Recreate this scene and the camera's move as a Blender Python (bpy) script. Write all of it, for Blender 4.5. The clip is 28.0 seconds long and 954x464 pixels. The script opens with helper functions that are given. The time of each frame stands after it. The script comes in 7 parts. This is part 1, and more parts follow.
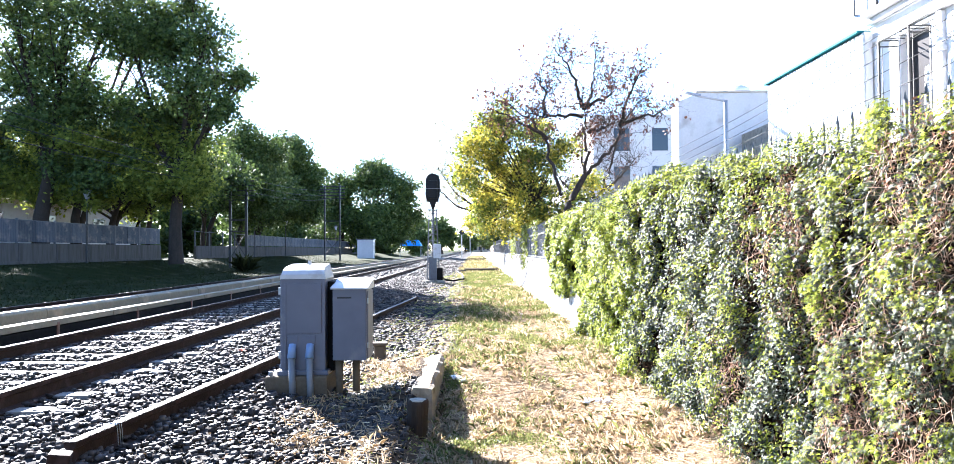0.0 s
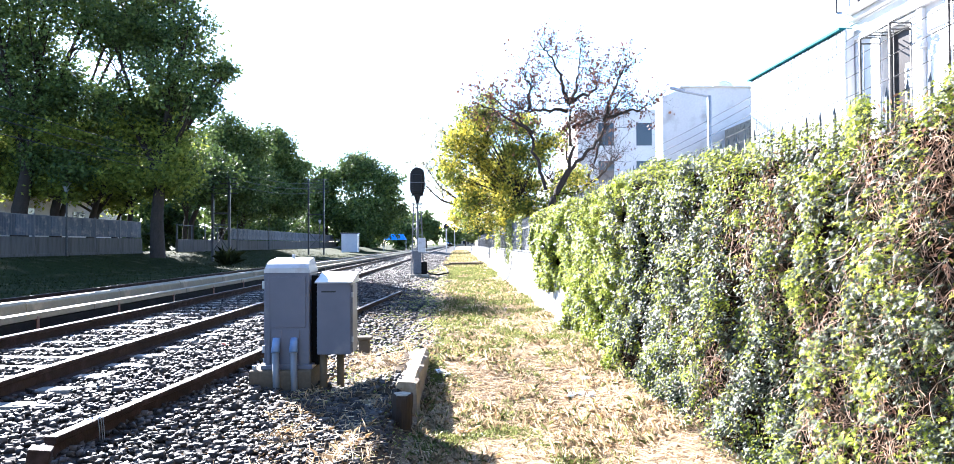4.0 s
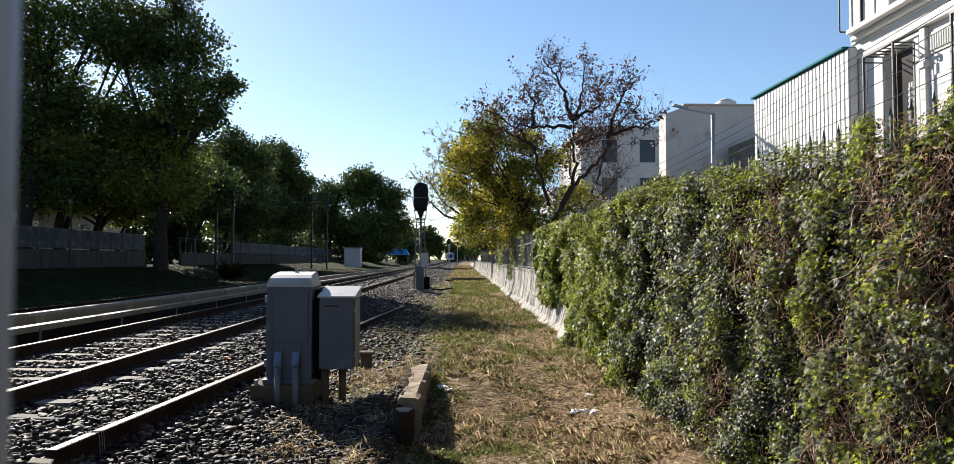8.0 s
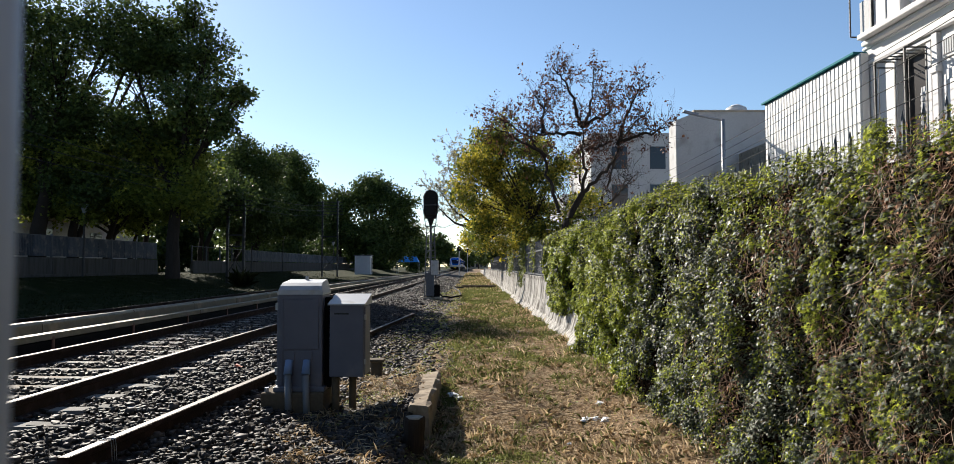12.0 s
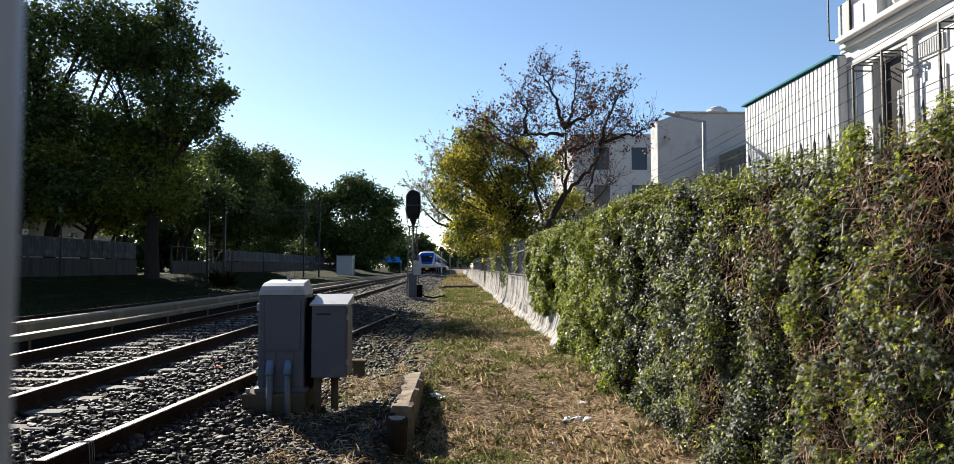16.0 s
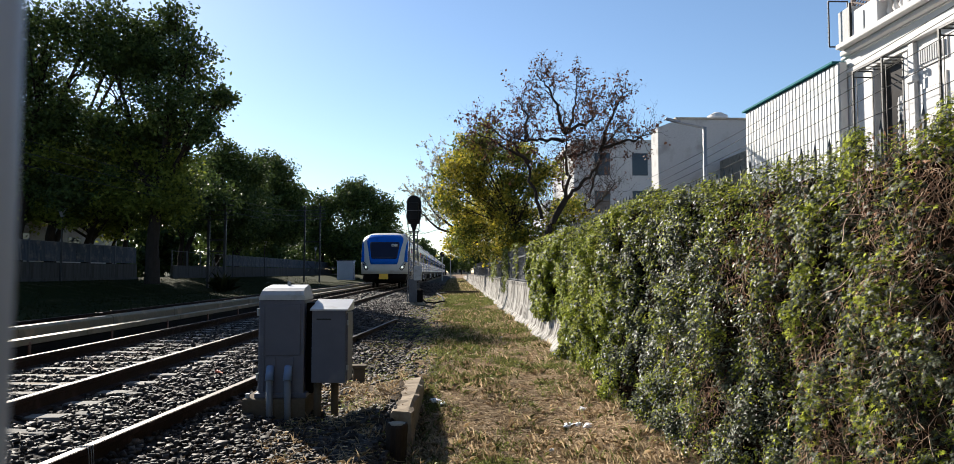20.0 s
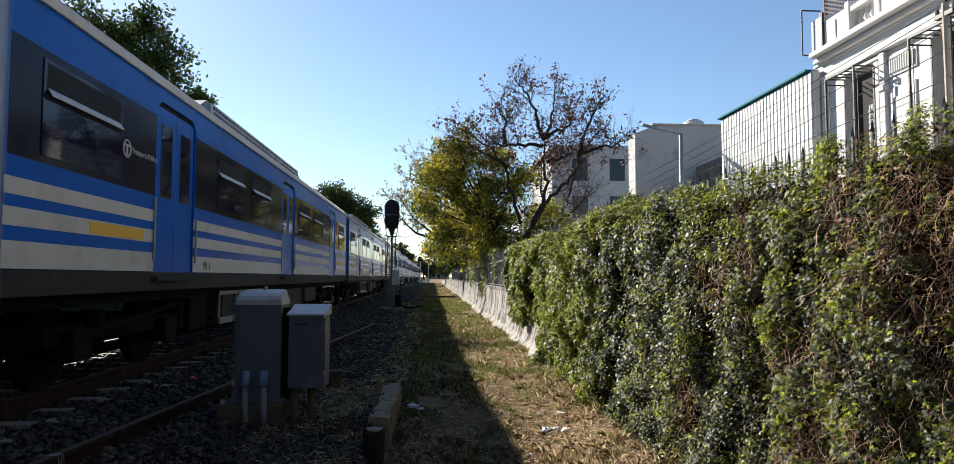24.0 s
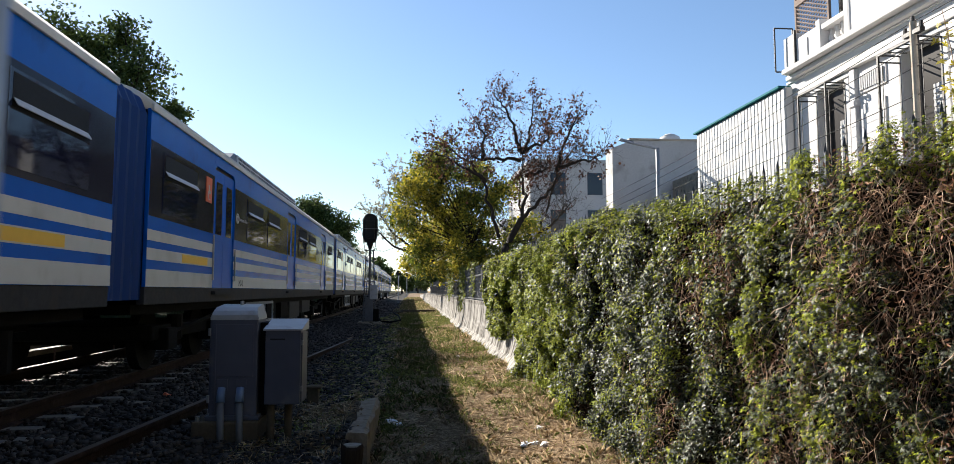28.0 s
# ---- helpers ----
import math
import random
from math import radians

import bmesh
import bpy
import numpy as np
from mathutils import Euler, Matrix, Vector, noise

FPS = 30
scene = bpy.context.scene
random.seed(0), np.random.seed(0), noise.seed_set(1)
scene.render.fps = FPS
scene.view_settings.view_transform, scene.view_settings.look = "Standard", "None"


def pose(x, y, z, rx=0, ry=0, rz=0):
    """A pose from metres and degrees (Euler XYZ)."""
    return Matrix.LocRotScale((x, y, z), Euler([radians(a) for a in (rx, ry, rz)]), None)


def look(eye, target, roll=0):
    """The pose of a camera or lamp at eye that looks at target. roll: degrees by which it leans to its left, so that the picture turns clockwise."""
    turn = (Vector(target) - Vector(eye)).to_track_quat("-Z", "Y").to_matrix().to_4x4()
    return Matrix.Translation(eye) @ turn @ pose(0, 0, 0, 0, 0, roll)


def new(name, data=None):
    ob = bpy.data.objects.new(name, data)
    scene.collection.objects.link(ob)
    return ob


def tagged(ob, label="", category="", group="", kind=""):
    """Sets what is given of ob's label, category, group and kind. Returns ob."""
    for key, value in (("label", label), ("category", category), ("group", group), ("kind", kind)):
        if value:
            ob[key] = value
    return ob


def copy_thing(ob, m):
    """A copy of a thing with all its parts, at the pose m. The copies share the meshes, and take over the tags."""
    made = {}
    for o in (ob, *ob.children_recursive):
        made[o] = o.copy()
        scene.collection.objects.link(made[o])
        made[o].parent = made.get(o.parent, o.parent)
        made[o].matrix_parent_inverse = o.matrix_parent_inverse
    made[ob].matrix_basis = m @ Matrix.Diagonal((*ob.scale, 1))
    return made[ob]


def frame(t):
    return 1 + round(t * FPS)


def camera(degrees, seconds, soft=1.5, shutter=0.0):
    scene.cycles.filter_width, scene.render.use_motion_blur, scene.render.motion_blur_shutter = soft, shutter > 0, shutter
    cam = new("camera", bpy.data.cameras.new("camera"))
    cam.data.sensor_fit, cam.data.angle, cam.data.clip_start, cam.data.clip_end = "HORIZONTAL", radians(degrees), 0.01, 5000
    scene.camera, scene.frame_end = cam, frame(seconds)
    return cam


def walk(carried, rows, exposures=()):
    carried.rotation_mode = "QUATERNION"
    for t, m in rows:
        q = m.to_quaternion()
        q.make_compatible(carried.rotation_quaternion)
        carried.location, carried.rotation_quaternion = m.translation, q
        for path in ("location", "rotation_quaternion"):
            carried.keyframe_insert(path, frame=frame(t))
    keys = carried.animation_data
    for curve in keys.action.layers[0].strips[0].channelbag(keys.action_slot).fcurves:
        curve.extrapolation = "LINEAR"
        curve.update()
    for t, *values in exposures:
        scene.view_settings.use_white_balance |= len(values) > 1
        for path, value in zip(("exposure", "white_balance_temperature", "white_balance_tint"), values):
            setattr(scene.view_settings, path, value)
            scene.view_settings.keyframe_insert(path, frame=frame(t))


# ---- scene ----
# ---- camera: held by hand in one spot beside the line; z = 0 is the top of the rails ----
EYE_Z = 1.08
cam = camera(67.3, 28.0, soft=0.3)
cam.data.dof.use_dof, cam.data.dof.focus_distance, cam.data.dof.aperture_fstop = True, 6.0, 16.0
# seconds, sideways sway in metres, yaw, pitch, roll
PATH = [
    (0, 0.0098, -0.24, 1.43, 0.46),
    (0.5, 0.0101, 0.03, 1.4, 0.54),
    (1, 0.0036, -0.78, 1.5, -0.09),
    (1.5, -0.0068, -0.3, 1.53, 0.4),
    (2, 0.0054, 0.33, 1.35, 0.63),
    (2.5, 0.0075, -0.5, 1.44, 0.53),
    (3, 0.0072, -0.65, 1.56, 0.56),
    (3.5, 0.0052, -1.4, 0.86, 0.47),
    (5.5, 0.0032, -1.48, 1.76, 0.04),
    (6, 0.0022, -1.77, 2, -0.18),
    (6.5, 0.0012, -1.99, 2.12, -0.23),
    (7, 0.0015, -1.59, 1.95, -0.12),
    (7.5, 0.0011, -1.4, 2.05, 0),
    (8, 0.0013, -1.26, 2.19, -0.11),
    (8.5, 0.001, -1.36, 2.28, -0.08),
    (9, 0.0005, -1.57, 2.38, -0.13),
    (9.5, 0.0004, -1.63, 2.46, -0.12),
    (10, 0.0003, -1.65, 2.58, -0),
    (10.5, 0.0004, -1.65, 2.57, 0.01),
    (11, 0.0007, -1.49, 2.48, 0.02),
    (11.5, 0.0021, -0.9, 2.6, 0.16),
    (12, 0.0031, -0.45, 2.77, 0.04),
    (12.5, 0.0028, -0.59, 2.92, 0.08),
    (14.5, 0.0011, -1.23, 2.31, 0.1),
    (15, 0.0011, -1.24, 2.43, 0.09),
    (15.5, 0.0004, -1.51, 2.58, 0.02),
    (16, -0.0005, -1.85, 2.79, 0.02),
    (16.5, -0.0002, -1.71, 2.95, 0.03),
    (17, -0.0002, -1.67, 3.03, 0.05),
    (17.5, -0.0002, -1.72, 3.03, -0.04),
    (18, -0.0001, -1.67, 3.01, -0.07),
    (18.5, -0.0001, -1.7, 3.15, -0.03),
    (19, -0.0001, -1.71, 3.15, -0.02),
    (19.5, -0.0004, -1.88, 3.15, -0.03),
    (20, -0.0002, -1.81, 3.22, -0.1),
    (20.5, -0.0006, -1.97, 3.62, -0.26),
    (22.5, -0.001, -2.45, 3.89, -0.25),
    (23, -0.001, -2.63, 3.85, -0.15),
    (23.5, -0.0011, -2.98, 3.4, 0.03),
    (24, -0.0019, -3.56, 3.6, -0.13),
    (24.5, -0.0024, -3.74, 3.52, -0.22),
    (25, -0.0036, -4.18, 3.73, -0.3),
    (25.5, -0.0037, -4.28, 3.81, -0.27),
    (26, -0.0041, -4.49, 4.09, -0.2),
    (26.5, -0.004, -4.63, 4.11, -0.18),
    (27, -0.0043, -4.96, 4.34, -0.1),
    (27.5, -0.0051, -5.2, 4.49, -0.06),
    (28, -0.0056, -5.27, 4.71, 0.03),
]
EXPOSURES = [(t, e, 5750 if t < 6 else 6550, 14 if t < 6 else 10) for t, e in ((0, 3.65), (3.5, 3.65), (5.9, 3.7), (6.3, 2.9), (6.7, 2.1), (7.2, 1.6), (7.6, 1.42), (10.5, 1.42), (12.2, 1.30), (13.5, 1.33), (15, 1.40), (20.5, 1.36), (22.3, 1.27), (23.3, 1.32), (24.5, 1.44), (28, 1.54))]
walk(cam, [(t, pose(s, 0, EYE_Z, 90 + p, r, y)) for t, s, y, p, r in PATH], EXPOSURES)

# ---- light: low sun ahead of the camera, over the trees beyond the line ----
SUN_EL, SUN_AZ = radians(28), radians(32.3)
world = bpy.data.worlds.new("sky")
scene.world = world
world.use_nodes = True
wn = world.node_tree
sky = wn.nodes.new("ShaderNodeTexSky")
sky.sky_type, sky.sun_disc = "NISHITA", False
sky.sun_elevation, sky.sun_rotation = SUN_EL, -SUN_AZ
sky.air_density, sky.dust_density, sky.ozone_density = 1.0, 0.18, 3.6
wn.links.new(sky.outputs[0], wn.nodes["Background"].inputs[0])
wn.nodes["Background"].inputs[1].default_value = 0.0585
sun_data = bpy.data.lights.new("sun", "SUN")
sun_data.energy, sun_data.angle, sun_data.color = 5.0, radians(0.55), (1.0, 0.93, 0.82)
sun = new("sun", sun_data)
to_sun = Vector((-math.sin(SUN_AZ) * math.cos(SUN_EL), math.cos(SUN_AZ) * math.cos(SUN_EL), math.sin(SUN_EL)))
sun.matrix_world = look(to_sun * 60, (0, 0, 0))


# ---- materials ----
def material(name, a, b, rough=0.8, metal=0.0, fine=40.0, broad=2.0, bump=0.3, stain=None, amount=0.5, island=False,
             per_object=False, leaf=0.0, bias=0.0, stretch=(1, 1, 1), spec=None):
    """Two colours mixed by a fine and a broad noise; stain is a third colour in patches."""
    m = bpy.data.materials.new(name)
    m.use_nodes = True
    t = m.node_tree
    N, L = t.nodes, t.links
    p = N["Principled BSDF"]
    p.inputs["Roughness"].default_value, p.inputs["Metallic"].default_value = rough, metal
    p.inputs["Specular IOR Level"].default_value = (0.5 if rough < 0.6 else 0.12) if spec is None else spec
    co = N.new("ShaderNodeTexCoord")
    mp = N.new("ShaderNodeMapping")
    mp.inputs["Scale"].default_value = stretch
    L.new(co.outputs["Object"], mp.inputs["Vector"])
    n1, n2 = N.new("ShaderNodeTexNoise"), N.new("ShaderNodeTexNoise")
    n1.inputs["Scale"].default_value, n2.inputs["Scale"].default_value = fine, broad
    n1.inputs["Detail"].default_value, n2.inputs["Detail"].default_value = 5.0, 4.0
    for n in (n1, n2):
        L.new(mp.outputs[0], n.inputs["Vector"])
    mixf = N.new("ShaderNodeMath")
    mixf.operation = "MULTIPLY_ADD"
    mixf.inputs[1].default_value = 0.9
    L.new(n1.outputs["Fac"], mixf.inputs[0])
    src = n2.outputs["Fac"]
    if island:
        src = N.new("ShaderNodeNewGeometry").outputs["Random Per Island"]
        if bias:
            pw = N.new("ShaderNodeMath")
            pw.operation = "POWER"
            pw.inputs[1].default_value = bias
            L.new(src, pw.inputs[0])
            src = pw.outputs[0]
    elif per_object:
        src = N.new("ShaderNodeObjectInfo").outputs["Random"]
    half = N.new("ShaderNodeMath")
    half.operation = "MULTIPLY_ADD"
    half.inputs[1].default_value, half.inputs[2].default_value = 0.8, -0.36
    L.new(src, half.inputs[0])
    L.new(half.outputs[0], mixf.inputs[2])
    mix = N.new("ShaderNodeMix")
    mix.data_type = "RGBA"
    mix.inputs[6].default_value, mix.inputs[7].default_value = (*a, 1), (*b, 1)
    L.new(mixf.outputs[0], mix.inputs[0])
    colour = mix.outputs[2]
    if stain:
        n3 = N.new("ShaderNodeTexNoise")
        n3.inputs["Scale"].default_value, n3.inputs["Detail"].default_value = broad * 2.3, 6.0
        L.new(mp.outputs[0], n3.inputs["Vector"])
        ramp = N.new("ShaderNodeValToRGB")
        ramp.color_ramp.elements[0].position, ramp.color_ramp.elements[1].position = 0.62 - 0.2 * amount, 0.78 - 0.15 * amount
        L.new(n3.outputs["Fac"], ramp.inputs[0])
        mix2 = N.new("ShaderNodeMix")
        mix2.data_type = "RGBA"
        mix2.inputs[7].default_value = (*stain, 1)
        L.new(ramp.outputs[0], mix2.inputs[0])
        L.new(colour, mix2.inputs[6])
        colour = mix2.outputs[2]
    L.new(colour, p.inputs["Base Color"])
    if bump:
        bp = N.new("ShaderNodeBump")
        bp.inputs["Strength"].default_value, bp.inputs["Distance"].default_value = bump, 0.01
        L.new(n1.outputs["Fac"], bp.inputs["Height"])
        L.new(bp.outputs[0], p.inputs["Normal"])
    if leaf:
        tr = N.new("ShaderNodeBsdfTranslucent")
        L.new(colour, tr.inputs[0])
        ms = N.new("ShaderNodeMixShader")
        ms.inputs[0].default_value = leaf
        L.new(p.outputs[0], ms.inputs[1])
        L.new(tr.outputs[0], ms.inputs[2])
        L.new(ms.outputs[0], N["Material Output"].inputs[0])
    return m


def glowing(name, colour, power):
    m = bpy.data.materials.new(name)
    m.use_nodes = True
    p = m.node_tree.nodes["Principled BSDF"]
    p.inputs["Base Color"].default_value = (*colour, 1)
    p.inputs["Emission Color"].default_value, p.inputs["Emission Strength"].default_value = (*colour, 1), power
    return m


STONE = material("ballast_stone", (0.0095, 0.0082, 0.0076), (0.080, 0.070, 0.065), 0.7, fine=30, island=True, bump=0.2, spec=0.15, bias=1.3)
BED = material("ballast_bed", (0.01456, 0.01304, 0.01232), (0.0576, 0.05376, 0.04992), 0.95, fine=28, broad=1.2, bump=0.9, spec=0.05)
SOIL = material("dry_soil_and_straw", (0.11, 0.073, 0.044), (0.27, 0.19, 0.120), 0.95, fine=70, broad=1.4, bump=0.15, stain=(0.105, 0.068, 0.040), amount=0.5, spec=0.05)
EARTH = material("dark_trodden_earth", (0.03, 0.0216, 0.0144), (0.0896, 0.066, 0.045), 0.95, fine=26, broad=3, bump=0.8, spec=0.05)
# bank grass colour taken down: it holds the shade of the trees
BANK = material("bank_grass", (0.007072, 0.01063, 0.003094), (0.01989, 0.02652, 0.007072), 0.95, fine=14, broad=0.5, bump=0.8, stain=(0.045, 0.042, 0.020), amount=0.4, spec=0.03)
STRAW = material("dry_grass_blade", (0.17, 0.115, 0.066), (0.72, 0.56, 0.36), 0.8, island=True, fine=8, bump=0, leaf=0.25, bias=1.3)
# blades as dark as the bank, shade painted into their green
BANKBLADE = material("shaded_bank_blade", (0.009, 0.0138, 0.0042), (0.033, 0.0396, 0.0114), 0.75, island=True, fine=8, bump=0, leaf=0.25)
WEED = material("green_weed_blade", (0.07, 0.082, 0.024), (0.23, 0.24, 0.085), 0.7, island=True, fine=8, bump=0, leaf=0.35)
CLOVER = material("low_weed_leaf", (0.075, 0.092, 0.018), (0.34, 0.35, 0.085), 0.6, island=True, fine=8, bump=0, leaf=0.3, spec=0.15, bias=1.1)
LITTERLEAF = material("fallen_brown_leaf", (0.07, 0.04, 0.022), (0.30, 0.19, 0.10), 0.8, island=True, fine=8, bump=0, leaf=0.1)
RUST = material("rusty_rail_steel", (0.01241, 0.00663, 0.00442), (0.03315, 0.01768, 0.01147), 0.75, 0.2, fine=60, broad=3, bump=0.3, stain=(0.05, 0.03, 0.025))
SHINE = material("worn_railhead", (0.05, 0.036, 0.03), (0.10, 0.08, 0.07), 0.6, 0.3, fine=20, broad=2, bump=0.05, stretch=(1, 0.1, 1))
SLEEPER = material("concrete_sleeper", (0.1326, 0.1264, 0.1193), (0.2254, 0.2192, 0.2059), 0.9, fine=40, broad=1.5, bump=0.3, stain=(0.2, 0.15, 0.11))
COVER = material("third_rail_cover_board", (0.1189, 0.1009, 0.0697), (0.2017, 0.1812, 0.1328), 0.65, fine=25, broad=1.5, bump=0.1, stain=(0.25, 0.2, 0.14), amount=0.4)
DARKIRON = material("dark_painted_iron", (0.012, 0.012, 0.014), (0.035, 0.034, 0.034), 0.55, 0.3, fine=50, bump=0.15)
BROWN = material("brown_insulator", (0.06, 0.02, 0.015), (0.12, 0.05, 0.03), 0.4, fine=30, bump=0.1)
GREYPAINT = material("grey_cabinet_paint", (0.050, 0.054, 0.080), (0.080, 0.085, 0.118), 0.5, fine=6, broad=1.5, bump=0.03, stain=(0.12, 0.12, 0.13), amount=0.2)
# lid grey lightened: sun on the cabinet tops is put into the paint
LIDPAINT = material("sunlit_lid_paint", (0.26, 0.27, 0.29), (0.36, 0.37, 0.39), 0.45, fine=10, broad=3, bump=0.05, stain=(0.22, 0.21, 0.20), amount=0.35)
CONDUIT = material("grey_plastic_conduit", (0.08, 0.085, 0.095), (0.14, 0.145, 0.155), 0.5, fine=20, bump=0.05)
BLUECAP = material("blue_conduit_elbow", (0.09, 0.15, 0.28), (0.14, 0.21, 0.34), 0.5, fine=20, bump=0.05)
CONCRETE = material("weathered_concrete", (0.32, 0.28, 0.23), (0.52, 0.46, 0.38), 0.92, fine=35, broad=1.2, bump=0.4, stain=(0.16, 0.14, 0.12), amount=0.5)
# stained concrete, darkened so its colour carries the wall's shaded side
WALLCONC = material("shaded_stained_concrete", (0.0422, 0.0408, 0.0381), (0.0986, 0.0935, 0.0884), 0.95, fine=9, broad=0.9, bump=0.4, stain=(0.05, 0.047, 0.04), amount=0.75, stretch=(2.2, 2.2, 0.25))
OLDCONC = material("dirty_concrete", (0.18, 0.16, 0.13), (0.36, 0.32, 0.26), 0.95, fine=30, broad=3, bump=0.6, stain=(0.08, 0.07, 0.05))
BARRIER = material("streaked_barrier_concrete", (0.243, 0.234, 0.216), (0.45, 0.432, 0.41), 0.9, fine=9, broad=1.6, bump=0.3, stain=(0.07, 0.062, 0.055), amount=0.9, stretch=(3, 3, 0.3))
WOOD = material("old_timber", (0.018, 0.012, 0.009), (0.05, 0.036, 0.026), 0.9, fine=30, broad=4, bump=0.5, stretch=(3, 3, 0.4))
# dark surface of the added walls, so they bounce little light
FILLBLOCK = material("dark_fill_blocker", (0.022, 0.026, 0.024), (0.055, 0.060, 0.056), 0.95, fine=14, broad=1.0, bump=0.4, stain=(0.03, 0.032, 0.028), amount=0.6, spec=0.05)
# two creeper leaf colours: deep green holds shade, young yellow-green holds sunlight
IVYLEAF = material("shaded_deep_creeper_leaf", (0.004, 0.007, 0.005), (0.098, 0.118, 0.060), 0.48, island=True, fine=12, bump=0, leaf=0.05, spec=0.15, bias=1.8)
IVYYOUNGLIT = material("sunlit_young_creeper_leaf", (0.05, 0.076, 0.009), (0.49, 0.535, 0.055), 0.6, island=True, fine=12, bump=0, leaf=0.25, spec=0.04, bias=1.5)
IVYDRY = material("dry_creeper_stem", (0.10, 0.055, 0.038), (0.62, 0.45, 0.33), 0.8, island=True, fine=20, bump=0, bias=1.7)
IVYDEAD = material("dead_creeper_leaf", (0.06, 0.026, 0.016), (0.55, 0.31, 0.20), 0.8, island=True, fine=20, bump=0, leaf=0.15, bias=1.4)
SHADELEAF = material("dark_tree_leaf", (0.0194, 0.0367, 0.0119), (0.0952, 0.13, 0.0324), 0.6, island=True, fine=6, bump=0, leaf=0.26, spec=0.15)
# light green raised so the colour itself gives the glow of backlit leaves
PALELEAF = material("sunlit_pale_tree_leaf", (0.05, 0.072, 0.014), (0.25, 0.28, 0.045), 0.65, island=True, fine=6, bump=0, leaf=0.5, spec=0.15)
GOLDLEAF = material("golden_tree_leaf", (0.10, 0.11, 0.014), (0.56, 0.46, 0.05), 0.6, island=True, fine=6, bump=0, leaf=0.42, spec=0.2, bias=1.2)
OLIVELEAF = material("olive_tree_leaf", (0.028, 0.042, 0.009), (0.21, 0.24, 0.034), 0.6, island=True, fine=6, bump=0, leaf=0.38, spec=0.2)
BROWNLEAF = material("russet_tree_leaf", (0.05175, 0.023, 0.01495), (0.161, 0.07475, 0.046), 0.7, island=True, fine=6, bump=0, leaf=0.2)
SILVERLEAF = material("silvery_tree_leaf", (0.18, 0.18, 0.13), (0.36, 0.35, 0.27), 0.7, island=True, fine=6, bump=0, leaf=0.4)
BARK = material("tree_bark", (0.0132, 0.0102, 0.0084), (0.045, 0.036, 0.0288), 0.95, fine=18, broad=3, bump=0.8, stretch=(2, 2, 0.5))
WHITEWALL = material("white_render", (0.499, 0.49, 0.486), (0.602, 0.593, 0.589), 0.85, fine=20, broad=0.8, bump=0.1, stain=(0.58, 0.56, 0.54), amount=0.3)
GREYWALL = material("old_white_render", (0.36, 0.36, 0.365), (0.504, 0.504, 0.508), 0.9, fine=14, broad=0.7, bump=0.15, stain=(0.30, 0.29, 0.28), amount=0.4)
RIBMETAL = material("white_ribbed_sheet", (0.441, 0.441, 0.433), (0.539, 0.539, 0.531), 0.5, fine=10, broad=0.6, bump=0.03, stain=(0.45, 0.42, 0.38), amount=0.2)
TEAL = material("teal_gutter_paint", (0.013, 0.111, 0.13), (0.026, 0.15, 0.169), 0.85, fine=12, bump=0.05)
GALV = material("galvanised_steel", (0.20, 0.215, 0.23), (0.32, 0.33, 0.35), 0.5, 0.5, fine=25, broad=4, bump=0.05)
MASTGREY = material("dull_mast_paint", (0.06, 0.065, 0.075), (0.13, 0.135, 0.15), 0.6, 0.1, fine=25, broad=4, bump=0.05)
POSTSTEEL = material("blue_grey_post_steel", (0.17, 0.215, 0.29), (0.26, 0.31, 0.40), 0.5, 0.3, fine=30, broad=5, bump=0.05)
# sheet colour lowered along with the wall, shade of its sunless face included
PANELM = material("grey_blue_sheet_panel", (0.02873, 0.03578, 0.04777), (0.06213, 0.07395, 0.0952), 0.6, 0.2, fine=8, broad=0.8, bump=0.05, stain=(0.16, 0.15, 0.14), per_object=True)
FENCEGREY = material("grey_fence_paint", (0.06, 0.066, 0.075), (0.11, 0.118, 0.13), 0.6, 0.2, fine=30, bump=0.1)
TRAINBLUE = material("train_blue_paint", (0.0006, 0.078, 0.390), (0.0012, 0.102, 0.480), 0.26, fine=4, broad=0.7, bump=0, stain=(0.002, 0.05, 0.23), amount=0.2, spec=0.09)
TRAINDEEP = material("gangway_deep_blue", (0.0005, 0.02, 0.11), (0.001, 0.0275, 0.14), 0.6, fine=30, broad=3, bump=0.1)
TRAINWHITE = material("train_white_paint", (0.44, 0.44, 0.42), (0.54, 0.54, 0.52), 0.5, fine=5, broad=1, bump=0, stain=(0.40, 0.39, 0.36), amount=0.3, spec=0.12)
TRAINDARK = material("tinted_window_band", (0.009, 0.010, 0.020), (0.017, 0.018, 0.032), 0.12, fine=2, broad=0.5, bump=0, spec=0.08)
SKIRT = material("grimy_grey_skirt", (0.02, 0.02, 0.022), (0.055, 0.054, 0.055), 0.7, 0.2, fine=15, broad=2, bump=0.1, stain=(0.05, 0.04, 0.035))
# grime taken down to near black, with the shade under the train painted in
UNDER = material("shaded_underframe_grime", (0.0030, 0.0028, 0.0026), (0.0095, 0.0086, 0.0078), 0.85, 0.2, fine=20, broad=3, bump=0.3)
YELLOW = material("yellow_marking", (0.62, 0.36, 0.02), (0.75, 0.45, 0.04), 0.5, fine=10, bump=0)
ORANGE = material("orange_sticker", (0.55, 0.10, 0.03), (0.65, 0.14, 0.05), 0.5, fine=10, bump=0)
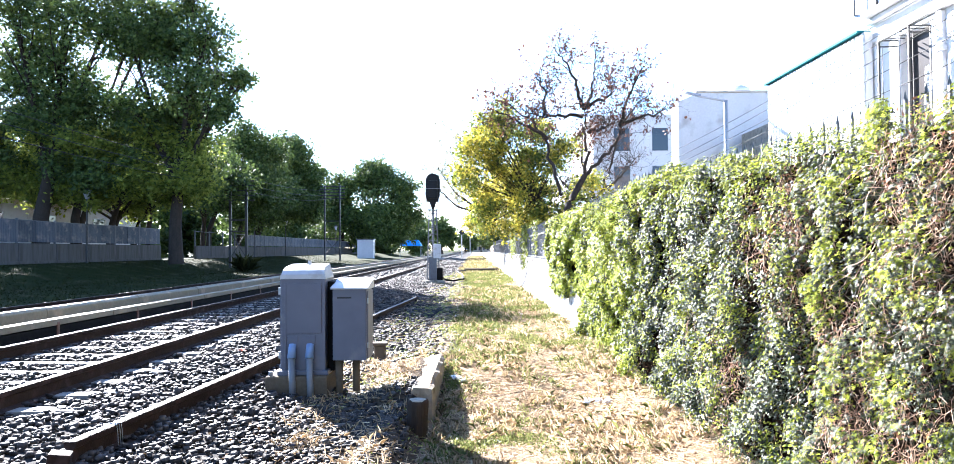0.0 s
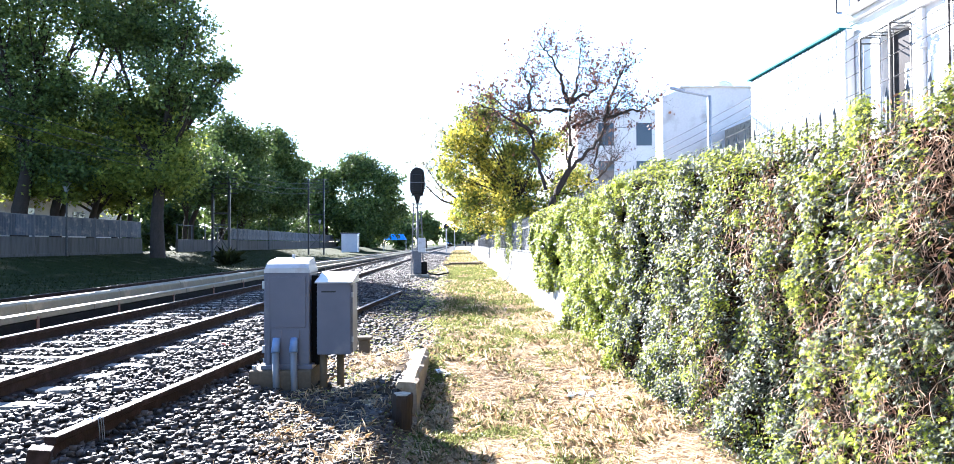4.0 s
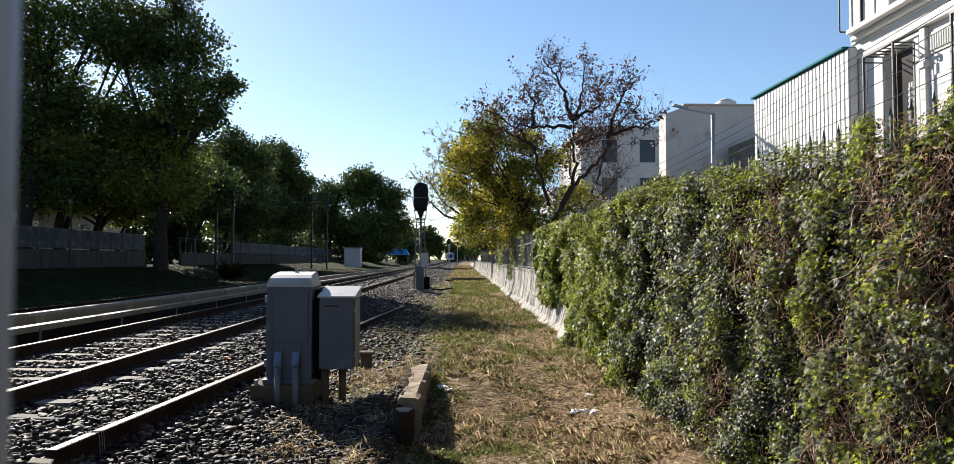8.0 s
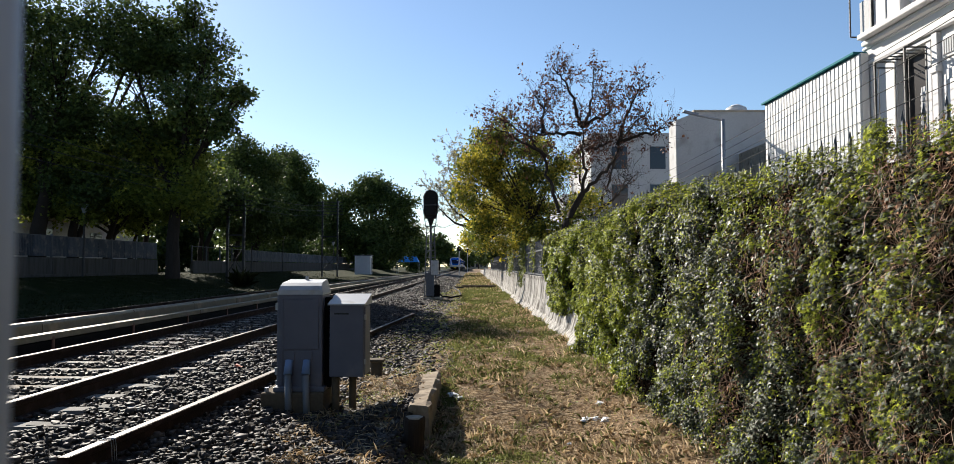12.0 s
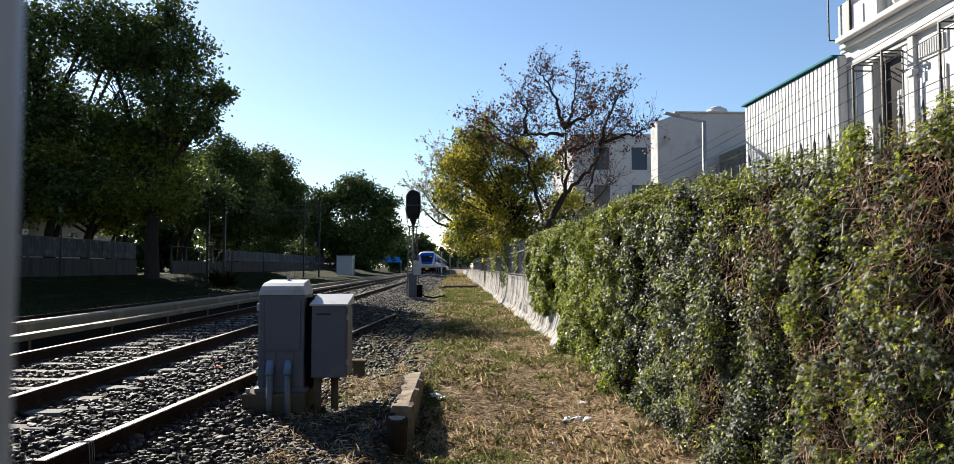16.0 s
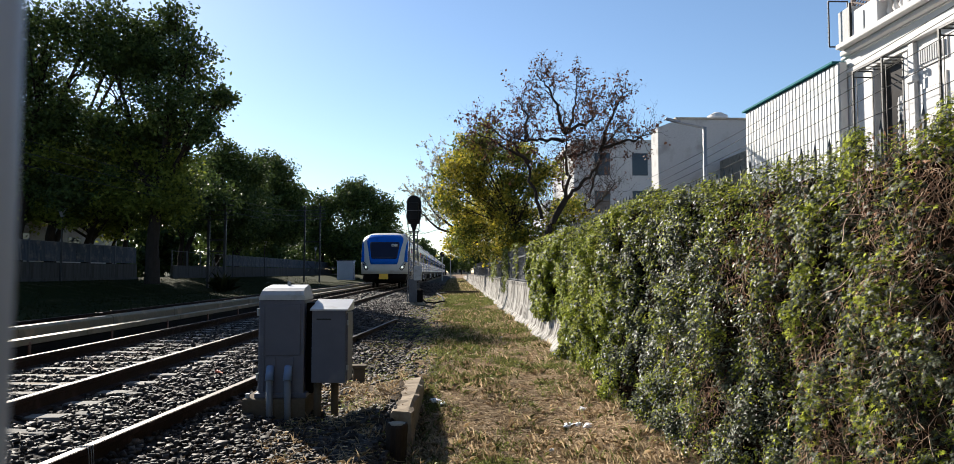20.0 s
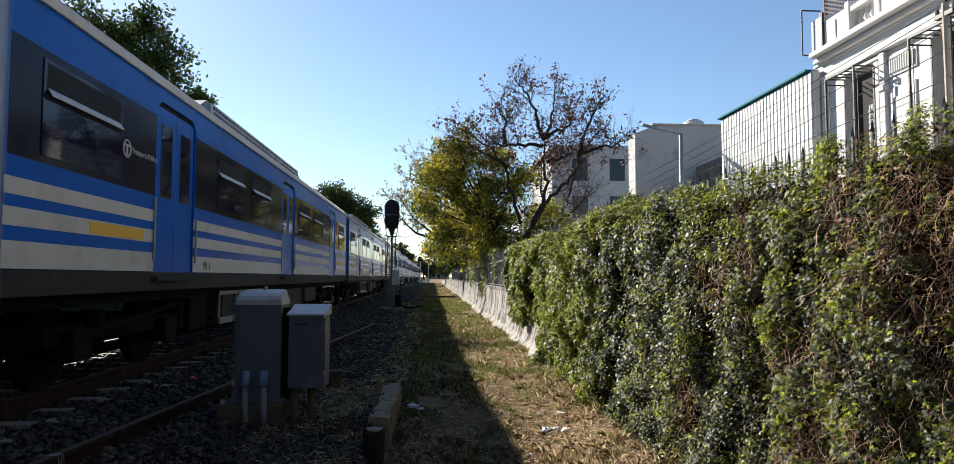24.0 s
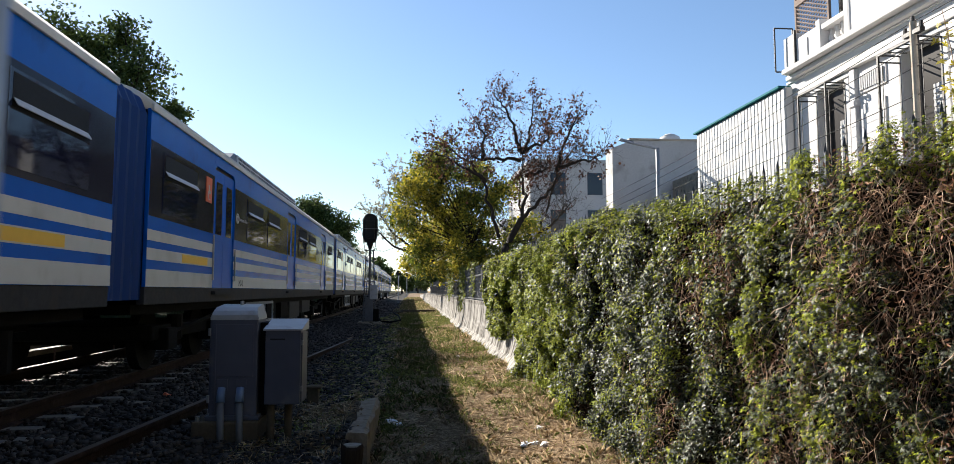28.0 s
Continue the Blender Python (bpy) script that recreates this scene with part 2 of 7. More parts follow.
BLACK = material("matt_black", (0.008, 0.008, 0.009), (0.02, 0.02, 0.021), 0.6, fine=30, bump=0.05)
ROOFGREY = material("grey_roof_unit", (0.34, 0.36, 0.40), (0.46, 0.48, 0.52), 0.5, 0.1, fine=12, bump=0.05)
UNITGREY = material("blue_grey_roof_unit", (0.10, 0.125, 0.17), (0.20, 0.235, 0.30), 0.5, 0.2, fine=12, bump=0.05)
REFLECTOR = material("silver_lamp_reflector", (0.30, 0.31, 0.32), (0.42, 0.43, 0.44), 0.35, 0.6, fine=9, bump=0.05)
PAVING = material("street_paving", (0.22, 0.21, 0.20), (0.36, 0.35, 0.33), 0.9, fine=20, broad=1, bump=0.3)
CONCBEAM = material("dusty_beam_concrete", (0.16, 0.125, 0.09), (0.33, 0.27, 0.20), 0.95, fine=26, broad=2.5, bump=0.7, stain=(0.10, 0.075, 0.05), amount=0.5)
MUDDY = material("earth_stained_concrete", (0.054, 0.0408, 0.0276), (0.126, 0.099, 0.069), 0.95, fine=28, broad=2.5, bump=0.6, stain=(0.10, 0.075, 0.05))
WOODLATH = material("grey_brown_lath", (0.15, 0.115, 0.10), (0.27, 0.215, 0.19), 0.85, fine=20, bump=0.2)
PLASTIC = material("crumpled_white_plastic", (0.70, 0.70, 0.72), (0.85, 0.85, 0.86), 0.5, fine=20, bump=0.2)
TARP = material("bright_blue_canvas", (0.02, 0.22, 0.62), (0.03, 0.30, 0.72), 0.6, fine=10, bump=0.05, leaf=0.2)
LIT = glowing("train_headlamp", (0.95, 1.0, 0.88), 0.3)


def glass_like(name, tint, rough, spec=0.4):
    m = bpy.data.materials.new(name)
    m.use_nodes = True
    p = m.node_tree.nodes["Principled BSDF"]
    p.inputs["Base Color"].default_value, p.inputs["Roughness"].default_value = (*tint, 1), rough
    p.inputs["Specular IOR Level"].default_value, p.inputs["Coat Weight"].default_value = spec, 0.0
    p.inputs["Coat Roughness"].default_value = 0.02
    return m


DIMPANE = glass_like("dim_window_pane", (0.022, 0.019, 0.018), 0.3, 0.1)
GLASS = glass_like("dark_tinted_glass", (0.010, 0.014, 0.026), 0.04)
TRAINGLASS = glass_like("dark_blue_train_glass", (0.008, 0.011, 0.030), 0.04, 0.25)


# ---- mesh helpers ----
def quad_mesh(name, verts, faces):
    """A mesh from arrays: verts (n, 3), faces (m, k)."""
    verts, faces = np.asarray(verts, dtype=np.float32), np.asarray(faces, dtype=np.int32)
    me = bpy.data.meshes.new(name)
    k = faces.shape[1]
    me.vertices.add(len(verts))
    me.vertices.foreach_set("co", verts.ravel())
    me.loops.add(faces.size)
    me.loops.foreach_set("vertex_index", faces.ravel())
    me.polygons.add(len(faces))
    me.polygons.foreach_set("loop_start", np.arange(0, faces.size, k, dtype=np.int32))
    me.update(calc_edges=True)
    return me


def hang(name, me, mat, parent=None, label=""):
    me.materials.append(mat)
    ob = new(name, me)
    if parent:
        ob.parent = parent
    if label:
        ob["label"] = label
    return ob


def part(name, bm, mat, parent=None, label="", smooth=False):
    """Links a bmesh as one mesh object under a thing or a part."""
    me = bpy.data.meshes.new(name)
    bm.to_mesh(me)
    bm.free()
    if smooth:
        for p in me.polygons:
            p.use_smooth = True
    return hang(name, me, mat, parent, label)


def empty(name, m=None):
    ob = new(name)
    ob.empty_display_size = 0.2
    if m:
        ob.matrix_basis = m
    return ob


def block(x0, x1, y0, y1, z0, z1, bevel=0.0, bm=None):
    bm = bm or bmesh.new()
    m = Matrix.Translation(((x0 + x1) / 2, (y0 + y1) / 2, (z0 + z1) / 2)) @ Matrix.Diagonal((x1 - x0, y1 - y0, z1 - z0, 1))
    r = bmesh.ops.create_cube(bm, size=1, matrix=m)
    if bevel:
        es = list({e for v in r["verts"] for e in v.link_edges})
        bmesh.ops.bevel(bm, geom=es, offset=bevel, segments=2, affect="EDGES", profile=0.6)
    return bm


def rod(a, b, r0, r1=None, sides=10, bm=None):
    """A tapered rod from a to b."""
    bm = bm or bmesh.new()
    a, b = Vector(a), Vector(b)
    m = Matrix.Translation((a + b) / 2) @ (b - a).to_track_quat("Z", "Y").to_matrix().to_4x4()
    bmesh.ops.create_cone(bm, cap_ends=True, segments=sides, radius1=r0, radius2=r0 if r1 is None else r1, depth=(b - a).length, matrix=m)
    return bm


def loft(rings, bm=None, closed=True, caps=True):
    """A skin over rings of points, all with the same number of points."""
    bm = bm or bmesh.new()
    vs = [[bm.verts.new(p) for p in ring] for ring in rings]
    n = len(vs[0])
    for a, b in zip(vs, vs[1:]):
        for i in range(n if closed else n - 1):
            bm.faces.new((a[i], a[(i + 1) % n], b[(i + 1) % n], b[i]))
    if caps and closed:
        bm.faces.new(list(reversed(vs[0])))
        bm.faces.new(vs[-1])
    bmesh.ops.recalc_face_normals(bm, faces=bm.faces)
    return bm


def tube_arrays(pts, radii, sides=6):
    """Vertices and quads of a tube along a polyline."""
    pts = np.asarray(pts, float)
    d = np.gradient(pts, axis=0)
    d /= np.linalg.norm(d, axis=1)[:, None] + 1e-9
    ref = np.where(np.abs(d[:, 2:3]) < 0.9, [[0, 0, 1.0]], [[1.0, 0, 0]])
    u = np.cross(d, ref)
    u /= np.linalg.norm(u, axis=1)[:, None] + 1e-9
    w = np.cross(d, u)
    a = np.linspace(0, 2 * np.pi, sides, endpoint=False)
    ring = np.cos(a)[None, :, None] * u[:, None, :] + np.sin(a)[None, :, None] * w[:, None, :]
    V = (pts[:, None, :] + ring * np.asarray(radii, float)[:, None, None]).reshape(-1, 3)
    F = [(i * sides + j, i * sides + (j + 1) % sides, (i + 1) * sides + (j + 1) % sides, (i + 1) * sides + j)
         for i in range(len(pts) - 1) for j in range(sides)]
    return V, np.array(F)


class Heap:
    """Collects arrays of many small pieces into one mesh."""
    def __init__(self):
        self.v, self.f, self.n = [], [], 0

    def add(self, V, F):
        self.v.append(V)
        self.f.append(np.asarray(F) + self.n)
        self.n += len(V)

    def mesh(self, name):
        return quad_mesh(name, np.concatenate(self.v), np.concatenate(self.f))


def unit(rng, n):
    v = rng.normal(size=(n, 3))
    return v / np.linalg.norm(v, axis=1)[:, None]


def leaf_mesh(name, centres, size, rng, normals=None, spread=1.0, narrow=0.55):
    """Small folded leaves, four corners each, at the given centres."""
    n = len(centres)
    nor = unit(rng, n) * spread + (0 if normals is None else normals)
    nor /= np.linalg.norm(nor, axis=1)[:, None]
    side = np.cross(nor, unit(rng, n))
    side /= np.linalg.norm(side, axis=1)[:, None]
    tip = np.cross(nor, side)
    s = (size * rng.uniform(0.6, 1.35, n))[:, None]
    V = np.stack([centres - tip * s * 0.5, centres + side * s * narrow * 0.5 + nor * s * 0.08, centres + tip * s * 0.5,
                  centres - side * s * narrow * 0.5 + nor * s * 0.08], 1).reshape(-1, 3)
    F = np.arange(n * 4).reshape(-1, 4)
    return quad_mesh(name, V, F)


def palmate_mesh(name, centres, size, rng, normals, spread=0.7, narrow=0.42):
    """Five-fingered leaves: five narrow leaflets that share the stalk's end."""
    n = len(centres)
    nor = unit(rng, n) * spread + normals
    nor /= np.linalg.norm(nor, axis=1)[:, None]
    side = np.cross(nor, unit(rng, n) + [0, 0, 1.2])
    side /= np.linalg.norm(side, axis=1)[:, None]
    fore = np.cross(side, nor)
    s = (size * rng.uniform(0.65, 1.3, n))[:, None]
    V = np.zeros((n, 16, 3))
    V[:, 0] = centres
    for k, a in enumerate((-1.9, -0.95, 0.0, 0.95, 1.9)):
        ln = s * (1.0 - 0.13 * abs(k - 2)) * rng.uniform(0.8, 1.15, (n, 1))
        tip = fore * math.cos(a) + side * math.sin(a)
        wide = np.cross(nor, tip)
        V[:, 1 + 3 * k] = centres + tip * ln * 0.5 + wide * ln * narrow * 0.5 + nor * ln * 0.10
        V[:, 2 + 3 * k] = centres + tip * ln - nor * ln * 0.12
        V[:, 3 + 3 * k] = centres + tip * ln * 0.5 - wide * ln * narrow * 0.5 + nor * ln * 0.10
    F = np.array([[0, 1 + 3 * k, 2 + 3 * k, 3 + 3 * k] for k in range(5)])
    F = (F[None] + 16 * np.arange(n)[:, None, None]).reshape(-1, 4)
    return quad_mesh(name, V.reshape(-1, 3), F)


def blades(name, centres, height, width, rng, lean=0.6):
    n = len(centres)
    a = rng.uniform(0, 2 * np.pi, n)
    h = (height * rng.uniform(0.4, 1.3, n))[:, None]
    dirn = np.stack([np.cos(a), np.sin(a), np.zeros(n)], 1)
    up = np.stack([np.zeros(n), np.zeros(n), np.ones(n)], 1)
    side = np.stack([-np.sin(a), np.cos(a), np.zeros(n)], 1) * (width * rng.uniform(0.6, 1.4, n))[:, None]
    k = rng.uniform(0.2, lean, n)[:, None]
    h = h / np.sqrt(1 + k * k) * 1.3
    mid = centres + up * h * 0.6 + dirn * h * k * 0.35
    tip = centres + up * h * np.clip(1.1 - 0.35 * k, 0.2, 1) + dirn * h * k
    V = np.stack([centres - side, centres + side, mid + side * 0.7, tip, mid - side * 0.7], 1).reshape(-1, 3)
    return quad_mesh(name, V, np.arange(n * 5).reshape(-1, 5))


def strands(name, centres, length, width, rng, loft_z=0.02):
    """Flat straight stalks lying on one another, four corners each."""
    n = len(centres)
    a = rng.uniform(0, 2 * np.pi, n)
    ln = (length * rng.uniform(0.4, 1.4, n))[:, None] * 0.5
    along = np.stack([np.cos(a), np.sin(a), rng.normal(0, 0.10, n)], 1) * ln
    side = np.stack([-np.sin(a), np.cos(a), rng.normal(0, 0.5, n)], 1) * (width * rng.uniform(0.6, 1.4, n))[:, None] * 0.5
    c = centres + np.stack([np.zeros(n), np.zeros(n), loft_z * rng.random(n) ** 1.5], 1)
    V = np.stack([c - along - side * 0.6, c - along + side * 0.6, c + along + side, c + along - side], 1).reshape(-1, 3)
    return quad_mesh(name, V, np.arange(n * 4).reshape(-1, 4))


def smooth01(a, b, x):
    t = np.clip((x - a) / (b - a), 0, 1)
    return t * t * (3 - 2 * t)


def writing(name, text, size, mat, parent, m, label=""):
    """Words in the built-in font as a thin mesh; they stand in the plane of m."""
    cu = bpy.data.curves.new(name, "FONT")
    cu.body, cu.size, cu.extrude = text, size, 0.001
    tmp = bpy.data.objects.new(name, cu)
    me = bpy.data.meshes.new_from_object(tmp)
    bpy.data.objects.remove(tmp)
    ob = hang(name, me, mat, parent, label)
    ob.matrix_basis = m
    return ob


# ---- the ground ----
TRACK_NEAR, TRACK_FAR = -4.57, -8.52
BED_X = (-11.6, -11.0, -10.2, -6.5, -3.0, -2.5, -2.0, -1.6, -1.35, -0.85, -0.62)
BED_Z = (-0.36, -0.22, -0.17, -0.17, -0.175, -0.21, -0.28, -0.325, -0.34, -0.36, -0.56)
GAUGE = 0.873  # half the distance between rail centres
WALL_X = 1.95


def ground_z(x, y):
    x, y = np.asarray(x, float), np.asarray(y, float)
    z = -0.27 + 0.02 * np.sin(0.9 * x + 0.4 * y) + 0.02 * np.sin(1.7 * y - x)
    z = z - 0.15 * smooth01(-0.6, -1.0, x)
    z = z - 0.27 * smooth01(-0.75, -0.30, x) * (1 - 0.8 * smooth01(0.9, 1.6, x)) * smooth01(10.0, 6.0, y)
    z = z + 0.05 * smooth01(1.2, 1.75, x) * smooth01(4, 8, y)
    mound = -0.175 - 0.19 * smooth01(-0.62, -1.3, x) + 0.02 * np.sin(5 * x + 3 * y) - 0.3 * smooth01(6.75, 6.2, y) - 0.2 * smooth01(8.8, 9.8, y)
    z = np.where((x > -1.5) & (x < -0.47) & (y > 6.0) & (y < 10), np.maximum(z, mound), z)
    z = np.where(x < -11.5, -0.32 + 0.2 * smooth01(-11.5, -14.3, x) + 0.70 * smooth01(-14.3, -19.2, x), z)
    return np.where(np.abs(x) > 30, np.where(x < 0, 0.55, z), z)


def axis(stops):
    out = []
    for a, b, n in stops:
        out.append(np.linspace(a, b, n, endpoint=False))
    return np.concatenate(out + [[stops[-1][1]]])


def ground():
    xs = axis([(-3000, -60, 8), (-60, -22, 8), (-22, -11, 40), (-11, -2, 20), (-2, 2.2, 40), (2.2, 60, 8), (60, 3000, 8)])
    ys = axis([(-400, -10, 6), (-10, 2, 12), (2, 14, 90), (14, 40, 70), (40, 160, 60), (160, 3500, 12)])
    X, Y = np.meshgrid(xs, ys, indexing="ij")
    Z = ground_z(X, Y)
    n, m = X.shape
    i = np.arange(n * m).reshape(n, m)
    F = np.stack([i[:-1, :-1], i[1:, :-1], i[1:, 1:], i[:-1, 1:]], -1).reshape(-1, 4)
    me = quad_mesh("ground", np.stack([X, Y, Z], -1).reshape(-1, 3), F)
    me.materials.append(SOIL)
    me.materials.append(BANK)
    mid = (X[:-1, :-1] + X[1:, 1:]) / 2
    me.materials.append(EARTH)
    midy = (Y[:-1, :-1] + Y[1:, 1:]) / 2
    trod = (mid > -1.6) & (mid < -0.45) & (midy > 3.6) & (midy < 9.4)
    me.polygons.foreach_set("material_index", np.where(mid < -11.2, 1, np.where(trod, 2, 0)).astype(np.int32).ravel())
    for p in me.polygons:
        p.use_smooth = True
    ob = new("ground", me)
    tagged(ob, "dry trodden ground with straw and weeds beside the line", "ground", kind="structure")


def ballast():
    """The bed: a low bank of crushed stone under both tracks."""
    prof = list(zip(BED_X, BED_Z))
    ys = axis([(-40, 3, 12), (3, 40, 80), (40, 700, 60)])
    rings = []
    for y in ys:
        rings.append([(x + 0.12 * math.sin(y * 1.3 + x) * (1 if x > -1.5 else 0), y, z) for x, z in prof])
    bm = loft(rings, closed=False)
    ob = part("ballast_bed", bm, BED, smooth=True)
    tagged(ob, "bed of grey crushed stone under two tracks", "ballast", kind="structure")



def pebbles(n, area, size, rng, name, label):
    """Crushed stones as angular lumps of twelve faces."""
    bm = bmesh.new()
    bmesh.ops.create_cube(bm, size=1.35)
    bmesh.ops.triangulate(bm, faces=bm.faces)
    V0 = np.array([v.co for v in bm.verts])
    F0 = np.array([[v.index for v in f.verts] for f in bm.faces])
    bm.free()
    kinds = [V0 * rng.uniform(0.55, 1.3, (len(V0), 3)) for _ in range(24)]
    c = area(n)
    n = len(c)
    s = size * rng.uniform(0.5, 1.4, n) * (1 + c[:, 1] / 28)
    ax = np.stack([s, s * rng.uniform(0.55, 1, n), s * rng.uniform(0.4, 0.8, n)], 1)
    a, b = rng.uniform(0, 6.28, n), rng.normal(0, 0.5, n)
    ca, sa, cb, sb = np.cos(a), np.sin(a), np.cos(b), np.sin(b)
    R = np.zeros((n, 3, 3))
    R[:, 0, 0], R[:, 0, 1], R[:, 0, 2] = ca, -sa * cb, sa * sb
    R[:, 1, 0], R[:, 1, 1], R[:, 1, 2] = sa, ca * cb, -ca * sb
    R[:, 2, 1], R[:, 2, 2] = sb, cb
    shape = np.stack(kinds)[rng.integers(0, 24, n)]
    V = np.einsum("nij,nkj->nki", R, shape * ax[:, None, :]) + c[:, None, :]
    F = F0[None] + (np.arange(n) * len(V0))[:, None, None]
    ob = hang(name, quad_mesh(name, V.reshape(-1, 3), F.reshape(-1, 3)), STONE)
    tagged(ob, label, "gravel", kind="stuff")


def bed_z(x):
    return np.interp(x, BED_X, BED_Z)


def gravel():
    rng = np.random.default_rng(3)

    def near(n):
        y = 2.5 + 31.5 * rng.random(n) ** 2.3
        x = rng.uniform(-10.6, -0.72, n)
        keep = (x < -1.4) | (rng.random(n) < 0.8)
        keep &= ~((np.abs(x - TRACK_NEAR) < 1.25) & ((y % 0.62) < 0.2) & (np.abs(x - TRACK_NEAR) > 0.0))
        keep &= (x > -6.9) | (rng.random(n) < 0.2)
        keep &= ~((x > -1.25) & (y > 6.6) & (y < 9.0) & (rng.random(n) < 0.7))
        x, y = x[keep], y[keep]
        return np.stack([x, y, bed_z(x) + rng.uniform(-0.014, 0.03, len(x))], 1)
    pebbles(105000, near, 0.0255, rng, "crushed_stone", "sharp grey crushed stone of the track bed")

    def beyond(n):
        y = 30 + 55 * rng.random(n) ** 1.4
        x = rng.uniform(-10.4, -0.9, n)
        return np.stack([x, y, bed_z(x) + rng.uniform(-0.01, 0.02, n)], 1)
    pebbles(7000, beyond, 0.032, rng, "far_crushed_stone", "grey crushed stone of the track bed further on")

    def behind(n):
        y = rng.uniform(-9, 2.6, n)
        x = rng.uniform(-7.0, -0.8, n)
        keep = ~((np.abs(x - TRACK_NEAR) < 1.25) & ((y % 0.62) < 0.2))
        x, y = x[keep], y[keep]
        return np.stack([x, y, bed_z(x) + rng.uniform(-0.01, 0.02, len(x))], 1)
    pebbles(1500, behind, 0.034, rng, "near_crushed_stone", "grey crushed stone of the track bed behind the post")

    def lumps(n):
        y = 4 + 9 * rng.random(n)
        x = rng.uniform(-3.4, -0.5, n)
        return np.stack([x, y, bed_z(x) + 0.02], 1)
    def verge(n):
        """Stones strewn over the edge of the path and the bank by the stake."""
        y = np.where(np.arange(n) < 3200, 4.2 + 2.9 * rng.random(n), 8.6 + 26 * rng.random(n) ** 1.6)
        x = np.where(y < 7.2, rng.uniform(-1.7, -0.52, n), -0.95 + 0.75 * rng.random(n) ** 1.8)
        return np.stack([x, y, np.maximum(ground_z(x, y), bed_z(x)) + rng.uniform(-0.012, 0.014, n)], 1)
    pebbles(6200, verge, 0.024, rng, "strewn_stone", "crushed stones strewn over the edge of the path")
    pebbles(420, lumps, 0.036, rng, "loose_stone", "larger loose stones beside the outer rail")


def rail_section(w=0.075, h=0.16):
    """Half profile of a flat-bottomed rail, mirrored: head, web and foot."""
    half = [(w * 0.48, 0), (w * 0.5, -0.012), (w * 0.48, -0.036), (0.012, -0.05), (0.010, -h + 0.03), (0.07, -h + 0.012), (0.07, -h)]
    return half + [(-x, z) for x, z in reversed(half)]


def rail(name, x, y0, y1, label, z=0.0, polished=True, dx=0.0):
    th = empty(name, pose(x, 0, z))
    tagged(th, label, "rail", group="rails")
    sec = rail_section()
    part("rail_body", loft([[(px, y0, pz) for px, pz in sec], [(px + dx, y1, pz) for px, pz in sec]]), RUST, th)
    if polished:
        part("railhead", block(-0.026, 0.026, y0, y1, 0.0005, 0.003), SHINE, th, "bright worn running surface")
    return th


def tracks():
    for x in (TRACK_NEAR, TRACK_FAR):
        for s in (-1, 1):
            rail("running_rail", x + s * GAUGE, -60, 800, "long rusty running rail with a worn bright top on concrete sleepers")
    # sleepers: one mesh shared by all
    def sleeper_mesh():
        rings = []
        for y, w, h in ((-1.25, 0.085, -0.145), (-0.55, 0.085, -0.15), (0, 0.08, -0.16), (0.55, 0.085, -0.15), (1.25, 0.085, -0.145)):
            rings.append([(y, -w - 0.02, h - 0.2), (y, -w, h), (y, w, h), (y, w + 0.02, h - 0.2)])
        bm = loft(rings)
        me = bpy.data.meshes.new("sleeper")
        bm.to_mesh(me)
        bm.free()
        me.materials.append(SLEEPER)
        return me
    me = sleeper_mesh()
    for x, y1 in ((TRACK_NEAR, 130), (TRACK_FAR, 60)):
        th = empty("track_sleepers", pose(x, 0, 0))
        tagged(th, "row of pale concrete sleepers sunk in crushed stone", "sleepers", kind="structure")
        y = 0.1 - 16 * 0.62
        while y < y1:
            ob = new("sleeper", me)
            ob.parent, ob.location = th, (0, y, 0)
            y += 0.62


